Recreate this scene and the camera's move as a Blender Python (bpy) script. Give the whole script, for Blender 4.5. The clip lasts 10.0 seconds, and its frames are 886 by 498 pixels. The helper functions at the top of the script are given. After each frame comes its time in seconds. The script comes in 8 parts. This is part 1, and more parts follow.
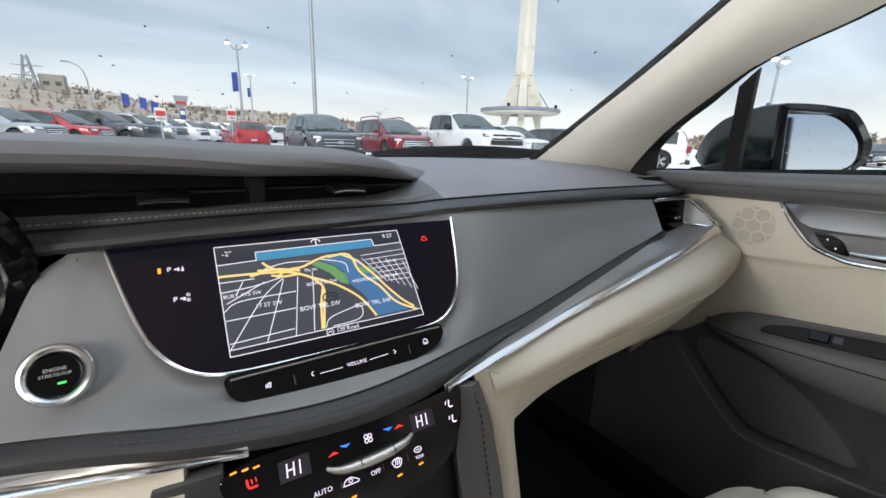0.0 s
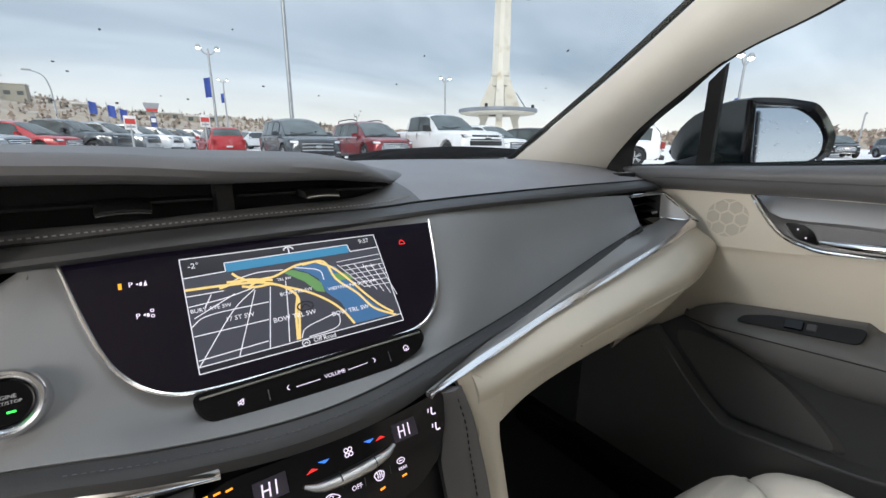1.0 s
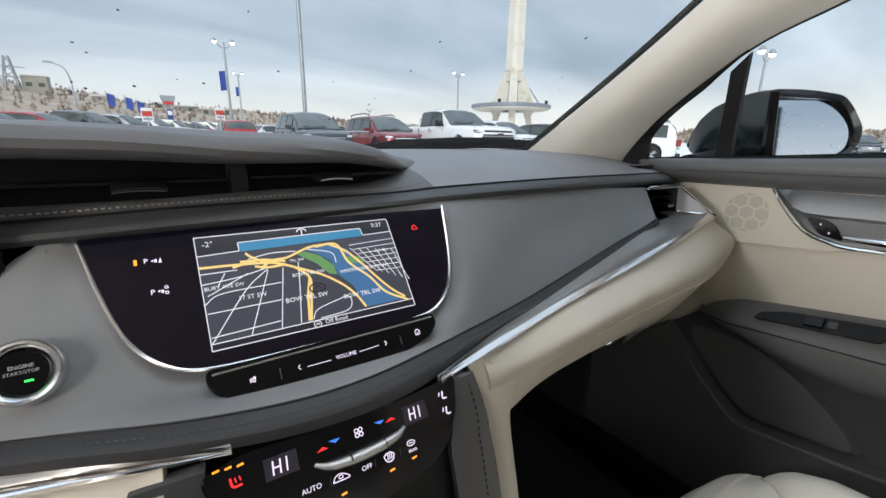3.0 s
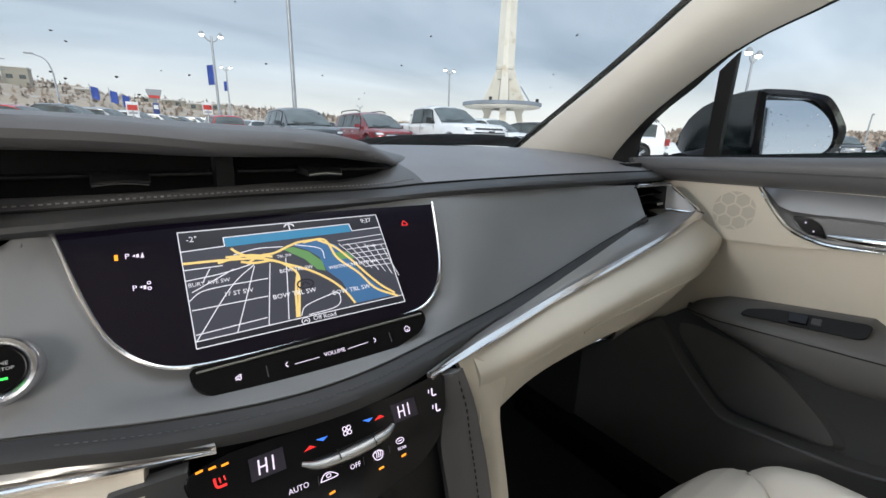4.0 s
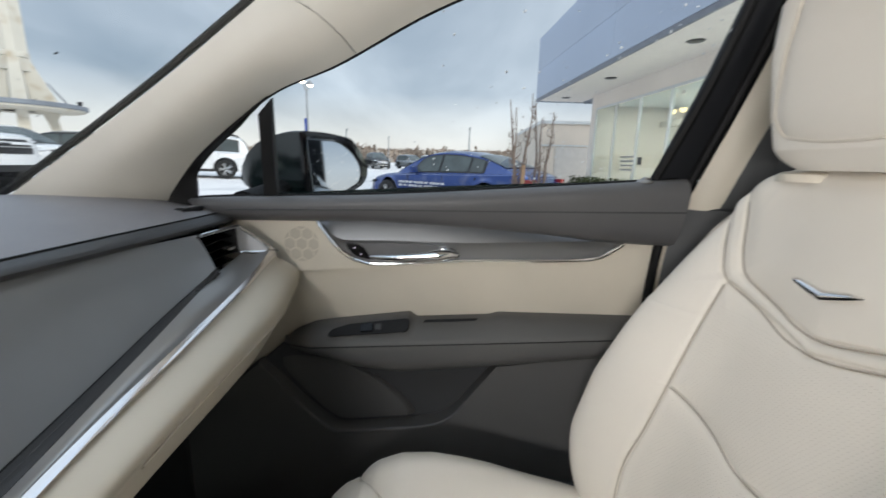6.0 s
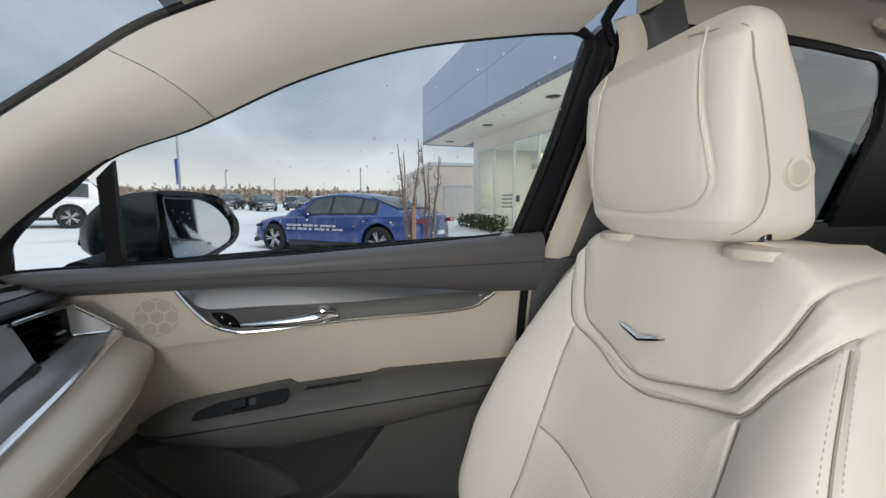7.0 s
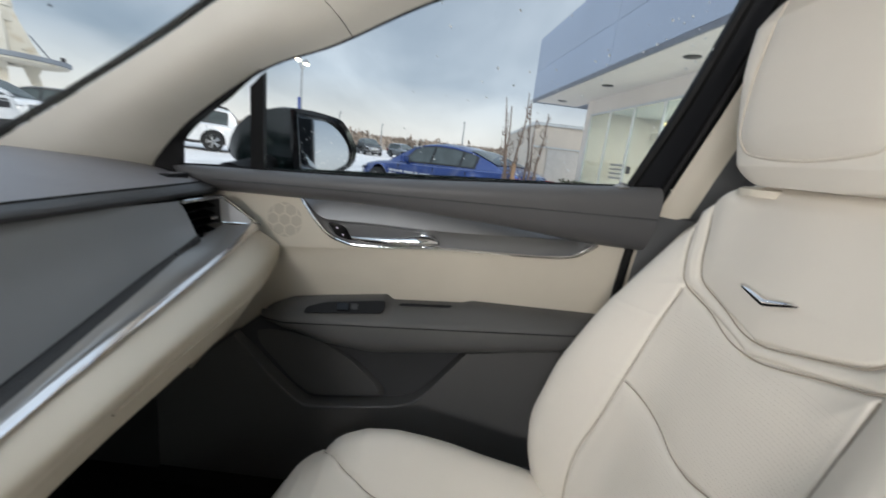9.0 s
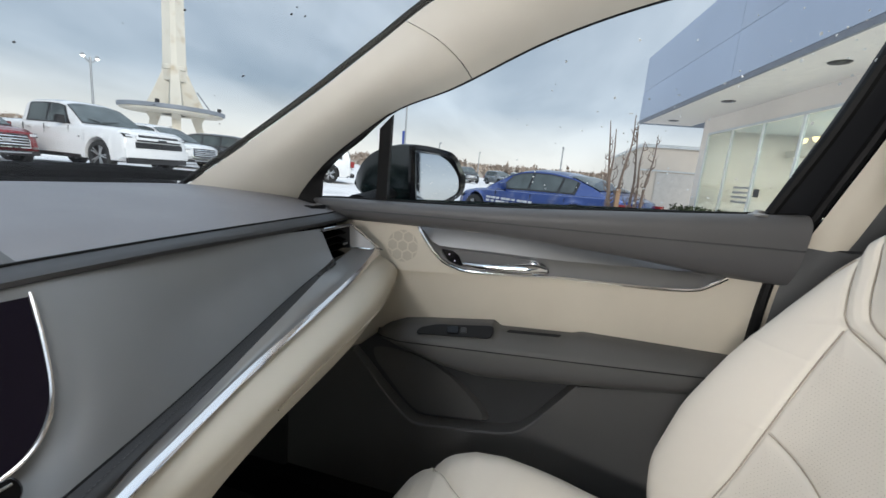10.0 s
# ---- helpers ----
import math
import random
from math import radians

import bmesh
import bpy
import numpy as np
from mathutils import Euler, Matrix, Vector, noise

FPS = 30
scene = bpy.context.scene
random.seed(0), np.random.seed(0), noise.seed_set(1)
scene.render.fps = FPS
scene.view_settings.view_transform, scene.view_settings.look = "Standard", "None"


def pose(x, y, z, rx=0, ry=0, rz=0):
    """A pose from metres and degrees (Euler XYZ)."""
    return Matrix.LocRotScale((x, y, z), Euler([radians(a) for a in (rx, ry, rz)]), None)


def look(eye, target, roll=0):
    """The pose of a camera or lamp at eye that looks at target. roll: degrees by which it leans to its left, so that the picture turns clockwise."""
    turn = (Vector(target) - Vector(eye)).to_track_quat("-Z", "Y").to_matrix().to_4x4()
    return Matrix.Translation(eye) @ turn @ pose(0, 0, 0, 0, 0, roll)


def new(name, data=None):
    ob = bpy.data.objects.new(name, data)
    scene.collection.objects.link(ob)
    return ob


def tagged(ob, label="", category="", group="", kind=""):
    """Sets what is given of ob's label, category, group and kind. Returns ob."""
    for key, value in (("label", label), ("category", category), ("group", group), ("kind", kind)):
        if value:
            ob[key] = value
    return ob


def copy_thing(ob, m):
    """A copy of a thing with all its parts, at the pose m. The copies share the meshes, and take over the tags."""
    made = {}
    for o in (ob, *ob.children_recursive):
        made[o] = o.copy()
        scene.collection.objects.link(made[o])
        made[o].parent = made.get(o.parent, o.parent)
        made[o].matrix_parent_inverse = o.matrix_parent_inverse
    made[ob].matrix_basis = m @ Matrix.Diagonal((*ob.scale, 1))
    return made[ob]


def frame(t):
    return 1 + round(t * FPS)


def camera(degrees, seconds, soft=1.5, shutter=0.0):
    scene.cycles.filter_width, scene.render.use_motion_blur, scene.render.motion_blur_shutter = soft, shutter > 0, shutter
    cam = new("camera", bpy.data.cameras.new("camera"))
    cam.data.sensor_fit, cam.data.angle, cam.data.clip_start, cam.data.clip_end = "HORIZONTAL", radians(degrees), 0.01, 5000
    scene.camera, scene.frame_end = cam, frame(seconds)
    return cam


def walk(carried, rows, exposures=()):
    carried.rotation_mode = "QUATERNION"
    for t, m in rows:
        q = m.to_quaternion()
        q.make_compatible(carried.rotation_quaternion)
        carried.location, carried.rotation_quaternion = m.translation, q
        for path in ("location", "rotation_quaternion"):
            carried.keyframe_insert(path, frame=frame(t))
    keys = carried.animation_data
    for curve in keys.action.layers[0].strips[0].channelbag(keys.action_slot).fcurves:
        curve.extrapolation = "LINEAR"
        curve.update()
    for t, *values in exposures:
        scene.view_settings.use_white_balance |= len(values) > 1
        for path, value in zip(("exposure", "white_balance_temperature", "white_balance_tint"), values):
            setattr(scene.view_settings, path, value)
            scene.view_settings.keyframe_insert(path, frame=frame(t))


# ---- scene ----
# overall settings: window lamps in watts, glass tints, exposure over time
WIN_A, WIN_B, WIN_C = 15.0, 2.5, 0.25
GLASS_W, GLASS_S = 0.985, 0.985
SHUT = 0.25
EXPOSURES = ((0.0, 0.40), (1.5, 0.30), (2.5, 0.28), (5.0, 0.30), (6.2, 0.10), (7.5, -0.08), (8.5, 0.06), (9.0, 0.06), (10.0, 0.18))
cam = camera(94.40, 10.0, soft=1.5, shutter=SHUT)
PATH = [
    (0, (-0.1004, -0.3461, 1.1360), (0.4233, 0.4675, 0.8833), 1.76),
    (0.5, (-0.0928, -0.3441, 1.1390), (0.4554, 0.4550, 0.8921), -0.06),
    (1, (-0.0920, -0.3419, 1.1355), (0.4664, 0.4496, 0.8869), 0.37),
    (1.5, (-0.0939, -0.3418, 1.1327), (0.4497, 0.4581, 0.8783), 0.25),
    (2, (-0.0957, -0.3422, 1.1302), (0.4384, 0.4635, 0.8742), 0.40),
    (2.5, (-0.0948, -0.3412, 1.1271), (0.4382, 0.4650, 0.8704), 0.76),
    (4, (-0.0914, -0.3372, 1.1225), (0.4632, 0.4519, 0.8583), 1.53),
    (4.5, (-0.0909, -0.3351, 1.1218), (0.4945, 0.4301, 0.8538), 1.79),
    (5, (-0.0873, -0.3271, 1.1199), (0.5931, 0.3475, 0.8335), 1.83),
    (5.5, (-0.0785, -0.3346, 1.1446), (0.7723, 0.1077, 0.8608), 2.47),
    (6, (-0.0035, -0.3454, 1.1698), (0.9735, -0.2985, 0.9617), 1.55),
    (6.2, (-0.0279, -0.3600, 1.1874), (0.9546, -0.3972, 1.0047), 1.10),
    (7.3, (-0.0032, -0.3776, 1.2062), (0.9600, -0.6145, 1.0795), 1.14),
    (7.5, (0.0032, -0.3772, 1.1943), (0.9559, -0.6350, 1.0333), 2.75),
    (8, (0.0277, -0.3761, 1.1576), (0.9405, -0.6781, 0.8825), 7.50),
    (8.5, (0.0318, -0.3720, 1.1327), (0.9374, -0.6296, 0.7958), 9.71),
    (9, (-0.0248, -0.3562, 1.1648), (0.9501, -0.3473, 0.9424), 6.64),
    (9.5, (-0.0482, -0.3446, 1.1710), (0.9220, -0.1802, 0.9929), 6.00),
    (10, (-0.0520, -0.3300, 1.1685), (0.9008, -0.0880, 0.9849), 5.12),
]
walk(cam, [(t, look(eye, target, roll)) for t, eye, target, roll in PATH], EXPOSURES)

# ---- world, sun and window light ----
world = bpy.data.worlds.new("winter_sky")
scene.world = world
world.use_nodes = True
wt = world.node_tree
wt.nodes.clear()


def wnode(kind, **props):
    n = wt.nodes.new(kind)
    for key, value in props.items():
        n.inputs[key].default_value = value
    return n


wl = wt.links.new
coord = wt.nodes.new("ShaderNodeTexCoord")
sky = wt.nodes.new("ShaderNodeTexSky")
sky.sky_type = "NISHITA"
sky.sun_disc = False
sky.sun_elevation = radians(24)
sky.sun_rotation = radians(222)
sky.air_density = 1.0
sky.dust_density = 2.0
# cloud deck: noise stretched flat, denser overhead, torn open near the horizon
split = wt.nodes.new("ShaderNodeSeparateXYZ")
wl(coord.outputs["Generated"], split.inputs[0])
lift = wt.nodes.new("ShaderNodeMath")
lift.operation = "ADD"
lift.inputs[1].default_value = 0.22
wl(split.outputs["Z"], lift.inputs[0])
flat = []
for axis in "XY":
    d = wt.nodes.new("ShaderNodeMath")
    d.operation = "DIVIDE"
    wl(split.outputs[axis], d.inputs[0])
    wl(lift.outputs[0], d.inputs[1])
    flat.append(d)
deck = wt.nodes.new("ShaderNodeCombineXYZ")
squeeze = wt.nodes.new("ShaderNodeMath")
squeeze.operation = "MULTIPLY"
squeeze.inputs[1].default_value = 0.45
wl(flat[0].outputs[0], squeeze.inputs[0])
wl(squeeze.outputs[0], deck.inputs[0])
wl(flat[1].outputs[0], deck.inputs[1])
clouds = wnode("ShaderNodeTexNoise", Scale=1.0, Detail=8.0, Roughness=0.52, Distortion=0.35)
wl(deck.outputs[0], clouds.inputs["Vector"])
tone = wt.nodes.new("ShaderNodeValToRGB")
tone.color_ramp.elements[0].position = 0.32
tone.color_ramp.elements[0].color = (0.26, 0.325, 0.415, 1)
tone.color_ramp.elements[1].position = 0.68
tone.color_ramp.elements[1].color = (0.59, 0.66, 0.75, 1)
wl(clouds.outputs["Fac"], tone.inputs[0])
# brighter strip of clear sky low on the horizon
low = wt.nodes.new("ShaderNodeMapRange")
low.inputs["From Min"].default_value = 0.0
low.inputs["From Max"].default_value = 0.15
low.inputs["To Min"].default_value = 1.0
low.inputs["To Max"].default_value = 0.0
wl(split.outputs["Z"], low.inputs["Value"])
torn = wt.nodes.new("ShaderNodeMath")
torn.operation = "MULTIPLY"
wl(low.outputs[0], torn.inputs[0])
torn.inputs[1].default_value = 0.68
bright = wt.nodes.new("ShaderNodeMixRGB")
bright.inputs[2].default_value = (1.0, 0.95, 0.88, 1)
wl(torn.outputs[0], bright.inputs[0])
wl(tone.outputs[0], bright.inputs[1])
sky_dim = wt.nodes.new("ShaderNodeMixRGB")
sky_dim.blend_type = "MULTIPLY"
sky_dim.inputs[0].default_value = 1.0
sky_dim.inputs[2].default_value = (0.10, 0.10, 0.10, 1)
wl(sky.outputs[0], sky_dim.inputs[1])
over = wt.nodes.new("ShaderNodeMixRGB")
over.inputs[0].default_value = 0.88
wl(sky_dim.outputs[0], over.inputs[1])
wl(bright.outputs[0], over.inputs[2])
# an overcast sky is brightest overhead
zenith = wt.nodes.new("ShaderNodeMapRange")
zenith.interpolation_type = "SMOOTHSTEP"
zenith.inputs["From Min"].default_value, zenith.inputs["From Max"].default_value = 0.40, 0.95
zenith.inputs["To Min"].default_value, zenith.inputs["To Max"].default_value = 1.15, 2.9
wl(split.outputs["Z"], zenith.inputs["Value"])
back = wnode("ShaderNodeBackground", Strength=1.15)
wl(over.outputs[0], back.inputs["Color"])
wl(zenith.outputs[0], back.inputs["Strength"])
out = wt.nodes.new("ShaderNodeOutputWorld")
wl(back.outputs[0], out.inputs["Surface"])

sun = new("sun", bpy.data.lights.new("sun", "SUN"))
sun.data.energy, sun.data.angle, sun.data.color = 1.5, radians(18), (1.0, 0.95, 0.88)
sun.matrix_world = look((-12.2, -13.6, 8.2), (0, 0, 0))


def window_light(name, eye, target, wide, high, watts):
    lamp = new(name, bpy.data.lights.new(name, "AREA"))
    lamp.data.shape, lamp.data.size, lamp.data.size_y = "RECTANGLE", wide, high
    lamp.data.energy, lamp.data.color = watts, (1.0, 0.975, 0.945)
    lamp.matrix_world = look(eye, target)
    return lamp


# daylight through the driver's side window, the upper windshield and the back window
window_light("driver_window_light", (-0.78, 0.04, 1.19), (0.2, -0.80, 1.00), 0.40, 0.18, WIN_A)
window_light("windshield_light", (0.06, -0.02, 1.345), (0.08, -0.23, 1.03), 0.24, 0.08, WIN_C)
window_light("showroom_ceiling_light", (13.0, -10.0, 3.70), (13.0, -10.0, 0.0), 10.0, 5.0, 520.0)
window_light("back_window_light", (0.0, -1.86, 1.33), (0.05, -0.3, 1.05), 0.9, 0.32, WIN_B)

# ---- materials ----
def material(name, base, rough=0.6, metal=0.0, grain=0.0, grain_scale=300.0, tint=0.12, tint_scale=4.0, second=None, coat=0.0, dirt=0.0, dirt_color=(0.5, 0.5, 0.48), spec=0.5):
    """A procedural surface: large and fine colour variation, roughness variation and a fine relief."""
    m = bpy.data.materials.new(name)
    m.use_nodes = True
    t = m.node_tree
    b = t.nodes["Principled BSDF"]
    b.inputs["Metallic"].default_value = metal
    b.inputs["Coat Weight"].default_value = coat
    b.inputs["Coat Roughness"].default_value = 0.06
    b.inputs["Specular IOR Level"].default_value = spec
    co = t.nodes.new("ShaderNodeTexCoord")
    big = t.nodes.new("ShaderNodeTexNoise")
    big.inputs["Scale"].default_value = tint_scale
    big.inputs["Detail"].default_value = 5
    t.links.new(co.outputs["Object"], big.inputs["Vector"])
    mix = t.nodes.new("ShaderNodeMixRGB")
    other = second or tuple(c * (1 - tint) for c in base)
    mix.inputs[1].default_value = (*base, 1)
    mix.inputs[2].default_value = (*other, 1)
    ramp = t.nodes.new("ShaderNodeMapRange")
    ramp.inputs["From Min"].default_value, ramp.inputs["From Max"].default_value = 0.35, 0.65
    t.links.new(big.outputs["Fac"], ramp.inputs["Value"])
    t.links.new(ramp.outputs[0], mix.inputs[0])
    colour = mix.outputs[0]
    fine = t.nodes.new("ShaderNodeTexNoise")
    fine.inputs["Scale"].default_value = grain_scale
    fine.inputs["Detail"].default_value = 3
    t.links.new(co.outputs["Object"], fine.inputs["Vector"])
    if dirt:
        spots = t.nodes.new("ShaderNodeTexNoise")
        spots.inputs["Scale"].default_value = tint_scale * 5
        spots.inputs["Detail"].default_value = 8
        t.links.new(co.outputs["Object"], spots.inputs["Vector"])
        cut = t.nodes.new("ShaderNodeMapRange")
        cut.inputs["From Min"].default_value, cut.inputs["From Max"].default_value = 0.52, 0.72
        cut.inputs["To Max"].default_value = dirt
        t.links.new(spots.outputs["Fac"], cut.inputs["Value"])
        mix2 = t.nodes.new("ShaderNodeMixRGB")
        mix2.inputs[2].default_value = (*dirt_color, 1)
        t.links.new(cut.outputs[0], mix2.inputs[0])
        t.links.new(colour, mix2.inputs[1])
        colour = mix2.outputs[0]
    t.links.new(colour, b.inputs["Base Color"])
    rr = t.nodes.new("ShaderNodeMapRange")
    rr.inputs["To Min"].default_value, rr.inputs["To Max"].default_value = max(0.0, rough - 0.07), min(1.0, rough + 0.07)
    t.links.new(big.outputs["Fac"], rr.inputs["Value"])
    t.links.new(rr.outputs[0], b.inputs["Roughness"])
    if grain:
        bump = t.nodes.new("ShaderNodeBump")
        bump.inputs["Strength"].default_value = grain
        bump.inputs["Distance"].default_value = 0.001
        t.links.new(fine.outputs["Fac"], bump.inputs["Height"])
        t.links.new(bump.outputs[0], b.inputs["Normal"])
    return m


def leather(name, base, rough=0.5, cells=900.0, relief=0.25, tint=0.08):
    """Grained leather or moulded vinyl: a fine cell pattern over soft colour variation."""
    m = material(name, base, rough, grain=0.0, tint=tint, tint_scale=6.0, spec=0.35)
    t = m.node_tree
    b = t.nodes["Principled BSDF"]
    co = t.nodes.new("ShaderNodeTexCoord")
    v = t.nodes.new("ShaderNodeTexVoronoi")
    v.feature = "DISTANCE_TO_EDGE"
    v.inputs["Scale"].default_value = cells
    t.links.new(co.outputs["Object"], v.inputs["Vector"])
    bump = t.nodes.new("ShaderNodeBump")
    bump.inputs["Strength"].default_value = relief
    bump.inputs["Distance"].default_value = 0.0006
    t.links.new(v.outputs["Distance"], bump.inputs["Height"])
    soft = t.nodes.new("ShaderNodeTexNoise")
    soft.inputs["Scale"].default_value = 22.0
    soft.inputs["Detail"].default_value = 3
    t.links.new(co.outputs["Object"], soft.inputs["Vector"])
    wrinkle = t.nodes.new("ShaderNodeBump")
    wrinkle.inputs["Strength"].default_value = 0.12
    wrinkle.inputs["Distance"].default_value = 0.004
    t.links.new(soft.outputs["Fac"], wrinkle.inputs["Height"])
    t.links.new(bump.outputs[0], wrinkle.inputs["Normal"])
    t.links.new(wrinkle.outputs[0], b.inputs["Normal"])
    return m


def glowing(name, colour, strength):
    m = bpy.data.materials.new(name)
    m.use_nodes = True
    b = m.node_tree.nodes["Principled BSDF"]
    b.inputs["Base Color"].default_value = (*[c * 0.3 for c in colour], 1)
    b.inputs["Emission Color"].default_value = (*colour, 1)
    b.inputs["Emission Strength"].default_value = strength
    b.inputs["Roughness"].default_value = 0.3
    return m


def pane_material(name, tint, gloss=1.0, spots=0.0):
    """Thin window glass: clear with a tint, and a mirror sheen that grows at grazing angles."""
    m = bpy.data.materials.new(name)
    m.use_nodes = True
    t = m.node_tree
    t.nodes.clear()
    clear = t.nodes.new("ShaderNodeBsdfTransparent")
    clear.inputs["Color"].default_value = (*tint, 1)
    shine = t.nodes.new("ShaderNodeBsdfGlossy")
    shine.inputs["Roughness"].default_value = 0.02
    facing = t.nodes.new("ShaderNodeLayerWeight")
    facing.inputs["Blend"].default_value = 0.5
    steep = t.nodes.new("ShaderNodeMath")
    steep.operation = "POWER"
    steep.inputs[1].default_value = 5.0
    t.links.new(facing.outputs["Facing"], steep.inputs[0])
    less = t.nodes.new("ShaderNodeMath")
    less.operation = "MULTIPLY_ADD"
    less.inputs[1].default_value = 0.9 * gloss
    less.inputs[2].default_value = 0.035 * gloss
    t.links.new(steep.outputs[0], less.inputs[0])
    mix = t.nodes.new("ShaderNodeMixShader")
    t.links.new(less.outputs[0], mix.inputs[0])
    t.links.new(clear.outputs[0], mix.inputs[1])
    t.links.new(shine.outputs[0], mix.inputs[2])
    o = t.nodes.new("ShaderNodeOutputMaterial")
    t.links.new(mix.outputs[0], o.inputs["Surface"])
    return m


def brushed(name, base, rough, axis_scale):
    """Brushed metal: fine streaks along one axis."""
    m = material(name, base, rough, metal=1.0, tint=0.1, tint_scale=3.0)
    t = m.node_tree
    b = t.nodes["Principled BSDF"]
    co = t.nodes.new("ShaderNodeTexCoord")
    mp = t.nodes.new("ShaderNodeMapping")
    mp.inputs["Scale"].default_value = axis_scale
    t.links.new(co.outputs["Object"], mp.inputs[0])
    n = t.nodes.new("ShaderNodeTexNoise")
    n.inputs["Scale"].default_value = 1.0
    n.inputs["Detail"].default_value = 2
    t.links.new(mp.outputs[0], n.inputs["Vector"])
    bump = t.nodes.new("ShaderNodeBump")
    bump.inputs["Strength"].default_value = 0.08
    bump.inputs["Distance"].default_value = 0.0005
    t.links.new(n.outputs["Fac"], bump.inputs["Height"])
    t.links.new(bump.outputs[0], b.inputs["Normal"])
    return m


M_PAD = leather("dark_grey_pad", (0.240, 0.230, 0.238), 0.42, 1100)
# pad vinyl again, darkened to put the brow's shade into its colour
M_BROW = leather("shaded_grey_brow", (0.135, 0.132, 0.136), 0.50, 1100)
M_FASCIA = leather("grey_leather", (0.212, 0.215, 0.221), 0.50, 1000)
M_SOFT = leather("charcoal_vinyl", (0.066, 0.067, 0.070), 0.50, 1000)
M_BELT = leather("grey_ledge_vinyl", (0.112, 0.110, 0.112), 0.48, 1000)
M_PILLAR = leather("pale_pillar_vinyl", (0.69, 0.655, 0.58), 0.55, 1000, 0.2)
M_COWL = material("cowl_plastic", (0.006, 0.006, 0.006), 0.9, spec=0.1)
M_BAND = leather("grey_stitched_band", (0.036, 0.036, 0.037), 0.5, 1000)
M_BOWL = material("dark_handle_bowl", (0.085, 0.085, 0.088), 0.38, metal=0.5, tint=0.1)
M_GUNMETAL = material("satin_gunmetal", (0.30, 0.30, 0.305), 0.5, metal=0.8, tint=0.08)
M_DOORSOFT = leather("charcoal_door_vinyl", (0.112, 0.110, 0.108), 0.52, 1000)
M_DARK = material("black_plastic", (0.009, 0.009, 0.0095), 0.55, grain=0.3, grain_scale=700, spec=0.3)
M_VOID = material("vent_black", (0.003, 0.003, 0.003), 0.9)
M_CARPET = material("black_carpet", (0.028, 0.028, 0.029), 0.95, grain=0.9, grain_scale=900)
M_BEIGE = leather("cream_vinyl", (0.61, 0.555, 0.46), 0.48, 1000, 0.2)
M_SEAT = leather("cream_leather", (0.765, 0.71, 0.628), 0.46, 1300, 0.22, 0.05)
# darker cream that puts the shade of the sewn creases into colour
M_CREASE = material("crease_shade", (0.40, 0.345, 0.28), 0.85)
M_PIPING = material("cream_thread", (0.70, 0.64, 0.55), 0.7, grain=0.5, grain_scale=800)
M_THREAD = material("grey_thread", (0.30, 0.30, 0.30), 0.7)
M_DARKTHREAD = material("charcoal_thread", (0.085, 0.085, 0.088), 0.7)
M_HEADLINER = material("headliner_cloth", (0.44, 0.405, 0.345), 0.95, grain=0.6, grain_scale=900, tint=0.06)
M_CHROME = material("chrome", (0.86, 0.87, 0.88), 0.09, metal=1.0, tint=0.04)
M_SATIN = material("satin_chrome", (0.78, 0.755, 0.745), 0.22, metal=1.0, tint=0.04)
M_SILVER = brushed("brushed_silver", (0.40, 0.385, 0.365), 0.40, (12.0, 12.0, 900.0))
M_DOORSILVER = brushed("brushed_door_trim", (0.30, 0.30, 0.305), 0.50, (900.0, 8.0, 900.0))
M_GLOSS = material("piano_black", (0.004, 0.004, 0.005), 0.12, coat=0.0, spec=0.22, tint=0.0)
M_SCREEN = material("display_glass", (0.004, 0.003, 0.006), 0.16, coat=0.0, tint=0.0, spec=0.3)
M_SCREEN.node_tree.nodes["Principled BSDF"].inputs["Emission Color"].default_value = (0.45, 0.25, 1.0, 1)
M_SCREEN.node_tree.nodes["Principled BSDF"].inputs["Emission Strength"].default_value = 0.003
M_FRAME = material("satin_black_frame", (0.016, 0.017, 0.020), 0.42, grain=0.2, spec=0.4)
M_RUBBER = material("black_rubber", (0.006, 0.006, 0.0065), 0.6, grain=0.2, spec=0.2)
M_LABEL = glowing("white_lit_print", (0.90, 0.78, 0.98), 0.85)
M_ORANGE = glowing("amber_lit", (1.0, 0.32, 0.02), 1.3)
M_REDLIT = glowing("red_lit", (1.0, 0.03, 0.03), 0.8)
M_BLUELIT = glowing("blue_lit", (0.05, 0.22, 1.0), 0.9)
M_GREENLIT = glowing("green_lit", (0.05, 1.0, 0.12), 1.3)
M_VIOLET = glowing("violet_lit_window", (0.020, 0.014, 0.030), 0.3)
M_MAPGROUND = glowing("map_ground", (0.040, 0.042, 0.056), 1.0)
M_MAPBAR = glowing("map_bar", (0.012, 0.012, 0.018), 1.0)
M_MAPROAD = glowing("map_street", (0.66, 0.66, 0.72), 0.9)
M_MAPMAIN = glowing("map_main_road", (0.74, 0.53, 0.20), 0.9)
M_MAPWATER = glowing("map_water", (0.045, 0.125, 0.26), 0.9)
M_MAPSKY = glowing("map_sky", (0.035, 0.19, 0.34), 0.9)
M_MAPPARK = glowing("map_park", (0.10, 0.22, 0.08), 1.0)
M_WINDSHIELD = pane_material("windshield_glass", (GLASS_W, GLASS_W * 1.01, GLASS_W * 1.0), 0.55)
M_SIDEGLASS = pane_material("side_glass", (GLASS_S, GLASS_S * 1.01, GLASS_S), 0.12)
M_PRIVACY = pane_material("privacy_glass", (0.38, 0.41, 0.42), 1.0)
M_MIRROR = material("mirror_glass", (0.54, 0.60, 0.67), 0.02, metal=1.0, tint=0.0)
M_OUTGLASS = material("outer_dark_glass", (0.02, 0.024, 0.025), 0.03, tint=0.0)
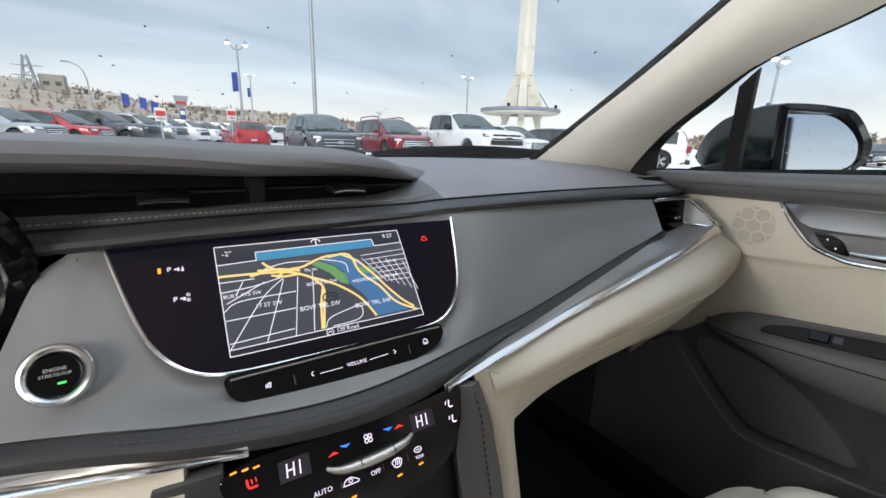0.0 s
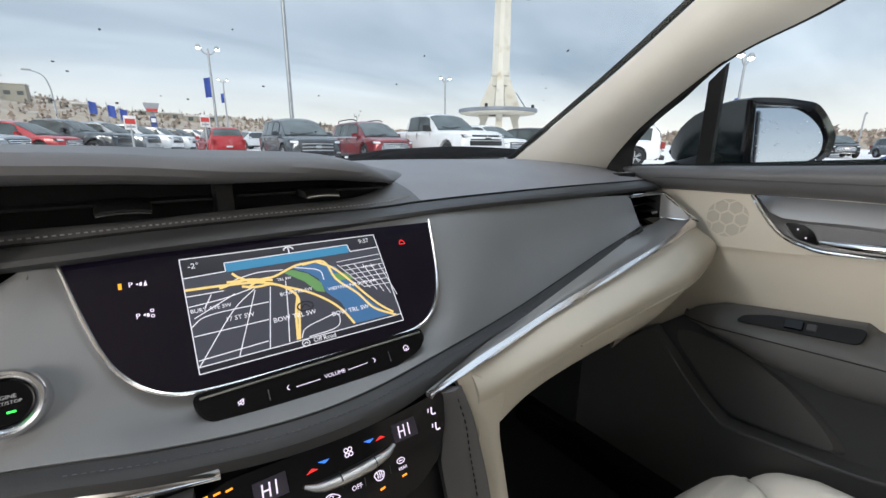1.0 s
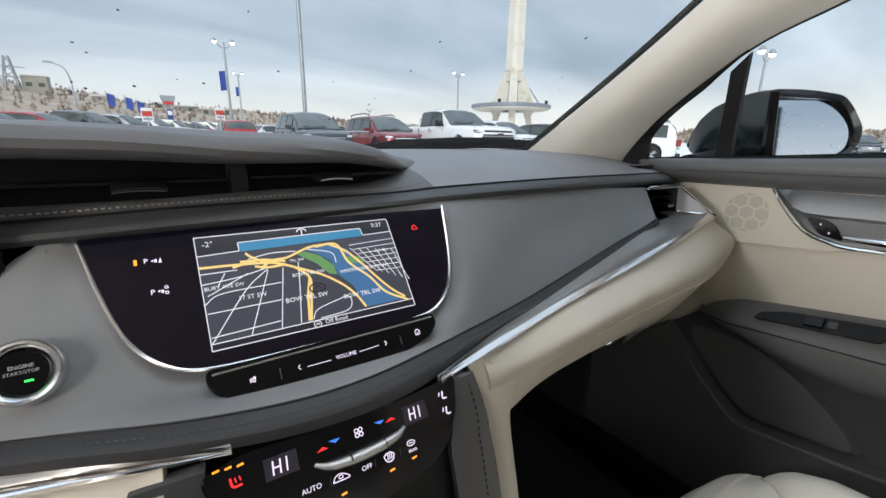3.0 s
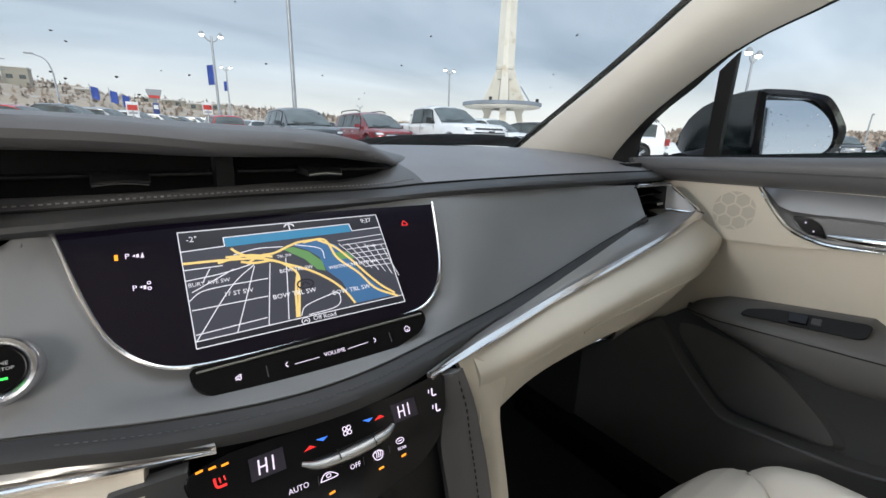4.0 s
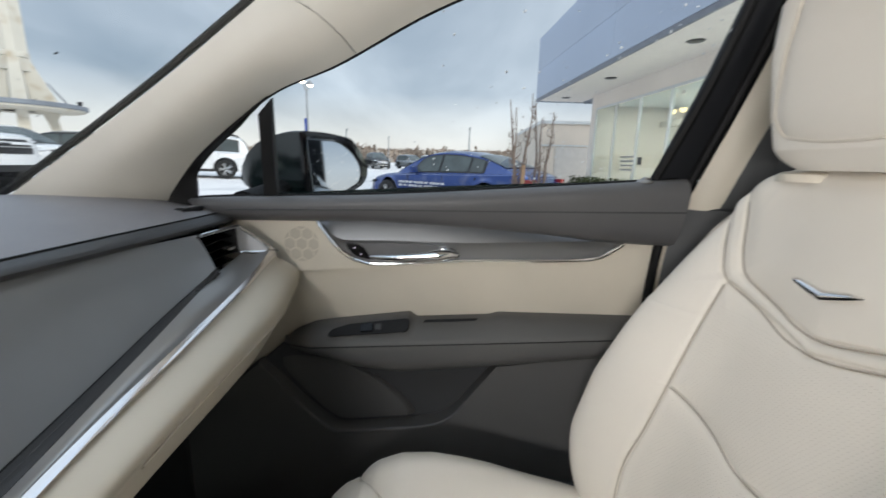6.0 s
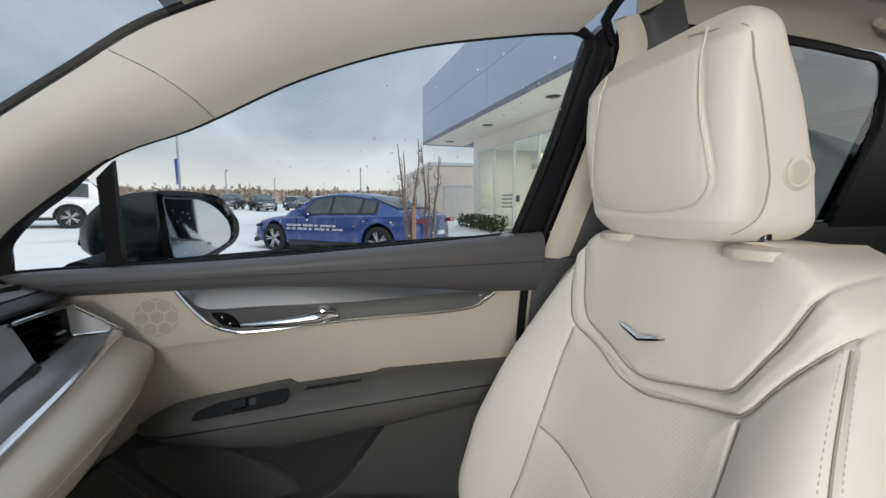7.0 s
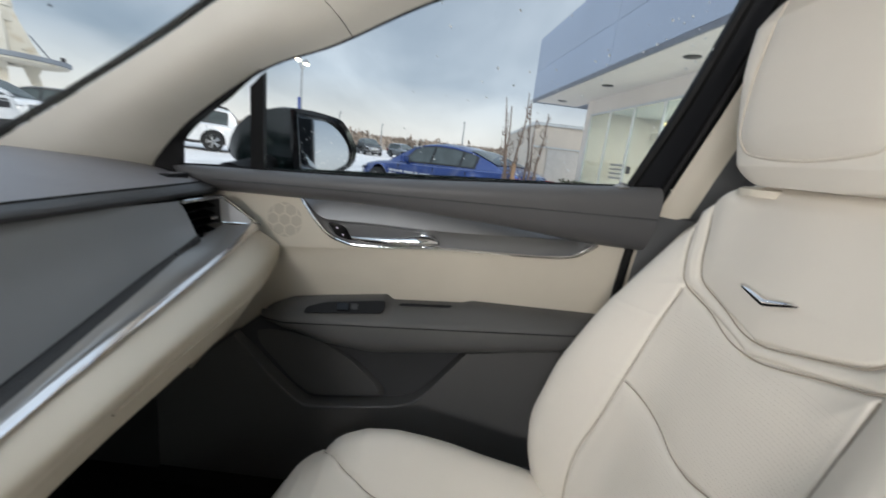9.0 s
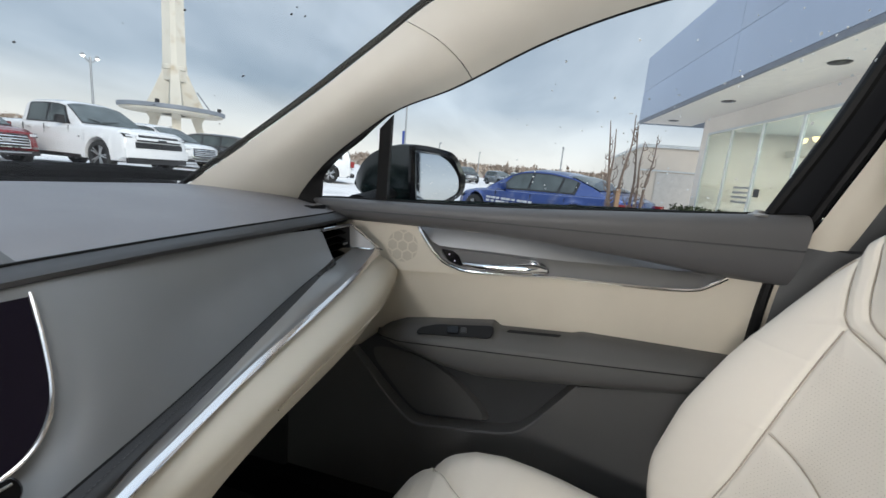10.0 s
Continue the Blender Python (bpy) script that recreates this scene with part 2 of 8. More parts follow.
M_DROP = material("water_drop", (0.74, 0.77, 0.80), 0.05, tint=0.3, spec=0.8)
M_SPECK = material("melting_flake", (0.05, 0.055, 0.06), 0.3)
M_CARDARK = material("dark_green_paint", (0.005, 0.011, 0.011), 0.16, metal=0.2, coat=0.35, dirt=0.2, dirt_color=(0.05, 0.06, 0.06))


# ---- geometry tools ----
def spline(points, n):
    """n points on a smooth curve through the given ones, evenly spaced along it."""
    p = np.array(points, float)
    if len(p) == 2:
        return p[0] + (p[1] - p[0]) * np.linspace(0, 1, n)[:, None]
    ext = np.vstack([2 * p[0] - p[1], p, 2 * p[-1] - p[-2]])
    fine = []
    for i in range(1, len(ext) - 2):
        a, b, c, d = ext[i - 1 : i + 3]
        for s in np.linspace(0, 1, 24, endpoint=False):
            fine.append(0.5 * (2 * b + (c - a) * s + (2 * a - 5 * b + 4 * c - d) * s**2 + (3 * b - a - 3 * c + d) * s**3))
    fine = np.array(fine + [p[-1]])
    run = np.r_[0, np.cumsum(np.linalg.norm(np.diff(fine, axis=0), axis=1))]
    at = np.linspace(0, run[-1], n)
    return np.stack([np.interp(at, run, fine[:, k]) for k in range(p.shape[1])], 1)


def grid(rows, close_u=False, close_v=False, caps=False):
    """Faces over rows of points. close_u joins each row's ends, close_v the first row to the last, caps fills the end rows."""
    rows = np.array(rows, float)
    n, m = rows.shape[:2]
    faces = []
    for i in range(n if close_v else n - 1):
        for j in range(m if close_u else m - 1):
            a, b = i * m + j, i * m + (j + 1) % m
            k = (i + 1) % n
            faces.append((a, b, k * m + (j + 1) % m, k * m + j))
    if caps:
        faces += [tuple(range(m))[::-1], tuple((n - 1) * m + j for j in range(m))]
    return rows.reshape(-1, 3), faces


def join(*shapes):
    verts, faces, base = [], [], 0
    for v, f in shapes:
        verts.append(np.array(v, float).reshape(-1, 3))
        faces += [tuple(i + base for i in g) for g in f]
        base += len(verts[-1])
    return np.vstack(verts), faces


def moved(shape, m):
    v, f = shape
    mat = np.array(m)
    return np.array(v) @ mat[:3, :3].T + mat[:3, 3], f


def mirrored(shape):
    v, f = shape
    v = np.array(v, float).copy()
    v[:, 0] *= -1
    return v, [g[::-1] for g in f]


def sheet(curves, n, m, thick, cross=True):
    """A panel of some thickness lofted through curves (each a list of points); m steps across them."""
    base = np.array([spline(c, n) for c in curves])
    cols = []
    for j in range(n):
        col = base[:, j]
        cols.append(spline(col, m) if cross and len(col) > 2 else np.stack([np.interp(np.linspace(0, len(col) - 1, m), range(len(col)), col[:, k]) for k in range(3)], 1))
    top = np.array(cols).transpose(1, 0, 2)
    du, dv = np.gradient(top, axis=1), np.gradient(top, axis=0)
    nor = np.cross(du, dv)
    nor /= np.linalg.norm(nor, axis=2, keepdims=True) + 1e-12
    low = top + nor * thick
    # one closed loop round each column: top row forward, lower row back
    loop = np.concatenate([top, low[::-1]], 0)
    return grid(loop.transpose(1, 0, 2), close_u=True, caps=True)


def tube(points, radius, seg=8, closed=False, flat=1.0, up=(0, 0, 1)):
    """A round bar along points; radius may be a list; flat squashes it across."""
    p = np.array(points, float)
    r = np.full(len(p), radius, float) if np.isscalar(radius) else np.interp(np.linspace(0, 1, len(p)), np.linspace(0, 1, len(radius)), radius)
    tan = np.gradient(p, axis=0)
    if closed:
        tan = np.roll(p, -1, 0) - np.roll(p, 1, 0)
    rows = []
    for q, d, k in zip(p, tan, r):
        d = d / (np.linalg.norm(d) + 1e-12)
        a = np.cross(d, up)
        if np.linalg.norm(a) < 1e-3:
            a = np.cross(d, (1, 0, 0))
        a /= np.linalg.norm(a)
        b = np.cross(a, d)
        rows.append([q + k * (math.cos(w) * a + flat * math.sin(w) * b) for w in np.linspace(0, 2 * math.pi, seg, endpoint=False)])
    return grid(rows, close_u=True, close_v=closed, caps=not closed)


def lathe(profile, seg=24, centre=(0, 0, 0), axis="z"):
    """Turns (radius, height) pairs round an axis."""
    rows = []
    for w in np.linspace(0, 2 * math.pi, seg, endpoint=False):
        c, s = math.cos(w), math.sin(w)
        rows.append([{"z": (r * c, r * s, h), "x": (h, r * c, r * s), "y": (r * s, h, r * c)}[axis] for r, h in profile])
    v, f = grid(rows, close_v=True)
    return v + np.array(centre), f


def box(lo, hi, bevel=0.0):
    bm = bmesh.new()
    bmesh.ops.create_cube(bm, size=1.0)
    lo, hi = Vector(lo), Vector(hi)
    for v in bm.verts:
        v.co = Vector([lo[k] + (hi[k] - lo[k]) * (v.co[k] + 0.5) for k in range(3)])
    if bevel:
        bmesh.ops.bevel(bm, geom=bm.edges[:], offset=bevel, segments=2, affect="EDGES", profile=0.7)
    bm.verts.index_update()
    shape = (np.array([v.co[:] for v in bm.verts]), [tuple(v.index for v in f.verts) for f in bm.faces])
    bm.free()
    return shape


def rounded(points, radius, steps=5):
    """A 2D outline with its corners rounded."""
    p = np.array(points, float)
    rad = np.full(len(p), radius, float) if np.isscalar(radius) else np.array(radius, float)
    out_pts = []
    for i in range(len(p)):
        a, b, c = p[i - 1], p[i], p[(i + 1) % len(p)]
        u, w = a - b, c - b
        r = min(rad[i], 0.45 * np.linalg.norm(u), 0.45 * np.linalg.norm(w))
        s, e = b + u / np.linalg.norm(u) * r, b + w / np.linalg.norm(w) * r
        for k in np.linspace(0, 1, steps):
            out_pts.append((1 - k) ** 2 * s + 2 * k * (1 - k) * b + k**2 * e)
    return np.array(out_pts)


def plate(outline, origin, ex, ey, depth, edge=0.0015):
    """A flat plate: its outline in the plane of ex and ey, raised by depth along their normal, with a chamfered rim."""
    o, ex, ey = np.array(origin, float), np.array(ex, float), np.array(ey, float)
    ex, ey = ex / np.linalg.norm(ex), ey / np.linalg.norm(ey)
    n = np.cross(ex, ey)
    p = np.array(outline, float)
    mid = p.mean(0)
    span = np.abs(p - mid).max()
    inner = mid + (p - mid) * (1 - edge / span)
    put = lambda q, h: o + q[:, :1] * ex + q[:, 1:2] * ey + h * n  # noqa: E731
    rows = [put(p, 0.0), put(p, depth - edge), put(inner, depth)]
    return grid(rows, close_u=True, caps=True)


def part(name, shape, material, parent=None, label="", smooth=True):
    v, f = shape
    me = bpy.data.meshes.new(name)
    me.from_pydata([tuple(map(float, q)) for q in v], [], [tuple(map(int, g)) for g in f])
    bm = bmesh.new()
    bm.from_mesh(me)
    bmesh.ops.recalc_face_normals(bm, faces=bm.faces)
    if smooth:
        for face in bm.faces:
            face.smooth = True
        for e in bm.edges:
            if len(e.link_faces) == 2 and e.calc_face_angle(0) > 0.6:
                e.smooth = False
    bm.to_mesh(me)
    bm.free()
    me.materials.append(material)
    ob = new(name, me)
    if parent:
        ob.parent = parent
    if label:
        tagged(ob, label)
    return ob


def thing(name, label, category, group="", kind="", at=(0, 0, 0)):
    ob = new(name)
    ob.empty_display_size = 0.05
    ob.location = at
    bpy.context.view_layer.update()
    return tagged(ob, label, category, group, kind)


def lettering(name, text, size, origin, ex, ey, material, parent, lift=0.0006, align="CENTER"):
    """Flat printed words with the built-in font, as a mesh."""
    cu = bpy.data.curves.new(name, "FONT")
    cu.body, cu.size, cu.align_x, cu.align_y, cu.extrude = text, size, align, "CENTER", 0.0001
    cu.resolution_u = 2
    tmp = bpy.data.objects.new(name, cu)
    scene.collection.objects.link(tmp)
    bpy.context.view_layer.update()
    me = bpy.data.meshes.new_from_object(tmp)
    bpy.data.objects.remove(tmp)
    ex, ey = Vector(ex).normalized(), Vector(ey).normalized()
    n = ex.cross(ey).normalized()
    m = Matrix((ex, ey, n)).transposed().to_4x4()
    me.transform(Matrix.Translation(Vector(origin) + n * lift) @ m)
    me.materials.clear()
    me.materials.append(material)
    ob = new(name, me)
    ob.parent = parent
    return ob


# ---- the car's shell: ceiling, pillars, floor and walls round the cabin ----
def curve_shift(points, dx=0.0, dy=0.0, dz=0.0):
    return [(x + dx, y + dy, z + dz) for x, y, z in points]


WINDOW_EDGE = [(0.743, 0.193, 1.106), (0.723, 0.135, 1.173), (0.693, -0.015, 1.273), (0.679, -0.139, 1.321), (0.657, -0.296, 1.394), (0.642, -0.457, 1.445), (0.632, -0.632, 1.475), (0.630, -0.725, 1.486)]
REAR_EDGE = [(0.630, -0.725, 1.486), (0.633, -0.757, 1.474), (0.653, -0.745, 1.408), (0.689, -0.718, 1.288), (0.731, -0.675, 1.148)]
PILLAR_IN = [(0.602, 0.372, 1.094), (0.612, 0.216, 1.199), (0.610, 0.088, 1.283), (0.602, -0.027, 1.360), (0.597, -0.139, 1.433), (0.560, -0.330, 1.490), (0.545, -0.560, 1.525), (0.540, -0.745, 1.535)]

a_pillar = tagged(new("pillar_trim"), "cream moulded windshield pillar trim running up into the roof", "pillar trim", kind="structure")
outer = np.array(spline([(0.758, 0.232, 1.055)] + WINDOW_EDGE, 42))
inner = np.array(spline([(0.596, 0.425, 1.055)] + PILLAR_IN, 42))
bulge_a = outer * 0.72 + inner * 0.28 + np.linspace(1, 0.6, 42)[:, None] * np.array([-0.022, -0.016, 0.0])
bulge_b = outer * 0.35 + inner * 0.65 + np.linspace(1, 0.6, 42)[:, None] * np.array([-0.020, -0.022, -0.002])
cut = 19
for name, a, b in (("lower_trim", 0, cut), ("roof_rail", cut, 42)):
    off = 0.0 if a == 0 else -0.0022
    rows = [q[a : b + (1 if a == 0 else 0)] + np.array([off, off, 0]) for q in (outer, bulge_a, bulge_b, inner)]
    part(name, sheet([list(map(tuple, r)) for r in rows], b - a + 8, 12, 0.006), M_PILLAR, a_pillar)
part("pillar_seam", tube(spline([outer[cut], bulge_a[cut], bulge_b[cut], inner[cut]], 20), 0.0016, 6), M_DARK, a_pillar)

ceiling_rows = []
for y, z, w in ((-0.17, 1.448, 0.60), (-0.30, 1.494, 0.565), (-0.56, 1.528, 0.55), (-0.9, 1.545, 0.55), (-1.3, 1.54, 0.55), (-1.75, 1.50, 0.55)):
    ceiling_rows.append([(x, y, z + 0.02 * (1 - (x / w) ** 2)) for x in np.linspace(-w, w, 25)])
headliner = part("ceiling", sheet([[tuple(p) for p in r] for r in ceiling_rows], 25, 40, -0.012), M_HEADLINER)
tagged(headliner, "cream woven cloth headliner under the car roof", "ceiling", kind="structure")

b_pillar = tagged(new("pillar_post"), "centre door pillar with cream upper and charcoal lower trim", "pillar", kind="structure")
FRAME_OUT = [(0.590, -0.790, 1.530), (0.622, -0.780, 1.500), (0.634, -0.803, 1.472), (0.642, -0.803, 1.445), (0.688, -0.773, 1.291), (0.734, -0.736, 1.136), (0.762, -0.712, 1.02), (0.765, -0.70, 0.70)]
b_in = spline([(x - 0.006, y - 0.006, z) for x, y, z in FRAME_OUT[1:]], 30)
b_out = [(0.55, -0.85, 1.53), (0.58, -0.895, 1.47), (0.60, -0.90, 1.40), (0.635, -0.88, 1.28), (0.672, -0.855, 1.14), (0.69, -0.84, 1.02), (0.70, -0.83, 0.70)]
b_mid = [(0.60, -0.838, 1.508), (0.603, -0.868, 1.47), (0.615, -0.868, 1.42), (0.655, -0.845, 1.287), (0.696, -0.815, 1.138), (0.715, -0.795, 1.02), (0.72, -0.78, 0.70)]
b_face = [tuple(a * 0.42 + b * 0.58) for a, b in zip(np.array(spline(b_in, 30)), np.array(spline(b_mid, 30)))]
upper = [[tuple(p) for p in spline(c, 30)[:16]] for c in (b_in, [tuple(np.array(a) * 0.5 + np.array(b) * 0.5 + np.array([-0.004, 0.004, 0])) for a, b in zip(spline(b_in, 30), b_face)], b_face)]
lower = [[tuple(p) for p in spline(c, 30)[15:]] for c in (b_in, b_face, b_mid, b_out)]
lower = [[(x - 0.004, y, z) for x, y, z in c] for c in lower]
part("upper_trim", sheet(upper, 20, 10, 0.01), M_BEIGE, b_pillar, "cream upper trim")
part("upper_return", sheet([[tuple(p) for p in spline(c, 30)[:17]] for c in (b_face, b_mid, b_out)], 20, 8, 0.008), M_SOFT, b_pillar, "charcoal return behind the cream trim")
part("lower_trim", sheet(lower, 20, 10, 0.01), M_SOFT, b_pillar)
part("belt_guide", box((0.622, -0.872, 1.25), (0.640, -0.852, 1.33), 0.004), M_BEIGE, b_pillar, "cream belt height slider")

# dark outer frame of the side glass and the seals round it
door_frame = tagged(new("window_frame"), "black rubber and painted frame round the side windows", "window frame", kind="structure")
edge_all = np.vstack([spline(WINDOW_EDGE, 40), spline(REAR_EDGE, 24)[1:]])
part("seal", tube(edge_all + np.array([0.006, 0, 0.002]), 0.0085, 8), M_RUBBER, door_frame)
frame_rear = [[tuple(p) for p in spline(c, 24)] for c in (curve_shift(FRAME_OUT[1:6], 0.006, -0.004), [(0.633, -0.757, 1.474), (0.640, -0.752, 1.45), (0.653, -0.745, 1.408), (0.689, -0.718, 1.288), (0.734, -0.675, 1.136)])]
part("rear_upright", sheet([curve_shift(c, 0.008) for c in frame_rear], 24, 4, 0.02), M_FRAME, door_frame, "satin black upright of the door frame")
part("seal", tube(spline(curve_shift(FRAME_OUT, -0.001, 0.006), 40), 0.0085, 8), M_RUBBER, door_frame)
part("quarter_divider", sheet([[(0.750, 0.030, 1.085), (0.740, 0.024, 1.14), (0.706, 0.009, 1.240)], [(0.750, 0.004, 1.085), (0.740, 0.001, 1.14), (0.700, -0.017, 1.264)]], 10, 4, 0.014), M_RUBBER, door_frame, "black upright between the quarter glass and the door glass")
quarter_in = [(0.750, 0.156, 1.075), (0.747, 0.152, 1.110), (0.744, 0.147, 1.150), (0.738, 0.116, 1.186), (0.722, 0.060, 1.222), (0.706, 0.015, 1.250)]
quarter_out = [(0.738, 0.205, 1.080), (0.741, 0.193, 1.106), (0.729, 0.150, 1.158), (0.716, 0.098, 1.200), (0.702, 0.035, 1.242), (0.692, -0.015, 1.273)]
part("quarter_surround", sheet([quarter_out, quarter_in], 24, 6, -0.010), M_RUBBER, door_frame, "black surround of the quarter glass")
part("windshield_seal", tube(np.array(spline(PILLAR_IN[:6], 60)) + np.array([-0.003, 0.004, 0.005]), 0.0055, 8), M_RUBBER, door_frame)

floor = part("floor", box((-0.80, -1.9, 0.30), (0.80, 0.75, 0.34)), M_CARPET)
tagged(floor, "black carpeted floor of the passenger footwell", "floor", kind="structure")
firewall = part("wall_front", box((-0.80, 0.55, 0.34), (0.80, 0.60, 1.075)), M_CARPET)
tagged(firewall, "black carpeted bulkhead behind the dashboard", "wall", kind="structure")
kick = part("wall_right", box((0.735, 0.225, 0.34), (0.80, 0.56, 1.06), 0.01), M_CARPET)
tagged(kick, "dark kick panel at the side of the footwell", "wall", kind="structure")
side_left = tagged(new("wall_left"), "dark driver side of the cabin below its windows", "wall", kind="structure")
part("panel", box((-0.82, -1.9, 0.34), (-0.77, 0.54, 1.10)), M_SOFT, side_left)
part("roof_side", box((-0.66, -1.9, 1.50), (-0.56, -0.1, 1.56)), M_HEADLINER, side_left)
part("pillar", tube(spline([(-0.74, 0.3, 1.10), (-0.66, 0.0, 1.33), (-0.60, -0.2, 1.47)], 12), 0.035, 8), M_BEIGE, side_left)
part("pillar", tube(spline([(-0.74, -0.76, 1.10), (-0.68, -0.80, 1.30), (-0.62, -0.83, 1.50)], 10), 0.05, 8), M_BEIGE, side_left)
part("rear_glass", sheet([[(-0.63, -0.86, 1.50), (-0.63, -1.4, 1.50), (-0.60, -1.88, 1.44)], [(-0.745, -0.82, 1.10), (-0.745, -1.4, 1.10), (-0.745, -1.88, 1.10)]], 8, 4, 0.004), M_PRIVACY, side_left, "dark privacy glass")
rear_wall = tagged(new("wall_rear"), "dark rear of the cabin with a back window", "wall", kind="structure")
part("panel", box((-0.80, -1.95, 0.34), (0.80, -1.90, 1.15)), M_DARK, rear_wall)
part("back_glass", box((-0.50, -1.90, 1.15), (0.50, -1.895, 1.52)), M_PRIVACY, rear_wall, "dark rear window")
part("pillar", box((0.50, -1.92, 1.15), (0.74, -1.86, 1.52)), M_DARK, rear_wall)
part("pillar", box((-0.74, -1.92, 1.15), (-0.50, -1.86, 1.52)), M_DARK, rear_wall)

# rear door behind the front seat: dark panel, tinted glass and the pillar at its back
rear_door = tagged(new("door_2"), "rear passenger door with black trim and tinted glass", "door", kind="structure")
part("panel", box((0.735, -1.90, 0.34), (0.775, -0.80, 1.165), 0.01), M_DARK, rear_door)
part("glass", sheet([[(0.630, -0.84, 1.50), (0.628, -1.25, 1.50), (0.640, -1.41, 1.47)], [(0.735, -0.80, 1.16), (0.735, -1.20, 1.16), (0.735, -1.46, 1.165)]], 10, 4, 0.004), M_PRIVACY, rear_door, "dark privacy glass")
part("glass_seal", tube(spline([(0.628, -0.86, 1.502), (0.626, -1.10, 1.503), (0.630, -1.30, 1.492), (0.637, -1.39, 1.476), (0.668, -1.443, 1.372), (0.694, -1.44, 1.288), (0.720, -1.437, 1.205)], 30), 0.008, 6), M_RUBBER, rear_door)
part("rear_pillar", sheet([[(0.628, -1.41, 1.48), (0.60, -1.60, 1.46), (0.58, -1.90, 1.42)], [(0.668, -1.45, 1.36), (0.66, -1.60, 1.34), (0.65, -1.90, 1.32)], [(0.733, -1.44, 1.155), (0.735, -1.6, 1.155), (0.735, -1.9, 1.155)]], 8, 8, 0.02), M_DARK, rear_door)
part("roof_rail", sheet([[(0.55, -0.80, 1.545), (0.55, -1.3, 1.545), (0.55, -1.9, 1.49)], [(0.60, -0.82, 1.535), (0.60, -1.3, 1.53), (0.59, -1.9, 1.46)], [(0.628, -0.84, 1.50), (0.625, -1.3, 1.50), (0.60, -1.9, 1.43)]], 10, 8, 0.01), M_HEADLINER, rear_door)
part("grab_handle", tube(spline([(0.590, -1.290, 1.532), (0.573, -1.30, 1.512), (0.570, -1.36, 1.506), (0.572, -1.43, 1.508), (0.590, -1.44, 1.522)], 20), 0.008, 8), M_HEADLINER, rear_door, "cream grab handle")

rear_seat = thing("rear_seat", "dark rear bench seat behind the front seats", "seat")
part("backrest", box((-0.65, -1.66, 0.60), (0.65, -1.48, 1.10), 0.04), M_DARK, rear_seat)
part("cushion", box((-0.65, -1.52, 0.42), (0.65, -1.02, 0.64), 0.05), M_DARK, rear_seat)
part("headrest", box((0.28, -1.65, 1.11), (0.52, -1.55, 1.22), 0.03), M_SOFT, rear_seat)

# windows
windshield = part("window_1", sheet([[(-0.60, -0.150, 1.440), (0.0, -0.165, 1.452), (0.598, -0.150, 1.440)], [(-0.62, 0.10, 1.276), (0.0, 0.175, 1.276), (0.62, 0.10, 1.276)], [(-0.63, 0.372, 1.094), (0.0, 0.55, 1.085), (0.63, 0.372, 1.094)]], 40, 24, -0.005), M_WINDSHIELD)
tagged(windshield, "clear windshield with scattered melting flakes", "window", kind="structure")
windshield.visible_shadow = False
side_glass = part("window_2", sheet([[tuple(p) for p in spline(WINDOW_EDGE[2:] + REAR_EDGE[1:3], 40) + np.array([0.010, 0, 0.006])], [tuple(p) for p in spline([(0.754, 0.02, 1.09), (0.750, -0.30, 1.10), (0.745, -0.70, 1.14)], 40)]], 40, 6, 0.004), M_SIDEGLASS)
tagged(side_glass, "clear front passenger window with a few water drops", "window", kind="structure")
side_glass.visible_shadow = False
quarter_glass = part("window_3", sheet([[(0.748, 0.152, 1.152), (0.738, 0.110, 1.190), (0.712, 0.020, 1.245)], [(0.758, 0.156, 1.085), (0.758, 0.10, 1.085), (0.756, 0.02, 1.085)]], 8, 3, 0.004), M_SIDEGLASS)
tagged(quarter_glass, "small clear quarter window ahead of the door glass", "window", kind="structure")
quarter_glass.visible_shadow = False


# ---- dashboard ----
dash = thing("dashboard", "grey leather dashboard with silver and cream trim", "dashboard")
SEAM = [(-0.50, 0.046, 1.063), (-0.19, 0.050, 1.0646), (-0.10, 0.053, 1.0663), (-0.012, 0.056, 1.0670), (0.105, 0.061, 1.0668), (0.165, 0.064, 1.0690), (0.28, 0.069, 1.0705), (0.42, 0.075, 1.071), (0.626, 0.089, 1.069), (0.742, 0.108, 1.066)]
ROLL = [(-0.50, 0.034, 1.046), (-0.19, 0.036, 1.050), (-0.10, 0.038, 1.051), (-0.012, 0.040, 1.0515), (0.105, 0.048, 1.053), (0.165, 0.053, 1.054), (0.28, 0.060, 1.055), (0.42, 0.068, 1.0525), (0.633, 0.080, 1.049), (0.742, 0.094, 1.046)]
bulge = [((a[0] + b[0]) / 2, min(a[1], b[1]) - 0.008, (a[2] + b[2]) / 2 + 0.001) for a, b in zip(SEAM, ROLL)]
part("front_roll", sheet([curve_shift(SEAM, 0, 0.006, 0.0), SEAM, bulge, ROLL, curve_shift(ROLL, 0, 0.035, -0.002)], 70, 18, 0.004), M_SOFT, dash, "charcoal padded roll along the front edge")
SIDE = SEAM[5:]
pad_rows = [curve_shift(SIDE, 0, 0.004, 0.0015), curve_shift(SIDE, 0, 0.03, 0.0095)]
pad_rows.append([(0.165, 0.131, 1.0870), (0.28, 0.140, 1.0885), (0.5, 0.15, 1.088), (0.66, 0.155, 1.083), (0.744, 0.165, 1.076)])
pad_rows.append([(0.165, 0.25, 1.099), (0.28, 0.25, 1.101), (0.5, 0.25, 1.100), (0.66, 0.245, 1.096), (0.742, 0.235, 1.088)])
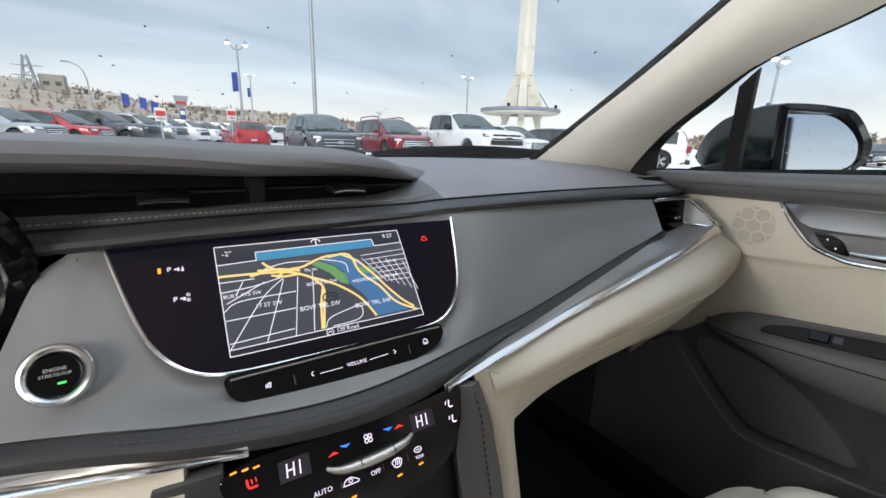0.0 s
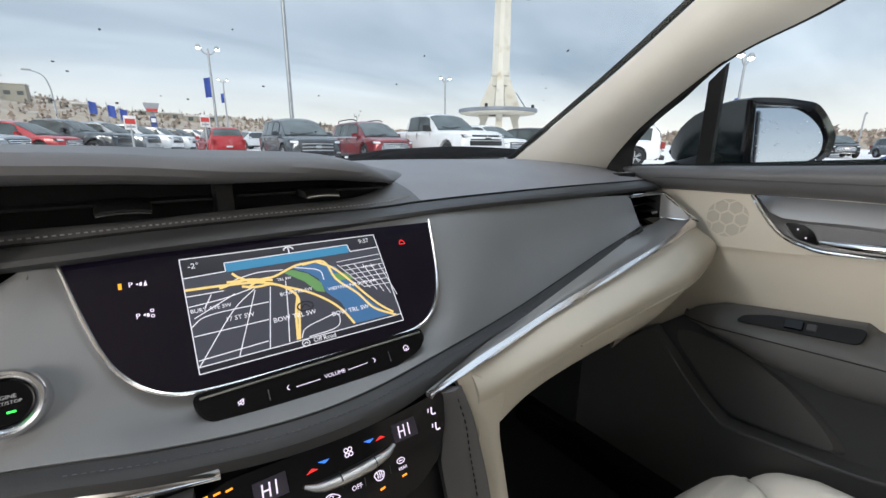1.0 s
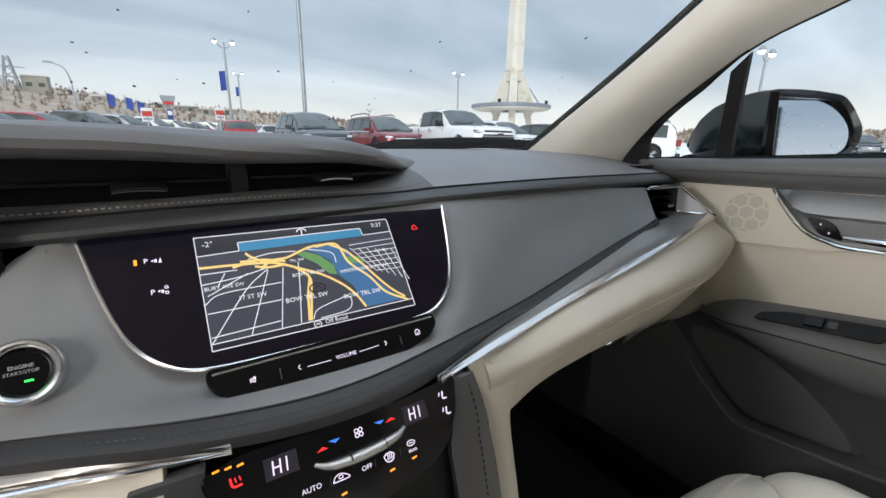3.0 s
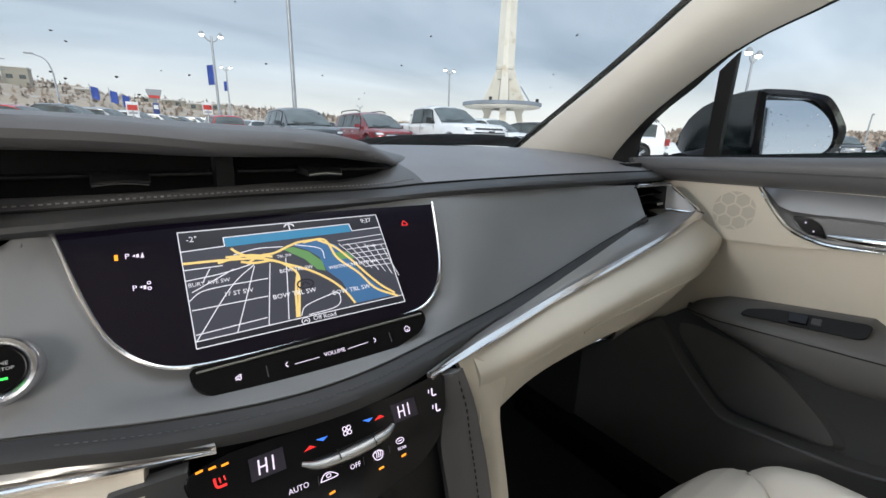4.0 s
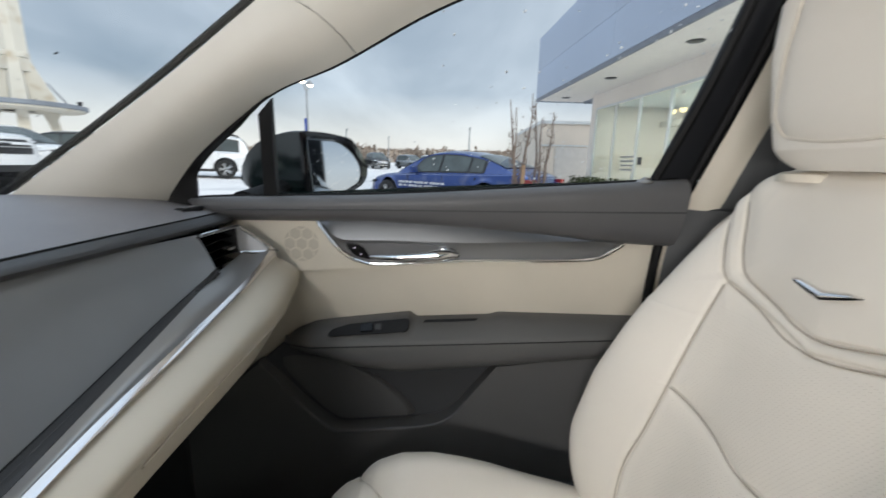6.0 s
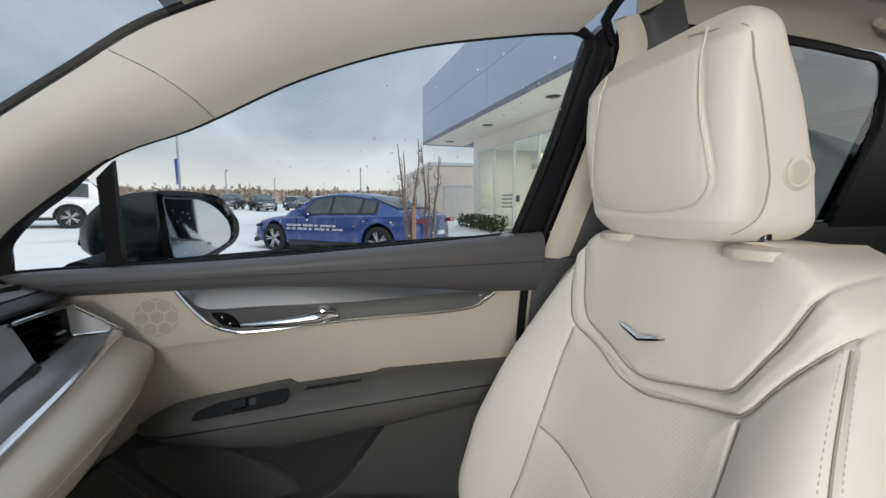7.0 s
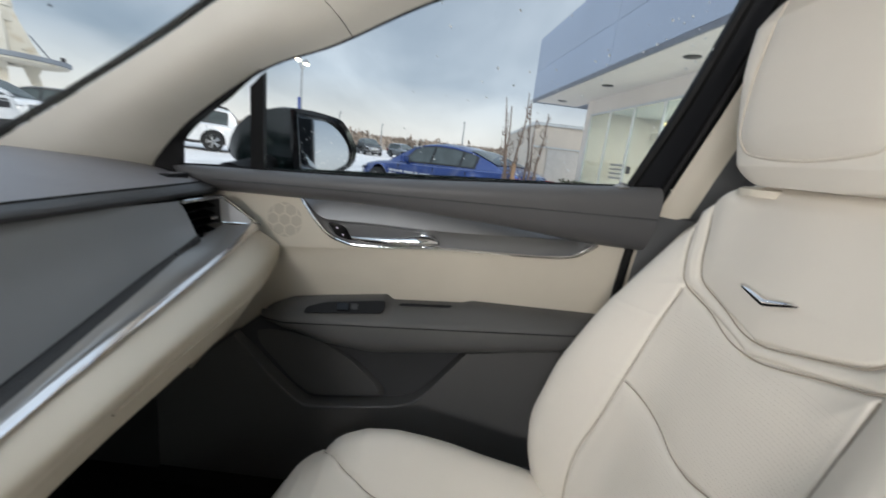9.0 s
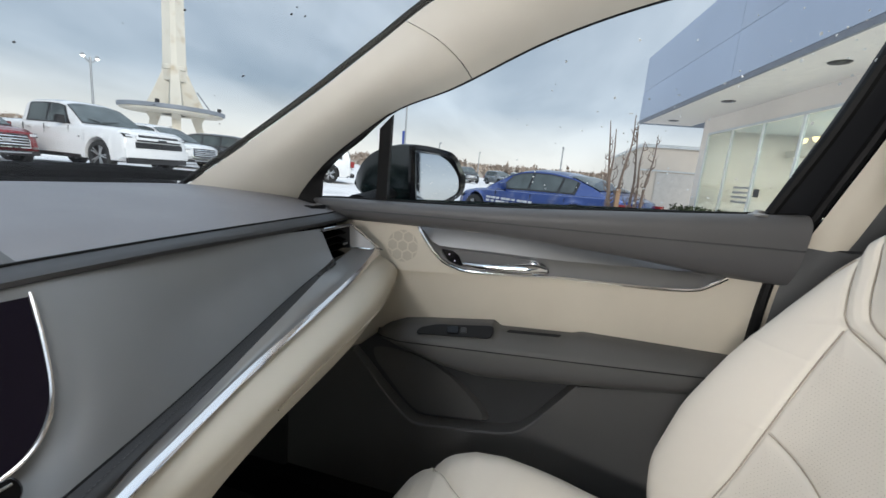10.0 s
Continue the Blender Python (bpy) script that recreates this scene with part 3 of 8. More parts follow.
pad_rows.append([(0.10, 0.38, 1.102), (0.28, 0.38, 1.105), (0.45, 0.37, 1.104), (0.60, 0.36, 1.102), (0.745, 0.33, 1.092)])
pad_rows.append([(0.10, 0.56, 1.088), (0.28, 0.54, 1.089), (0.45, 0.52, 1.088), (0.58, 0.47, 1.088), (0.74, 0.44, 1.082)])
part("top_pad", sheet(pad_rows, 60, 40, -0.006), M_PAD, dash, "dark grey soft dashboard top")
part("rear_pad", sheet([[(-0.60, 0.30, 1.090), (-0.2, 0.30, 1.094), (0.12, 0.30, 1.092)], [(-0.60, 0.38, 1.101), (-0.2, 0.38, 1.104), (0.12, 0.38, 1.1015)], [(-0.60, 0.46, 1.088), (-0.2, 0.53, 1.090), (0.12, 0.56, 1.087)]], 30, 12, -0.006), M_PAD, dash)
# ledge along the front of the centre vents; its back edge runs up to the tip of the brow
FRONT = SEAM[:6]
EDGE = [(-0.50, 0.080, 1.0700), (-0.19, 0.080, 1.0716), (-0.10, 0.080, 1.0724), (-0.012, 0.080, 1.0748), (0.088, 0.090, 1.0768), (0.165, 0.131, 1.0870)]
half = [((a[0] + b[0]) / 2, (a[1] * 0.55 + b[1] * 0.45), (a[2] + b[2]) / 2 + 0.002) for a, b in zip(FRONT, EDGE)]
part("vent_ledge", sheet([curve_shift(FRONT, 0, 0.004, 0.0015), half, curve_shift(EDGE, 0, -0.004, 0.0), curve_shift(EDGE, 0, 0.0, -0.002), curve_shift(EDGE, 0, 0.002, -0.024)], 70, 22, -0.004), M_BELT, dash, "charcoal stitched ledge before the vents")
part("pad_seam", tube(spline(curve_shift(SEAM, 0, 0.001, 0.0010), 90), 0.0013, 6), M_DARK, dash)
# brow over the centre vents
LIP = [(-0.50, 0.002, 1.116), (-0.177, 0.012, 1.1165), (-0.055, 0.026, 1.1110), (0.044, 0.046, 1.1085), (0.089, 0.059, 1.1035), (0.116, 0.078, 1.0980), (0.142, 0.104, 1.0925), (0.163, 0.130, 1.0880)]


def lip_shift(dy, dz):
    """The lip line moved back and up or down, less and less towards its pointed end."""
    ease = lambda x: min(1.0, max(0.0, (0.168 - x) / 0.09)) ** 0.8  # noqa: E731
    return [(x, y + dy * ease(x), z + dz * ease(x)) for x, y, z in LIP]


# underside, rolled front edge and the top falling away to the windshield
brow_rows = [lip_shift(0.060, -0.005), lip_shift(0.022, -0.0085), lip_shift(0.008, -0.0072), lip_shift(0.0015, -0.0035), lip_shift(-0.0008, 0.0015), lip_shift(0.0004, 0.0062), lip_shift(0.0052, 0.0105), lip_shift(0.015, 0.0135)]
brow_rows.append([(-0.50, 0.09, 1.1335), (-0.177, 0.10, 1.133), (-0.055, 0.105, 1.1290), (0.044, 0.11, 1.1255), (0.095, 0.117, 1.1165), (0.130, 0.128, 1.1085), (0.158, 0.140, 1.0985), (0.180, 0.150, 1.0895)])
brow_rows.append([(-0.50, 0.20, 1.126), (-0.177, 0.20, 1.124), (-0.055, 0.20, 1.120), (0.060, 0.20, 1.1165), (0.115, 0.20, 1.1105), (0.155, 0.20, 1.1045), (0.190, 0.197, 1.0985), (0.218, 0.19, 1.0915)])
brow_rows.append([(-0.50, 0.33, 1.098), (-0.177, 0.33, 1.098), (-0.055, 0.33, 1.098), (0.060, 0.32, 1.096), (0.13, 0.31, 1.095), (0.20, 0.29, 1.093), (0.270, 0.26, 1.088)])
part("vent_brow", sheet(brow_rows, 90, 70, -0.0012), M_BROW, dash, "dark grey brow over the centre air vents")
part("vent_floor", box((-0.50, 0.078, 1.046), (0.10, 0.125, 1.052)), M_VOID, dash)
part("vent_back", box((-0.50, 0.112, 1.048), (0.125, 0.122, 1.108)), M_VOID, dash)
stitch_path = spline([(a[0], a[1] * 0.75 + b[1] * 0.25, a[2] * 0.75 + b[2] * 0.25 + 0.0024) for a, b in zip(FRONT, EDGE)], 300)
part("stitching", join(*[tube(stitch_path[i : i + 2] * 1.0, 0.0006, 5) for i in range(2, 296, 2)]), M_THREAD, dash, "pale double stitching on the vent ledge")
for x0, x1, zz in ((-0.50, -0.048, 1.0840), (-0.028, 0.126, 1.0852)):
    part("vent_vane", box((x0, 0.086, zz), (x1, 0.112, zz + 0.0026), 0.001), M_DARK, dash)
part("vent_divider", box((-0.046, 0.083, 1.060), (-0.031, 0.120, 1.113), 0.003), M_DARK, dash)
for x0, x1, zz in ((-0.131, -0.095, 1.0815), (0.028, 0.061, 1.0845)):
    top = [[(x0 + (x1 - x0) * k, y, zz + h - 0.0015 * (2 * k - 1) ** 2) for k in np.linspace(0, 1, 9)] for y, h in ((0.057, 0.0), (0.0565, 0.0030), (0.061, 0.0062), (0.080, 0.0078), (0.098, 0.0078), (0.098, 0.0))]
    tab = part("vent_tab", grid(np.array(top).transpose(1, 0, 2), close_u=True, caps=True), M_DARK, dash)
    part("tab_strip", tube([(x0 + (x1 - x0) * k, 0.0562, zz + 0.0008 - 0.0015 * (2 * k - 1) ** 2) for k in np.linspace(0.02, 0.98, 12)], 0.0011, 6), M_CHROME, tab, "chrome strip")

# leather fascia round the display
F_TOP = [(-0.174, 0.036, 1.050), (-0.15, 0.039, 1.058), (0.0, 0.040, 1.057), (0.15, 0.046, 1.057), (0.30, 0.062, 1.056), (0.45, 0.068, 1.054), (0.604, 0.068, 1.048)]
F_HI = [(-0.191, 0.022, 1.036), (-0.17, 0.026, 1.039), (-0.14, 0.034, 1.040), (0.0, 0.036, 1.040), (0.14, 0.034, 1.040), (0.18, 0.030, 1.040), (0.30, 0.050, 1.038), (0.45, 0.060, 1.040), (0.604, 0.062, 1.038)]
F_MID = [(-0.214, -0.022, 0.985), (-0.17, -0.030, 0.985), (-0.125, -0.026, 0.975), (-0.09, -0.028, 0.964), (0.0, -0.028, 0.962), (0.09, -0.028, 0.964), (0.125, -0.024, 0.975), (0.17, -0.016, 0.988), (0.30, 0.030, 1.000), (0.45, 0.044, 1.012), (0.600, 0.048, 1.016)]
F_BOT = [(-0.40, -0.010, 0.960), (-0.203, -0.046, 0.963), (-0.162, -0.060, 0.961), (-0.120, -0.072, 0.958), (-0.058, -0.083, 0.953), (0.003, -0.085, 0.951), (0.050, -0.076, 0.951), (0.1, -0.0635, 0.951), (0.1685, -0.044, 0.949), (0.237, -0.0255, 0.950), (0.305, -0.0085, 0.9545), (0.374, 0.006, 0.962), (0.442, 0.017, 0.973), (0.511, 0.0236, 0.986), (0.585, 0.028, 1.0005)]


def even(curve, xs, soft=5):
    """A curve read off at the given x and smoothed."""
    c = np.array(spline(curve, 200))
    rows_ = np.stack([xs] + [np.interp(xs, c[:, 0], c[:, k]) for k in (1, 2)], 1)
    for k in (1, 2):
        rows_[:, k] = np.convolve(np.pad(rows_[:, k], soft, mode="reflect", reflect_type="odd"), np.ones(2 * soft + 1) / (2 * soft + 1), "valid")
    return [tuple(q) for q in rows_]


F_BOT = even(F_BOT, np.linspace(-0.235, 0.583, 60), 3)
part("leather_fascia", sheet([F_TOP, F_HI, F_MID, F_BOT], 110, 34, 0.008), M_FASCIA, dash, "grey leather-covered fascia panel")
part("fascia_seam", tube(spline(curve_shift(F_BOT, 0, -0.0005, -0.0012), 110), 0.0007, 6), M_DARK, dash)
BAND = [(-0.40, -0.020, 0.948), (-0.202, -0.058, 0.951), (-0.168, -0.074, 0.949), (-0.121, -0.089, 0.946), (-0.076, -0.098, 0.940), (-0.031, -0.102, 0.936), (0.024, -0.102, 0.936), (0.070, -0.094, 0.937), (0.095, -0.083, 0.940), (0.13, -0.0715, 0.944), (0.1785, -0.060, 0.947), (0.237, -0.0467, 0.952), (0.295, -0.0336, 0.9585), (0.354, -0.021, 0.9655), (0.412, -0.0093, 0.973), (0.471, 0.002, 0.982), (0.540, 0.016, 0.992), (0.590, 0.028, 0.998)]
BAND = even(BAND, np.linspace(-0.235, 0.583, 60), 3)
band_mid = [tuple(np.array(a) * 0.5 + np.array(b) * 0.5 + np.array([0, -0.0065, 0.001])) for a, b in zip(F_BOT, BAND)]
part("lower_band", sheet([curve_shift(F_BOT, 0, 0.0, -0.0012), band_mid, BAND], 110, 8, 0.006), M_BAND, dash, "charcoal stitched band under the fascia")
edge_stitch = spline([tuple(np.array(a) * 0.72 + np.array(b) * 0.28 + np.array([0, -0.0050, 0.0012])) for a, b in zip(F_BOT, BAND)], 400)
part("stitching", join(*[tube(edge_stitch[i : i + 2], 0.0003, 5) for i in range(40, 396, 2)]), M_DARKTHREAD, dash)

# silver spear, chrome line and cream knee panel, on both sides of the middle
CH_UP = [(0.066, -0.0985, 0.9405), (0.085, -0.094, 0.941), (0.12, -0.081, 0.943), (0.16, -0.074, 0.944), (0.214, -0.062, 0.9475), (0.288, -0.052, 0.956), (0.3615, -0.0445, 0.964), (0.435, -0.037, 0.972), (0.51, -0.029, 0.980), (0.583, -0.020, 0.988), (0.66, -0.006, 0.997), (0.712, 0.006, 1.004)]
CH_LOW = [(0.066, -0.0985, 0.9393), (0.085, -0.0945, 0.9370), (0.114, -0.089, 0.937), (0.15, -0.082, 0.9375), (0.228, -0.067, 0.945), (0.315, -0.055, 0.9525), (0.403, -0.0445, 0.960), (0.49, -0.035, 0.968), (0.578, -0.024, 0.976), (0.66, -0.011, 0.984), (0.722, -0.002, 0.991)]
SPEAR = [(0.066, -0.0985, 0.9412), (0.084, -0.094, 0.9410), (0.105, -0.083, 0.9425), (0.13, -0.0720, 0.9440), (0.1785, -0.0605, 0.9470), (0.237, -0.0473, 0.952), (0.295, -0.0342, 0.9585), (0.354, -0.0216, 0.9655), (0.412, -0.0100, 0.973), (0.471, 0.0014, 0.982), (0.540, 0.016, 0.991), (0.60, 0.033, 0.993), (0.70, 0.052, 0.999)]
CH_UP = even(CH_UP, np.linspace(0.067, 0.712, 42), 2)
CH_LOW = even(CH_LOW, np.linspace(0.067, 0.722, 42), 2)
SPEAR = even(SPEAR, np.linspace(0.067, 0.70, 42), 2)
spear_mid = [tuple(a * 0.5 + b * 0.5 + np.array([0, 0.0, -0.004])) for a, b in zip(spline(SPEAR, 9), spline(CH_UP, 9))]
spear = sheet([SPEAR, spear_mid, CH_UP], 60, 8, 0.003)
chrome_mid = [tuple((a + b) / 2 + np.array([0, -0.004, 0.001])) for a, b in zip(spline(CH_UP, 9), spline(CH_LOW, 9))]
chrome_line = sheet([CH_UP, chrome_mid, CH_LOW], 60, 8, 0.003)
UND = [(0.119, -0.0985, 0.905), (0.20, -0.097, 0.914), (0.29, -0.089, 0.920), (0.346, -0.083, 0.920), (0.50, -0.068, 0.918), (0.65, -0.040, 0.905), (0.765, -0.022, 0.925)]
KNEE_LOW = [(0.118, -0.090, 0.850), (0.215, -0.050, 0.856), (0.30, -0.034, 0.848), (0.465, -0.005, 0.828), (0.60, 0.060, 0.765), (0.745, 0.150, 0.668)]
CH_KNEE = [(0.118, -0.0905, 0.9385)] + CH_LOW[4:]
knee_mid = [tuple(a * 0.45 + b * 0.55 + np.array([0.002, -0.016, 0.004]) * min(1.0, 0.3 + k * 0.35)) for k, (a, b) in enumerate(zip(spline(CH_KNEE, 9), spline(UND, 9)))]
knee = sheet([curve_shift(CH_KNEE, 0, 0.002, -0.001), knee_mid, UND], 70, 18, 0.006)
knee_under = sheet([UND, [tuple(a * 0.5 + b * 0.5 + np.array([0, -0.008, -0.004])) for a, b in zip(spline(UND, 9), spline(KNEE_LOW, 9))], KNEE_LOW], 60, 10, 0.006)
und_line = tube(spline(curve_shift(UND, 0, -0.0015, 0), 60)[14:], 0.0012, 6)
part("silver_spear", spear, M_SILVER, dash, "brushed silver spear trim")
part("chrome_line", chrome_line, M_SATIN, dash, "bright chrome line")
part("knee_panel", knee, M_BEIGE, dash, "cream padded knee panel")
part("glovebox_panel", knee_under, M_BEIGE, dash, "cream underside of the glovebox")
part("knee_seam", und_line, M_BEIGE, dash)
UP_L, LOW_L = CH_UP[1:], CH_LOW[1:]
left_top = even([(0.078, -0.0975, 0.9400), (0.095, -0.0955, 0.9430)] + [(-x, y, z) for x, y, z in BAND[::-1] if x < -0.11] + [(0.30, -0.038, 0.953), (0.70, 0.052, 0.999)], np.linspace(0.083, 0.70, 42), 2)
left_mid = [tuple(a * 0.5 + b * 0.5 + np.array([0, -0.003, -0.001])) for a, b in zip(spline(left_top, 9), spline(UP_L, 9))]
left_line = [tuple((a + b) / 2 + np.array([0, -0.004, 0.001])) for a, b in zip(spline(UP_L, 9), spline(LOW_L, 9))]
part("silver_spear", mirrored(sheet([left_top, left_mid, UP_L], 60, 8, 0.004)), M_SILVER, dash)
part("chrome_line", mirrored(sheet([UP_L, left_line, LOW_L], 60, 8, 0.004)), M_SATIN, dash)
part("knee_panel", mirrored(knee), M_BEIGE, dash)
part("underside", box((-0.75, 0.06, 0.86), (0.733, 0.545, 0.93)), M_DARK, dash)
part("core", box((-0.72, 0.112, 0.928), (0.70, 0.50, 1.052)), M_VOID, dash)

# passenger air vent
vent = part("side_vent", tube(spline([(0.602, 0.060, 1.0475), (0.65, 0.060, 1.0475), (0.706, 0.060, 1.0462), (0.713, 0.052, 1.0395), (0.719, 0.030, 1.0225), (0.7245, 0.006, 1.0035)], 40), 0.0030, 8), M_CHROME, dash, "passenger air vent in a silver surround")
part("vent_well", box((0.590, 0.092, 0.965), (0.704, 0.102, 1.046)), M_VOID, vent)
part("well_side", sheet([[(0.699, 0.060, 1.043), (0.701, 0.058, 1.000)], [(0.690, 0.094, 1.043), (0.690, 0.094, 0.996)]], 6, 4, 0.002), M_DARK, vent)
part("well_top", sheet([[(0.600, 0.062, 1.044), (0.702, 0.060, 1.044)], [(0.600, 0.094, 1.040), (0.702, 0.094, 1.040)]], 6, 3, 0.002), M_DARK, vent)
for k in range(4):
    zv = 0.984 + 0.0142 * k
    part("vane", sheet([[(0.598, 0.064, zv), (0.696, 0.066, zv + 0.003)], [(0.598, 0.088, zv + 0.007), (0.696, 0.090, zv + 0.010)]], 6, 3, 0.0018), M_GLOSS, vent)
part("tab", box((0.668, 0.056, 1.0095), (0.688, 0.070, 1.0145), 0.0015), M_CHROME, vent, "chrome vent tab")
part("surround", sheet([[(0.703, 0.061, 1.0455), (0.713, 0.052, 1.0390), (0.719, 0.031, 1.0220), (0.7235, 0.008, 1.0030)], [(0.702, 0.061, 1.024), (0.711, 0.050, 1.0190), (0.717, 0.030, 1.0110), (0.722, 0.008, 1.0010)], [(0.701, 0.057, 1.001), (0.709, 0.045, 1.0005), (0.715, 0.028, 1.0000), (0.721, 0.007, 0.9985)]], 16, 10, 0.008), M_GUNMETAL, vent, "satin silver wedge beside the vent")
part("surround_ledge", tube(spline([(0.701, 0.055, 1.0005), (0.711, 0.034, 1.0), (0.721, 0.006, 0.9988)], 14), 0.0016, 6), M_CHROME, vent)
part("surround_tip", tube(spline([(0.716, 0.012, 1.0040), (0.7235, 0.004, 1.0015), (0.729, -0.001, 0.9990)], 8), [0.0022, 0.0030, 0.0016], 8), M_CHROME, vent)
demister = part("demister_grille", box((0.650, 0.118, 1.0720), (0.704, 0.134, 1.0822), 0.002), M_DARK, dash, "small demister outlet")
for k in range(3):
    part("slot_bar", box((0.660 + 0.014 * k, 0.119, 1.079), (0.664 + 0.014 * k, 0.133, 1.0830)), M_PAD, demister)

# ---- display, volume bar and climate panel ----
EY = np.array([0, 0.6376, 0.7704])
EN = np.array([0, -0.7704, 0.6376])
EX = np.array([1.0, 0, 0])
C0 = np.array([0, 0, 1.010])


def on_screen(x, s, lift=0.0):
    return C0 + EX * x + EY * s + EN * lift


edge2d = np.array(spline([(q[0], q[1], 0.0) for q in [(-0.1545, 0.058), (-0.1440, 0.014), (-0.1310, -0.026), (-0.1130, -0.0475), (-0.0885, -0.0575), (0.0, -0.0592), (0.0885, -0.0575), (0.1130, -0.0475), (0.1310, -0.026), (0.1440, 0.014), (0.1545, 0.058)]], 240))[:, :2]
soft2d = np.stack([np.convolve(np.pad(edge2d[:, k], 12, mode="reflect", reflect_type="odd"), np.hanning(27)[1:-1] / np.hanning(27).sum(), "valid") for k in (0, 1)], 1)
display = part("infotainment_display", plate(soft2d[::3] * 0.996, C0 - EN * 0.006, EX, EY, 0.006, 0.0012), M_SCREEN, dash, "glossy black touch display showing a street map")
rim = [on_screen(*q, 0.0005) for q in soft2d[::2]]
part("chrome_rim", tube(rim, 0.0016, 8), M_SATIN, display, "thin chrome rim")


def drawn(outline, lift, depth=0.0004):
    """A thin printed patch on the display."""
    return plate(outline, C0 + EN * lift, EX, EY, depth, 0.0001)


def street(points, width, lift, n=24, depth=0.0003):
    """A drawn line of even width on the display."""
    p = spline(points, n)
    d = np.gradient(p, axis=0)
    d /= np.linalg.norm(d, axis=1, keepdims=True) + 1e-12
    side = np.stack([-d[:, 1], d[:, 0]], 1) * width / 2
    put = lambda q, h: C0 + q[:, :1] * EX + q[:, 1:2] * EY + h * EN  # noqa: E731
    rows = [put(p - side, lift), put(p - side, lift + depth), put(p + side, lift + depth), put(p + side, lift)]
    return grid(np.array(rows).transpose(1, 0, 2), close_u=True, caps=True)


map_ground = part("map_picture", drawn([(-0.083, -0.046), (0.083, -0.046), (0.083, 0.046), (-0.083, 0.046)], 0.0001, 0.0004), M_MAPGROUND, display, "lit street map with roads and a river")
part("map_bar", drawn([(-0.083, 0.0300), (-0.052, 0.0305), (0.052, 0.0315), (0.083, 0.0320), (0.083, 0.046), (-0.083, 0.046)], 0.0006, 0.0002), M_MAPBAR, display)
part("map_bar", drawn([(-0.083, -0.046), (0.083, -0.046), (0.083, -0.0395), (-0.083, -0.0410)], 0.0006, 0.0002), M_MAPBAR, display)
part("map_sky", drawn([(-0.052, 0.0298), (0.053, 0.0310), (0.053, 0.0385), (-0.053, 0.0376)], 0.0009, 0.0002), M_MAPSKY, display)
part("map_river", drawn([(-0.003, 0.0248), (0.010, 0.0178), (0.018, 0.0100), (0.021, -0.0036), (0.031, -0.0156), (0.038, -0.0376), (0.072, -0.0376), (0.053, -0.0142), (0.043, 0.0042), (0.036, 0.0192), (0.021, 0.0265)], 0.0006, 0.0002), M_MAPWATER, display)
part("map_park", drawn([(-0.011, 0.022), (-0.002, 0.0225), (0.010, 0.0165), (0.019, 0.006), (0.020, -0.0036), (0.013, -0.001), (0.005, 0.010)], 0.0009, 0.0002), M_MAPPARK, display)
part("map_park", drawn([(0.029, 0.012), (0.043, 0.0114), (0.049, 0.0042), (0.033, 0.005)], 0.0009, 0.0002), M_MAPPARK, display)
small = []
for pts in ([(-0.082, -0.0405), (-0.054, -0.0042), (-0.035, 0.0114)], [(-0.056, -0.0405), (-0.045, -0.0142), (-0.035, 0.010)], [(-0.034, -0.0400), (-0.025, 0.0014), (-0.023, 0.0106)], [(-0.019, -0.0391), (-0.013, -0.0064), (-0.010, 0.0134)], [(-0.082, -0.0362), (-0.034, -0.0341)], [(-0.082, -0.0178), (-0.030, -0.0170)], [(-0.083, -0.0106), (-0.070, -0.0036), (-0.027, -0.0022)], [(-0.083, 0.0056), (-0.058, 0.0078), (-0.037, 0.0120)], [(-0.083, 0.0142), (-0.057, 0.0142)], [(-0.009, -0.0385), (-0.004, -0.0312), (0.015, -0.0262), (0.025, -0.0248), (0.025, -0.0334), (0.018, -0.0376), (-0.003, -0.0390)], [(-0.072, 0.003), (-0.066, 0.013)], [(-0.080, -0.004), (-0.050, 0.010)], [(-0.048, 0.022), (-0.030, 0.025), (-0.010, 0.024)], [(0.022, 0.008), (0.020, 0.018), (0.000, 0.0245)]):
    small.append(street(pts, 0.0007, 0.0010))
for k in range(7):
    small.append(street([(0.030 + 0.008 * k, 0.0215 - 0.0012 * k), (0.050 + 0.006 * k, -0.002 - 0.003 * k)], 0.0005, 0.0010, 6))
    small.append(street([(0.038 + 0.003 * k, 0.023 - 0.0048 * k), (0.082, 0.0245 - 0.0052 * k)], 0.0005, 0.0010, 6))
tagged(part("map_street_grid", join(*small), M_MAPROAD, display), kind="stuff")
main = []
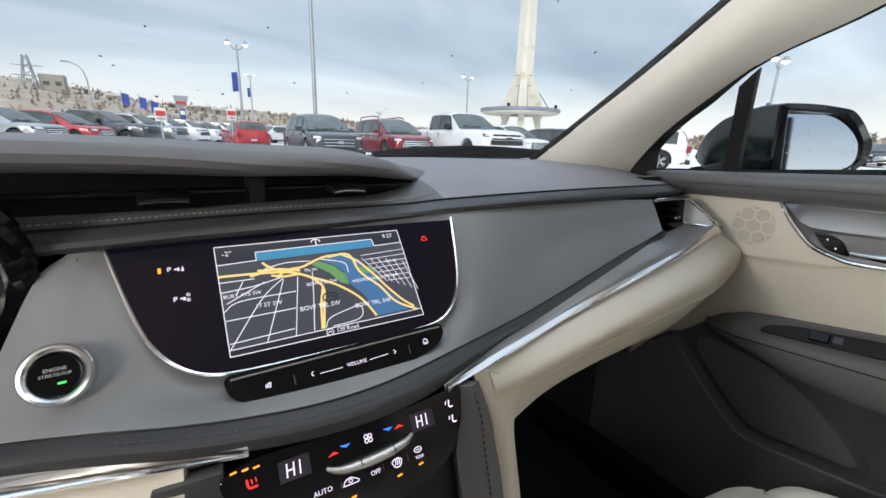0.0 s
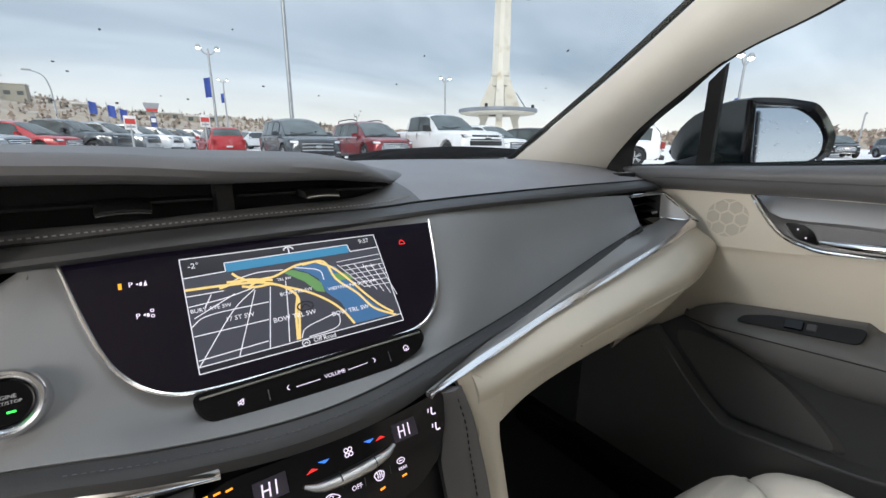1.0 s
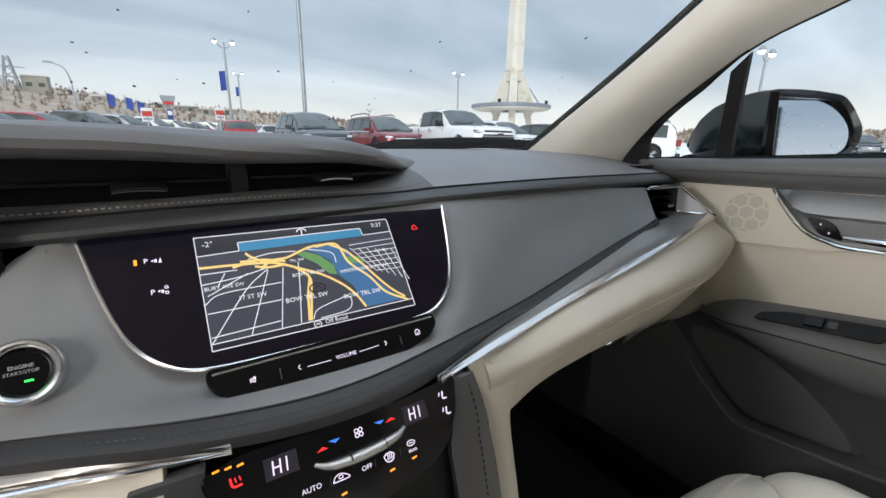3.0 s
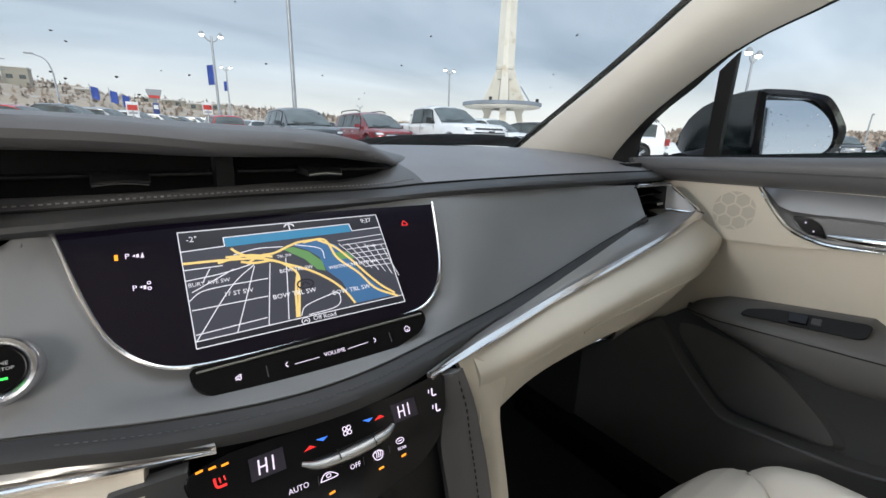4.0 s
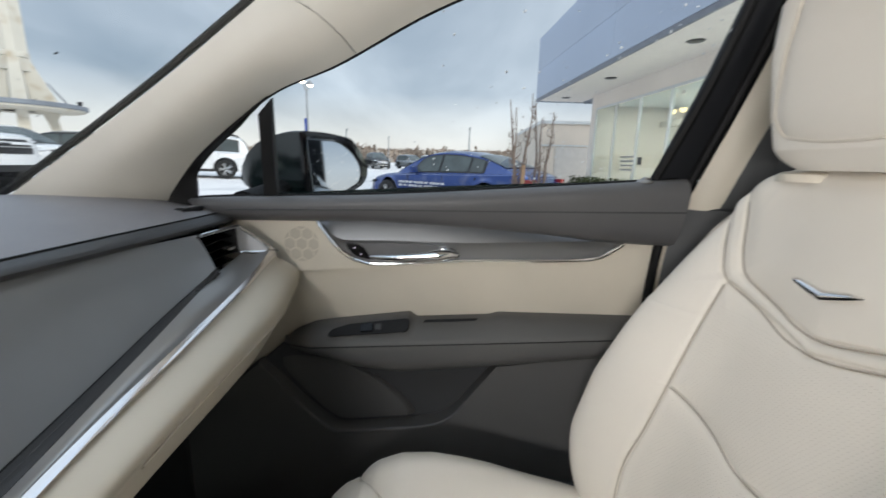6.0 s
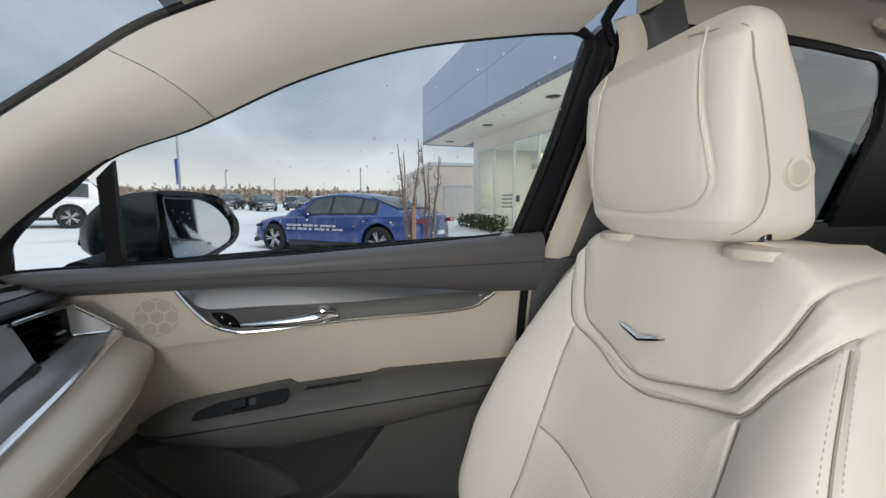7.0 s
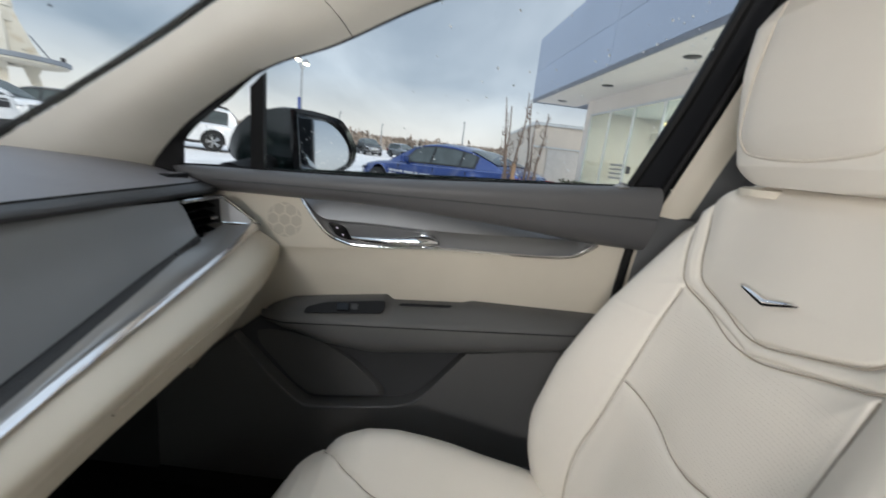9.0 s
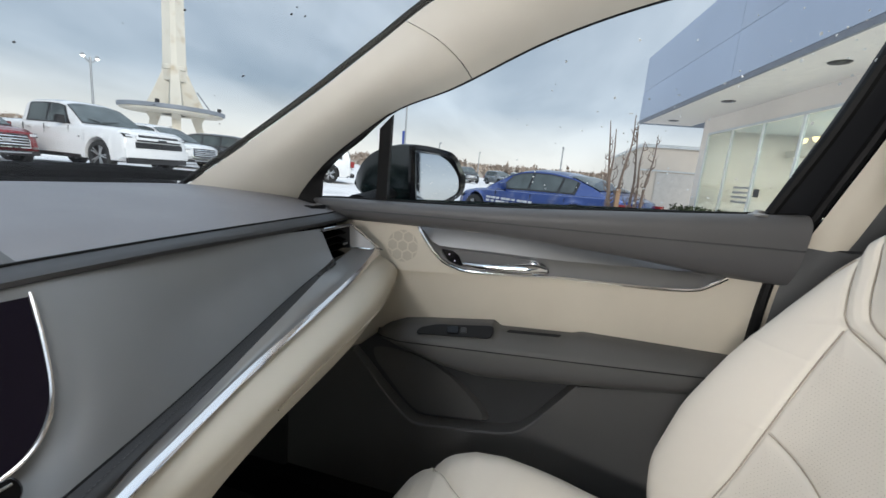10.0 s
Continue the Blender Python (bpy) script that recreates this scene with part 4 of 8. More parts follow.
for pts in ([(-0.083, 0.0195), (-0.056, 0.0184), (-0.029, 0.0156), (-0.011, 0.0078), (0.007, -0.0014), (0.022, -0.0134), (0.031, -0.0248), (0.037, -0.0376)], [(-0.054, 0.0206), (-0.036, 0.0192), (-0.024, 0.0134)], [(-0.049, 0.0277), (-0.045, 0.0234), (-0.036, 0.0178), (-0.026, 0.0156)], [(-0.026, 0.0142), (-0.014, 0.0092), (-0.004, -0.0022), (-0.006, -0.017), (-0.011, -0.0391)], [(0.007, 0.0256), (0.026, 0.0256), (0.033, 0.0064), (0.048, -0.0106), (0.059, -0.0277), (0.078, -0.0395)], [(-0.040, 0.0125), (-0.030, 0.0180), (-0.018, 0.0190), (-0.006, 0.0235)], [(-0.060, 0.0165), (-0.040, 0.0200), (-0.020, 0.0160)], [(-0.044, 0.0150), (-0.034, 0.0125), (-0.020, 0.0130)], [(0.020, 0.0262), (0.033, 0.0178), (0.044, 0.0040), (0.056, -0.0140), (0.066, -0.0270), (0.076, -0.0360)], [(-0.004, -0.0022), (-0.0085, -0.017), (-0.0125, -0.0391)], [(-0.006, 0.0235), (0.004, 0.0262), (0.020, 0.0268)]):
    main.append(street(pts, 0.0019, 0.0014, 40))
tagged(part("map_road_net", join(*main), M_MAPMAIN, display), kind="stuff")
frame_line = [street(pts, 0.0007, 0.0012, 4) for pts in ([(-0.083, 0.046), (0.083, 0.046)], [(-0.083, -0.046), (0.083, -0.046)], [(-0.083, -0.046), (-0.083, 0.046)], [(0.083, -0.046), (0.083, 0.046)], [(-0.083, 0.0295), (-0.053, 0.0305)], [(-0.053, 0.0305), (-0.053, 0.0380)], [(-0.053, 0.0380), (0.053, 0.0390)], [(0.053, 0.0390), (0.054, 0.0315)], [(0.054, 0.0315), (0.083, 0.0322)], [(-0.083, -0.0410), (0.083, -0.0395)])]
part("map_frame", join(*frame_line), M_MAPROAD, display)
ring = [(0.0 + 0.0065 * math.cos(a), -0.0128 + 0.004 * math.sin(a)) for a in np.linspace(0, 2 * math.pi, 25)]
part("position_mark", join(street(ring, 0.0012, 0.0022, 40), street([(-0.0035, -0.0142), (0.0, -0.0112), (0.0035, -0.0142)], 0.0011, 0.0022, 8)), M_MAPBAR, display)
part("compass_mark", join(street([(-0.001 + 0.004 * math.cos(a), 0.0418 + 0.0028 * math.sin(a)) for a in np.linspace(0, math.pi, 13)], 0.001, 0.0016, 20), street([(-0.001, 0.0385), (-0.001, 0.0435)], 0.001, 0.0016, 4)), M_MAPROAD, display)
part("off_road_mark", join(street([(-0.007 + 0.003 * math.cos(a), -0.0435 + 0.0026 * math.sin(a)) for a in np.linspace(0, 2 * math.pi, 17)], 0.0006, 0.0016, 24), street([(-0.0085, -0.0442), (-0.007, -0.0427), (-0.0055, -0.0442)], 0.0007, 0.0016, 6)), M_MAPROAD, display)
for words, size, x, s in (("-2°", 0.0065, -0.0745, 0.0385), ("9:37", 0.0062, 0.070, 0.0400), ("Off Road", 0.0052, 0.0085, -0.0433), ("17 ST SW", 0.0050, -0.050, -0.0103), ("BOW TRL SW", 0.0056, -0.010, -0.0195), ("BOW TRL SW", 0.0056, 0.037, -0.0254), ("BURY AVE SW", 0.0044, -0.068, 0.0012), ("BOW TRL SW", 0.0044, -0.004, 0.0014), ("TRL SW", 0.0034, -0.011, 0.0148), ("WESTMOUNT BLVD NW", 0.0042, 0.046, -0.0022), ("13 ST NW", 0.0032, 0.066, 0.0130)):
    lettering("map_word", words, size, on_screen(x, s, 0.0019), EX, EY, M_MAPROAD, display)
# parking icons and the hazard switch beside the map
lettering("park_mark", "P", 0.0056, on_screen(-0.1150, 0.0312), EX, EY, M_LABEL, display)
lettering("park_mark", "P", 0.0056, on_screen(-0.1130, 0.0062), EX, EY, M_LABEL, display)
part("sensor_mark", join(drawn([(-0.1120, 0.0312), (-0.1104, 0.0303), (-0.1104, 0.0321)], 0.0002), drawn([(-0.1098, 0.0298), (-0.1082, 0.0298), (-0.1082, 0.0326), (-0.1098, 0.0320)], 0.0002), drawn([(-0.1074, 0.0293), (-0.1052, 0.0293), (-0.1060, 0.0336)], 0.0002)), M_LABEL, display)
part("sensor_mark", join(drawn([(-0.1102, 0.0066), (-0.1086, 0.0056), (-0.1086, 0.0076)], 0.0002), drawn([(-0.1080, 0.0048), (-0.1064, 0.0048), (-0.1064, 0.0074), (-0.1080, 0.0074)], 0.0002), street([(-0.1054, 0.0082), (-0.1038, 0.0082), (-0.1038, 0.0098), (-0.1054, 0.0098), (-0.1054, 0.0082)], 0.0005, 0.0003, 20), street([(-0.1054, 0.0040), (-0.1038, 0.0040), (-0.1038, 0.0056), (-0.1054, 0.0056), (-0.1054, 0.0040)], 0.0005, 0.0003, 20)), M_LABEL, display)
part("parking_lamp", drawn([(-0.1222, 0.0290), (-0.1202, 0.0290), (-0.1202, 0.0335), (-0.1222, 0.0335)], 0.0002), M_ORANGE, display)
part("hazard_mark", street([(0.1080, 0.0320), (0.1145, 0.0320), (0.1113, 0.0365), (0.1080, 0.0320)], 0.0009, 0.0003, 30), M_REDLIT, display)

V0 = C0 + EN * 0.012
volume_bar = part("volume_bar", plate(rounded([(-0.0905, -0.0610), (0.0915, -0.0590), (0.0925, -0.0690), (0.083, -0.0785), (0.045, -0.0895), (0.0, -0.0925), (-0.045, -0.0918), (-0.076, -0.0860), (-0.0888, -0.0745)][::-1], 0.006), C0 + EN * 0.0005, EX, EY, 0.0125, 0.0015), M_GLOSS, dash, "glossy black touch bar for the volume")
part("bar_highlight", tube([V0 + EX * x + EY * (-0.0640 + 0.0008 * x / 0.09) + EN * 0.0012 for x in np.linspace(-0.086, 0.088, 20)], 0.0009, 6), M_SILVER, volume_bar)


def on_bar(x, s):
    return V0 + EX * x + EY * s + EN * 0.0012


def bar_line(points, width):
    v, f = street(points, width, 0.0, 12)
    return v + EN * 0.0132, f


lettering("volume_word", "VOLUME", 0.0043, on_bar(0.005, -0.0758), EX, EY, M_LABEL, volume_bar)
for mark in (bar_line([(-0.025, -0.0763), (-0.007, -0.0763)], 0.0005), bar_line([(0.016, -0.0760), (0.033, -0.0752)], 0.0005), bar_line([(-0.0298, -0.0734), (-0.0313, -0.0752), (-0.0298, -0.0770)], 0.0006), bar_line([(0.0383, -0.0731), (0.0398, -0.0749), (0.0383, -0.0767)], 0.0006)):
    part("volume_mark", mark, M_LABEL, volume_bar)
part("mute_mark", join(bar_line([(-0.0642, -0.0766), (-0.0600, -0.0732)], 0.0005), bar_line([(-0.0640, -0.0742), (-0.0628, -0.0742), (-0.0610, -0.0730), (-0.0610, -0.0768), (-0.0628, -0.0756), (-0.0640, -0.0756), (-0.0640, -0.0742)], 0.0006)), M_LABEL, volume_bar)
part("home_mark", join(bar_line([(0.0674, -0.0728), (0.0700, -0.0706), (0.0726, -0.0728)], 0.0006), bar_line([(0.0681, -0.0730), (0.0681, -0.0750), (0.0719, -0.0750), (0.0719, -0.0730)], 0.0006), bar_line([(0.0696, -0.0748), (0.0696, -0.0736), (0.0704, -0.0736), (0.0704, -0.0748)], 0.0004)), M_LABEL, volume_bar)
for x in (-0.044, 0.053):
    part("touch_ridge", bar_line([(x, -0.0800), (x, -0.0720)], 0.0008), M_SOFT, volume_bar)

# climate panel
CY = np.array([0, 0.5524, 0.8336])
CN = np.array([0, -0.8336, 0.5524])
K0 = np.array([0, -0.108, 0.926])
climate = part("climate_panel", plate(rounded([(-0.102, 0.0080), (-0.078, 0.0145), (-0.02, 0.0125), (0.03, 0.0125), (0.081, 0.0165), (0.0735, -0.0090), (0.060, -0.0290), (0.040, -0.0400), (0.0, -0.0470), (-0.060, -0.0450), (-0.092, -0.0280)][::-1], 0.006), K0 - CN * 0.010, EX, CY, 0.010, 0.0012), M_GLOSS, dash, "glossy black climate control panel with lit symbols")


def on_climate(x, s, lift=0.0004):
    return K0 + EX * x + CY * s + CN * lift


def climate_line(points, width, n=12):
    p = spline(points, n)
    d = np.gradient(p, axis=0)
    d /= np.linalg.norm(d, axis=1, keepdims=True) + 1e-12
    side = np.stack([-d[:, 1], d[:, 0]], 1) * width / 2
    put = lambda q, h: K0 + q[:, :1] * EX + q[:, 1:2] * CY + h * CN  # noqa: E731
    return grid(np.array([put(p - side, 0.0001), put(p - side, 0.0005), put(p + side, 0.0005), put(p + side, 0.0001)]).transpose(1, 0, 2), close_u=True, caps=True)


for x in (0.0385, -0.0575):
    part("readout_window", plate([(x - 0.010, -0.0065), (x + 0.010, -0.0065), (x + 0.010, 0.0065), (x - 0.010, 0.0065)], K0, EX, CY, 0.0003, 0.0001), M_VIOLET, climate)
    part("readout", join(*[climate_line(p, 0.0010, 4) for p in ([(x - 0.0052, -0.0042), (x - 0.0046, 0.0042)], [(x - 0.0009, -0.0042), (x - 0.0003, 0.0042)], [(x - 0.0048, 0.0), (x - 0.0008, 0.0)], [(x + 0.0030, -0.0042), (x + 0.0036, 0.0042)])]), M_LABEL, climate)
lettering("off_word", "OFF", 0.0044, on_climate(-0.006, -0.0216), EX, CY, M_LABEL, climate)
lettering("auto_word", "AUTO", 0.0045, on_climate(-0.043, -0.0202), EX, CY, M_LABEL, climate)
lettering("rear_word", "REAR", 0.0029, on_climate(0.029, -0.0235), EX, CY, M_LABEL, climate)
circ = lambda cx, cs, rx, rs, a0=0, a1=360: [(cx + rx * math.cos(radians(a)), cs + rs * math.sin(radians(a))) for a in np.linspace(a0, a1, 17)]  # noqa: E731
part("fan_mark", join(*[climate_line(circ(-0.006 + dx, 0.0014 + ds, 0.0013, 0.0013), 0.0006, 20) for dx in (-0.0015, 0.0015) for ds in (-0.0015, 0.0015)]), M_LABEL, climate)
part("screen_heat_mark", join(climate_line(circ(0.011, -0.0225, 0.0045, 0.0040, 30, 150), 0.0007), climate_line([(0.0072, -0.0207), (0.0090, -0.0240), (0.0130, -0.0240), (0.0148, -0.0207)], 0.0007), *[climate_line([(x, -0.0230), (x + 0.0005, -0.0205), (x, -0.0185)], 0.0006) for x in (0.0095, 0.011, 0.0125)]), M_LABEL, climate)
part("rear_heat_mark", join(climate_line(circ(0.029, -0.0185, 0.0030, 0.0018), 0.0006, 24), climate_line([(0.0275, -0.0185), (0.0305, -0.0185)], 0.0006)), M_LABEL, climate)
part("recirculation_mark", join(climate_line([(-0.0295, -0.0225), (-0.0275, -0.0195), (-0.0240, -0.0185), (-0.0205, -0.0200), (-0.0185, -0.0225), (-0.0295, -0.0225)], 0.0006, 30), climate_line(circ(-0.024, -0.0205, 0.0015, 0.0010), 0.0005)), M_LABEL, climate)
for s in (0.0045, -0.0072):
    part("seat_mark", join(climate_line([(0.0650, s + 0.0030), (0.0642, s - 0.0020), (0.0675, s - 0.0024)], 0.0011), climate_line([(0.0612, s), (0.0622, s + 0.0028)], 0.0007)), M_LABEL, climate)
part("seat_heat_mark", join(climate_line([(-0.0860, 0.0035), (-0.0850, -0.0015), (-0.0800, -0.0018)], 0.0014), climate_line([(-0.0830, 0.0000), (-0.0835, 0.0030)], 0.0008), climate_line([(-0.0805, 0.0005), (-0.0810, 0.0032)], 0.0008)), M_REDLIT, climate)
for x, s, up, mat in ((-0.0318, -0.0004, 1, M_REDLIT), (-0.0232, 0.0022, -1, M_BLUELIT), (0.0098, 0.0028, -1, M_BLUELIT), (0.0184, 0.0016, 1, M_REDLIT)):
    chevron = [(x - 0.0040, s - 0.0009 * up), (x + 0.0040, s - 0.0005 * up), (x + 0.0004, s + 0.0015 * up)]
    part("arrow_mark", plate(chevron[::up], K0, EX, CY, 0.0006, 0.0001), mat, climate)
for x, s in ((0.011, -0.0302), (0.029, -0.0288), (-0.024, -0.0311), (-0.0925, 0.0096), (-0.0860, 0.0092), (-0.0795, 0.0086)):
    part("indicator_lamp", climate_line([(x - 0.0019, s), (x + 0.0019, s + 0.0004)], 0.0012, 4), M_ORANGE, climate)
toggle = [on_climate(x, s, h) for x, s, h in ((-0.0385, -0.0075, 0.002), (-0.030, -0.0110, 0.005), (-0.016, -0.0122, 0.006), (-0.004, -0.0120, 0.006), (0.008, -0.0110, 0.006), (0.019, -0.0092, 0.005), (0.0265, -0.0062, 0.002))]
part("toggle_bar", tube(spline(toggle, 50), [0.0016, 0.0034, 0.0040, 0.0042, 0.0040, 0.0034, 0.0016], 10, flat=0.8), M_SILVER, climate, "brushed metal temperature toggle bar")
for x in (-0.0165, 0.0085):
    part("toggle_gap", tube([on_climate(x, -0.0172, 0.006), on_climate(x, -0.0117, 0.0106), on_climate(x, -0.0065, 0.006)], 0.0004, 5), M_DARK, climate)
for x in (-0.0305, 0.0005, 0.020):
    part("key_gap", climate_line([(x, -0.0185), (x - 0.0005, -0.0235)], 0.0005, 4), M_SOFT, climate)
# black box put in for the shade behind the panel, and the side strips
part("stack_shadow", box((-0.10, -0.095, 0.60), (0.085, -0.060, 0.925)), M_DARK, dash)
part("stack_strip", sheet([[(0.075, -0.099, 0.938), (0.078, -0.104, 0.905), (0.0745, -0.106, 0.875), (0.084, -0.112, 0.80), (0.094, -0.14, 0.60)], [(0.088, -0.104, 0.938), (0.096, -0.108, 0.905), (0.100, -0.110, 0.875), (0.110, -0.116, 0.80), (0.122, -0.142, 0.60)], [(0.100, -0.098, 0.936), (0.1105, -0.102, 0.905), (0.1175, -0.104, 0.875), (0.131, -0.110, 0.80), (0.145, -0.138, 0.60)]][::-1], 24, 8, 0.01), M_BELT, dash, "charcoal leather strip beside the climate panel")
strip_stitch = spline([(0.0915, -0.1045, 0.930), (0.0975, -0.1086, 0.905), (0.1015, -0.1106, 0.875), (0.1115, -0.1166, 0.80), (0.121, -0.141, 0.62)], 90)
part("stitching", join(*[tube(strip_stitch[i : i + 2], 0.0006, 5) for i in range(0, 88, 2)]), M_DARK, dash, "dark stitching down the strip")
part("stack_strip", mirrored(sheet([[(0.098, -0.099, 0.934), (0.098, -0.104, 0.85), (0.10, -0.110, 0.74)], [(0.135, -0.094, 0.932), (0.14, -0.100, 0.85), (0.145, -0.106, 0.74)]][::-1], 12, 6, 0.01)), M_SOFT, dash)
part("stack_leg", sheet([[(0.101, -0.089, 0.9385), (0.1115, -0.096, 0.905), (0.1185, -0.100, 0.875), (0.132, -0.106, 0.80), (0.146, -0.134, 0.60)], [(0.119, -0.0890, 0.9370), (0.124, -0.104, 0.900), (0.129, -0.107, 0.870), (0.141, -0.112, 0.80), (0.155, -0.138, 0.60)], [(0.152, -0.098, 0.914), (0.1435, -0.101, 0.892), (0.1425, -0.104, 0.865), (0.154, -0.109, 0.79), (0.168, -0.135, 0.60)], [(0.172, -0.082, 0.908), (0.1535, -0.088, 0.888), (0.1505, -0.092, 0.862), (0.161, -0.098, 0.785), (0.175, -0.125, 0.60)], [(0.186, -0.055, 0.900), (0.160, -0.060, 0.880), (0.156, -0.065, 0.855), (0.165, -0.070, 0.78), (0.178, -0.10, 0.60)]][::-1], 30, 16, 0.008), M_BEIGE, dash, "cream leg between the knee panel and the console")

# start button
M_RING = material("ring_silver", (0.72, 0.72, 0.74), 0.26, metal=1.0, tint=0.05)
SB = np.array([-0.1765, -0.037, 0.9930])
BY, BN = np.array([0, 0.469, 0.883]), np.array([0, -0.883, 0.469])
start = thing("start_button", "round black engine start button with a silver ring", "button")
start_face = lathe([(0.0, 0.0004), (0.0090, 0.0008), (0.0112, 0.0008), (0.0118, 0.0002), (0.0119, -0.004)], 36)
basis = Matrix(((1.04, 0, 0, SB[0]), (0, BY[1] * 1.08, BN[1], SB[1]), (0, BY[2] * 1.08, BN[2], SB[2]), (0, 0, 0, 1)))
part("button_face", moved(start_face, basis), M_GLOSS, start)
part("silver_ring", moved(lathe([(0.0120, -0.004), (0.0122, 0.0004), (0.0132, 0.0020), (0.0146, 0.0032), (0.0162, 0.0028), (0.0174, 0.0008), (0.0178, -0.0020), (0.0178, -0.012)], 36), basis), M_RING, start, "brushed silver ring")
M_PRINT = material("grey_print", (0.42, 0.42, 0.43), 0.6)
lettering("button_word", "ENGINE", 0.0031, SB + BY * 0.0030 + BN * 0.0012, EX, BY, M_PRINT, start)
lettering("button_word", "START/STOP", 0.0027, SB - BY * 0.0002 + BN * 0.0012, EX, BY, M_PRINT, start)
part("lit_bar", plate([(0.0008, -0.0060), (0.0046, -0.0060), (0.0046, -0.0048), (0.0008, -0.0048)], SB + BN * 0.0012, EX, BY, 0.0004, 0.0001), M_GREENLIT, start, "green light")

# rounded end of the instrument cluster beside the fascia
cc = np.array([-0.278, 0.024, 1.050])
cluster_ring = [cc + np.array([0.082 * math.cos(a), -0.25 * 0.082 * math.sin(a), 0.082 * math.sin(a)]) for a in np.linspace(0, 2 * math.pi, 64, endpoint=False)]
cluster = part("cluster_surround", tube(cluster_ring, 0.009, 10, closed=True), M_GLOSS, dash, "glossy black rim of the instrument cluster")
part("cluster_trim", tube([cc + (q - cc) * 0.90 + np.array([0, -0.004, 0]) for q in cluster_ring], 0.0022, 6, closed=True), M_SATIN, cluster, "thin silver ring")
part("cluster_face", grid([[cc + (q - cc) * k + np.array([0, 0.012, 0]) for q in cluster_ring] for k in (1.0, 0.5, 0.02)], close_u=True, caps=False), M_VOID, cluster)
# unseen instrument hood, added to keep the driver window lamp off the left fascia
hood_rows = []
for y, grow in ((0.150, 0.94), (0.060, 1.0), (-0.020, 1.02), (-0.050, 1.0), (-0.060, 0.96)):
    hood_rows.append([(-0.425 + 0.150 * grow * math.copysign(abs(math.cos(a)) ** 0.5, math.cos(a)), y, 0.990 + 0.076 * grow * math.copysign(abs(math.sin(a)) ** 0.6, math.sin(a))) for a in np.linspace(0, 2 * math.pi, 40, endpoint=False)])
part("shading_hood", grid(hood_rows, close_u=True, caps=True), M_SOFT, dash, "unseen charcoal hood round the instruments, added to shade the fascia")

# wiper and cowl outside the glass
cowl = part("cowl", sheet([[(-0.62, 0.50, 1.098), (0.0, 0.66, 1.098), (0.50, 0.56, 1.102), (0.66, 0.45, 1.10)], [(-0.66, 0.75, 1.075), (0.0, 0.86, 1.08), (0.50, 0.78, 1.078), (0.76, 0.62, 1.06)]], 40, 6, -0.02), M_COWL)
tagged(cowl, "black plastic cowl under the windshield", "cowl", kind="structure")
hood_rows = [[(-0.80, 0.74, 1.02), (-0.4, 0.86, 1.05), (0.0, 0.90, 1.055), (0.4, 0.86, 1.05), (0.80, 0.74, 1.02)], [(-0.84, 1.2, 0.98), (-0.4, 1.3, 1.01), (0.0, 1.32, 1.015), (0.4, 1.3, 1.01), (0.84, 1.2, 0.98)], [(-0.80, 1.75, 0.84), (-0.4, 1.86, 0.89), (0.0, 1.9, 0.90), (0.4, 1.86, 0.89), (0.80, 1.75, 0.84)], [(-0.78, 1.80, 0.45), (-0.4, 1.9, 0.45), (0.0, 1.95, 0.45), (0.4, 1.9, 0.45), (0.78, 1.80, 0.45)]]
hood = part("car_bonnet", sheet(hood_rows, 30, 30, 0.01), M_CARDARK)
tagged(hood, "dark painted bonnet below the windshield", "bonnet", kind="structure")
wiper = thing("wiper", "black wiper resting at the foot of the windshield", "wiper")
part("blade", tube(spline([(0.32, 0.515, 1.101), (0.36, 0.503, 1.109), (0.43, 0.485, 1.115), (0.54, 0.450, 1.117), (0.68, 0.400, 1.113)], 40), [0.004, 0.012, 0.0135, 0.0125, 0.011], 10, flat=1.0), M_COWL, wiper)
part("arm", tube(spline([(0.30, 0.60, 1.096), (0.36, 0.555, 1.110), (0.42, 0.51, 1.120)], 20), [0.012, 0.010, 0.006], 8), M_COWL, wiper)


# ---- passenger door ----
door = tagged(new("door_1"), "closed passenger door with charcoal, silver and cream trim", "door", kind="structure")
BELT_TOP = [(0.758, 0.20, 1.082), (0.750, 0.124, 1.0935), (0.745, -0.188, 1.108), (0.741, -0.45, 1.1275), (0.738, -0.715, 1.150)]
BELT_LOW = [(0.752, 0.12, 1.050), (0.752, -0.072, 1.054), (0.752, -0.259, 1.057), (0.752, -0.43, 1.048), (0.752, -0.614, 1.033), (0.752, -0.725, 1.030)]
belt_a = [(0.738, 0.17, 1.086), (0.728, 0.124, 1.0935), (0.722, -0.188, 1.108), (0.718, -0.45, 1.1275), (0.716, -0.72, 1.150)]
belt_b = [(0.728, 0.15, 1.077), (0.715, 0.110, 1.083), (0.708, -0.188, 1.095), (0.704, -0.45, 1.108), (0.704, -0.722, 1.125)]
belt_c = [(0.735, 0.14, 1.062), (0.722, 0.08, 1.066), (0.716, -0.188, 1.072), (0.716, -0.45, 1.070), (0.716, -0.722, 1.066)]
belt_d = [(0.742, 0.13, 1.054), (0.736, 0.0, 1.057), (0.734, -0.188, 1.060), (0.734, -0.45, 1.050), (0.736, -0.722, 1.036)]
part("belt_pad", sheet([BELT_TOP, belt_a, belt_b, belt_c, belt_d, BELT_LOW], 50, 26, 0.004), M_BELT, door, "dark grey padded window ledge")
fold = [tuple(a * 0.5 + b * 0.5 + np.array([-0.0015, 0, 0])) for a, b in zip(spline(belt_b, 12), spline(belt_c, 12))]
part("belt_fold", tube(spline(fold, 60), 0.0016, 6), M_SOFT, door)
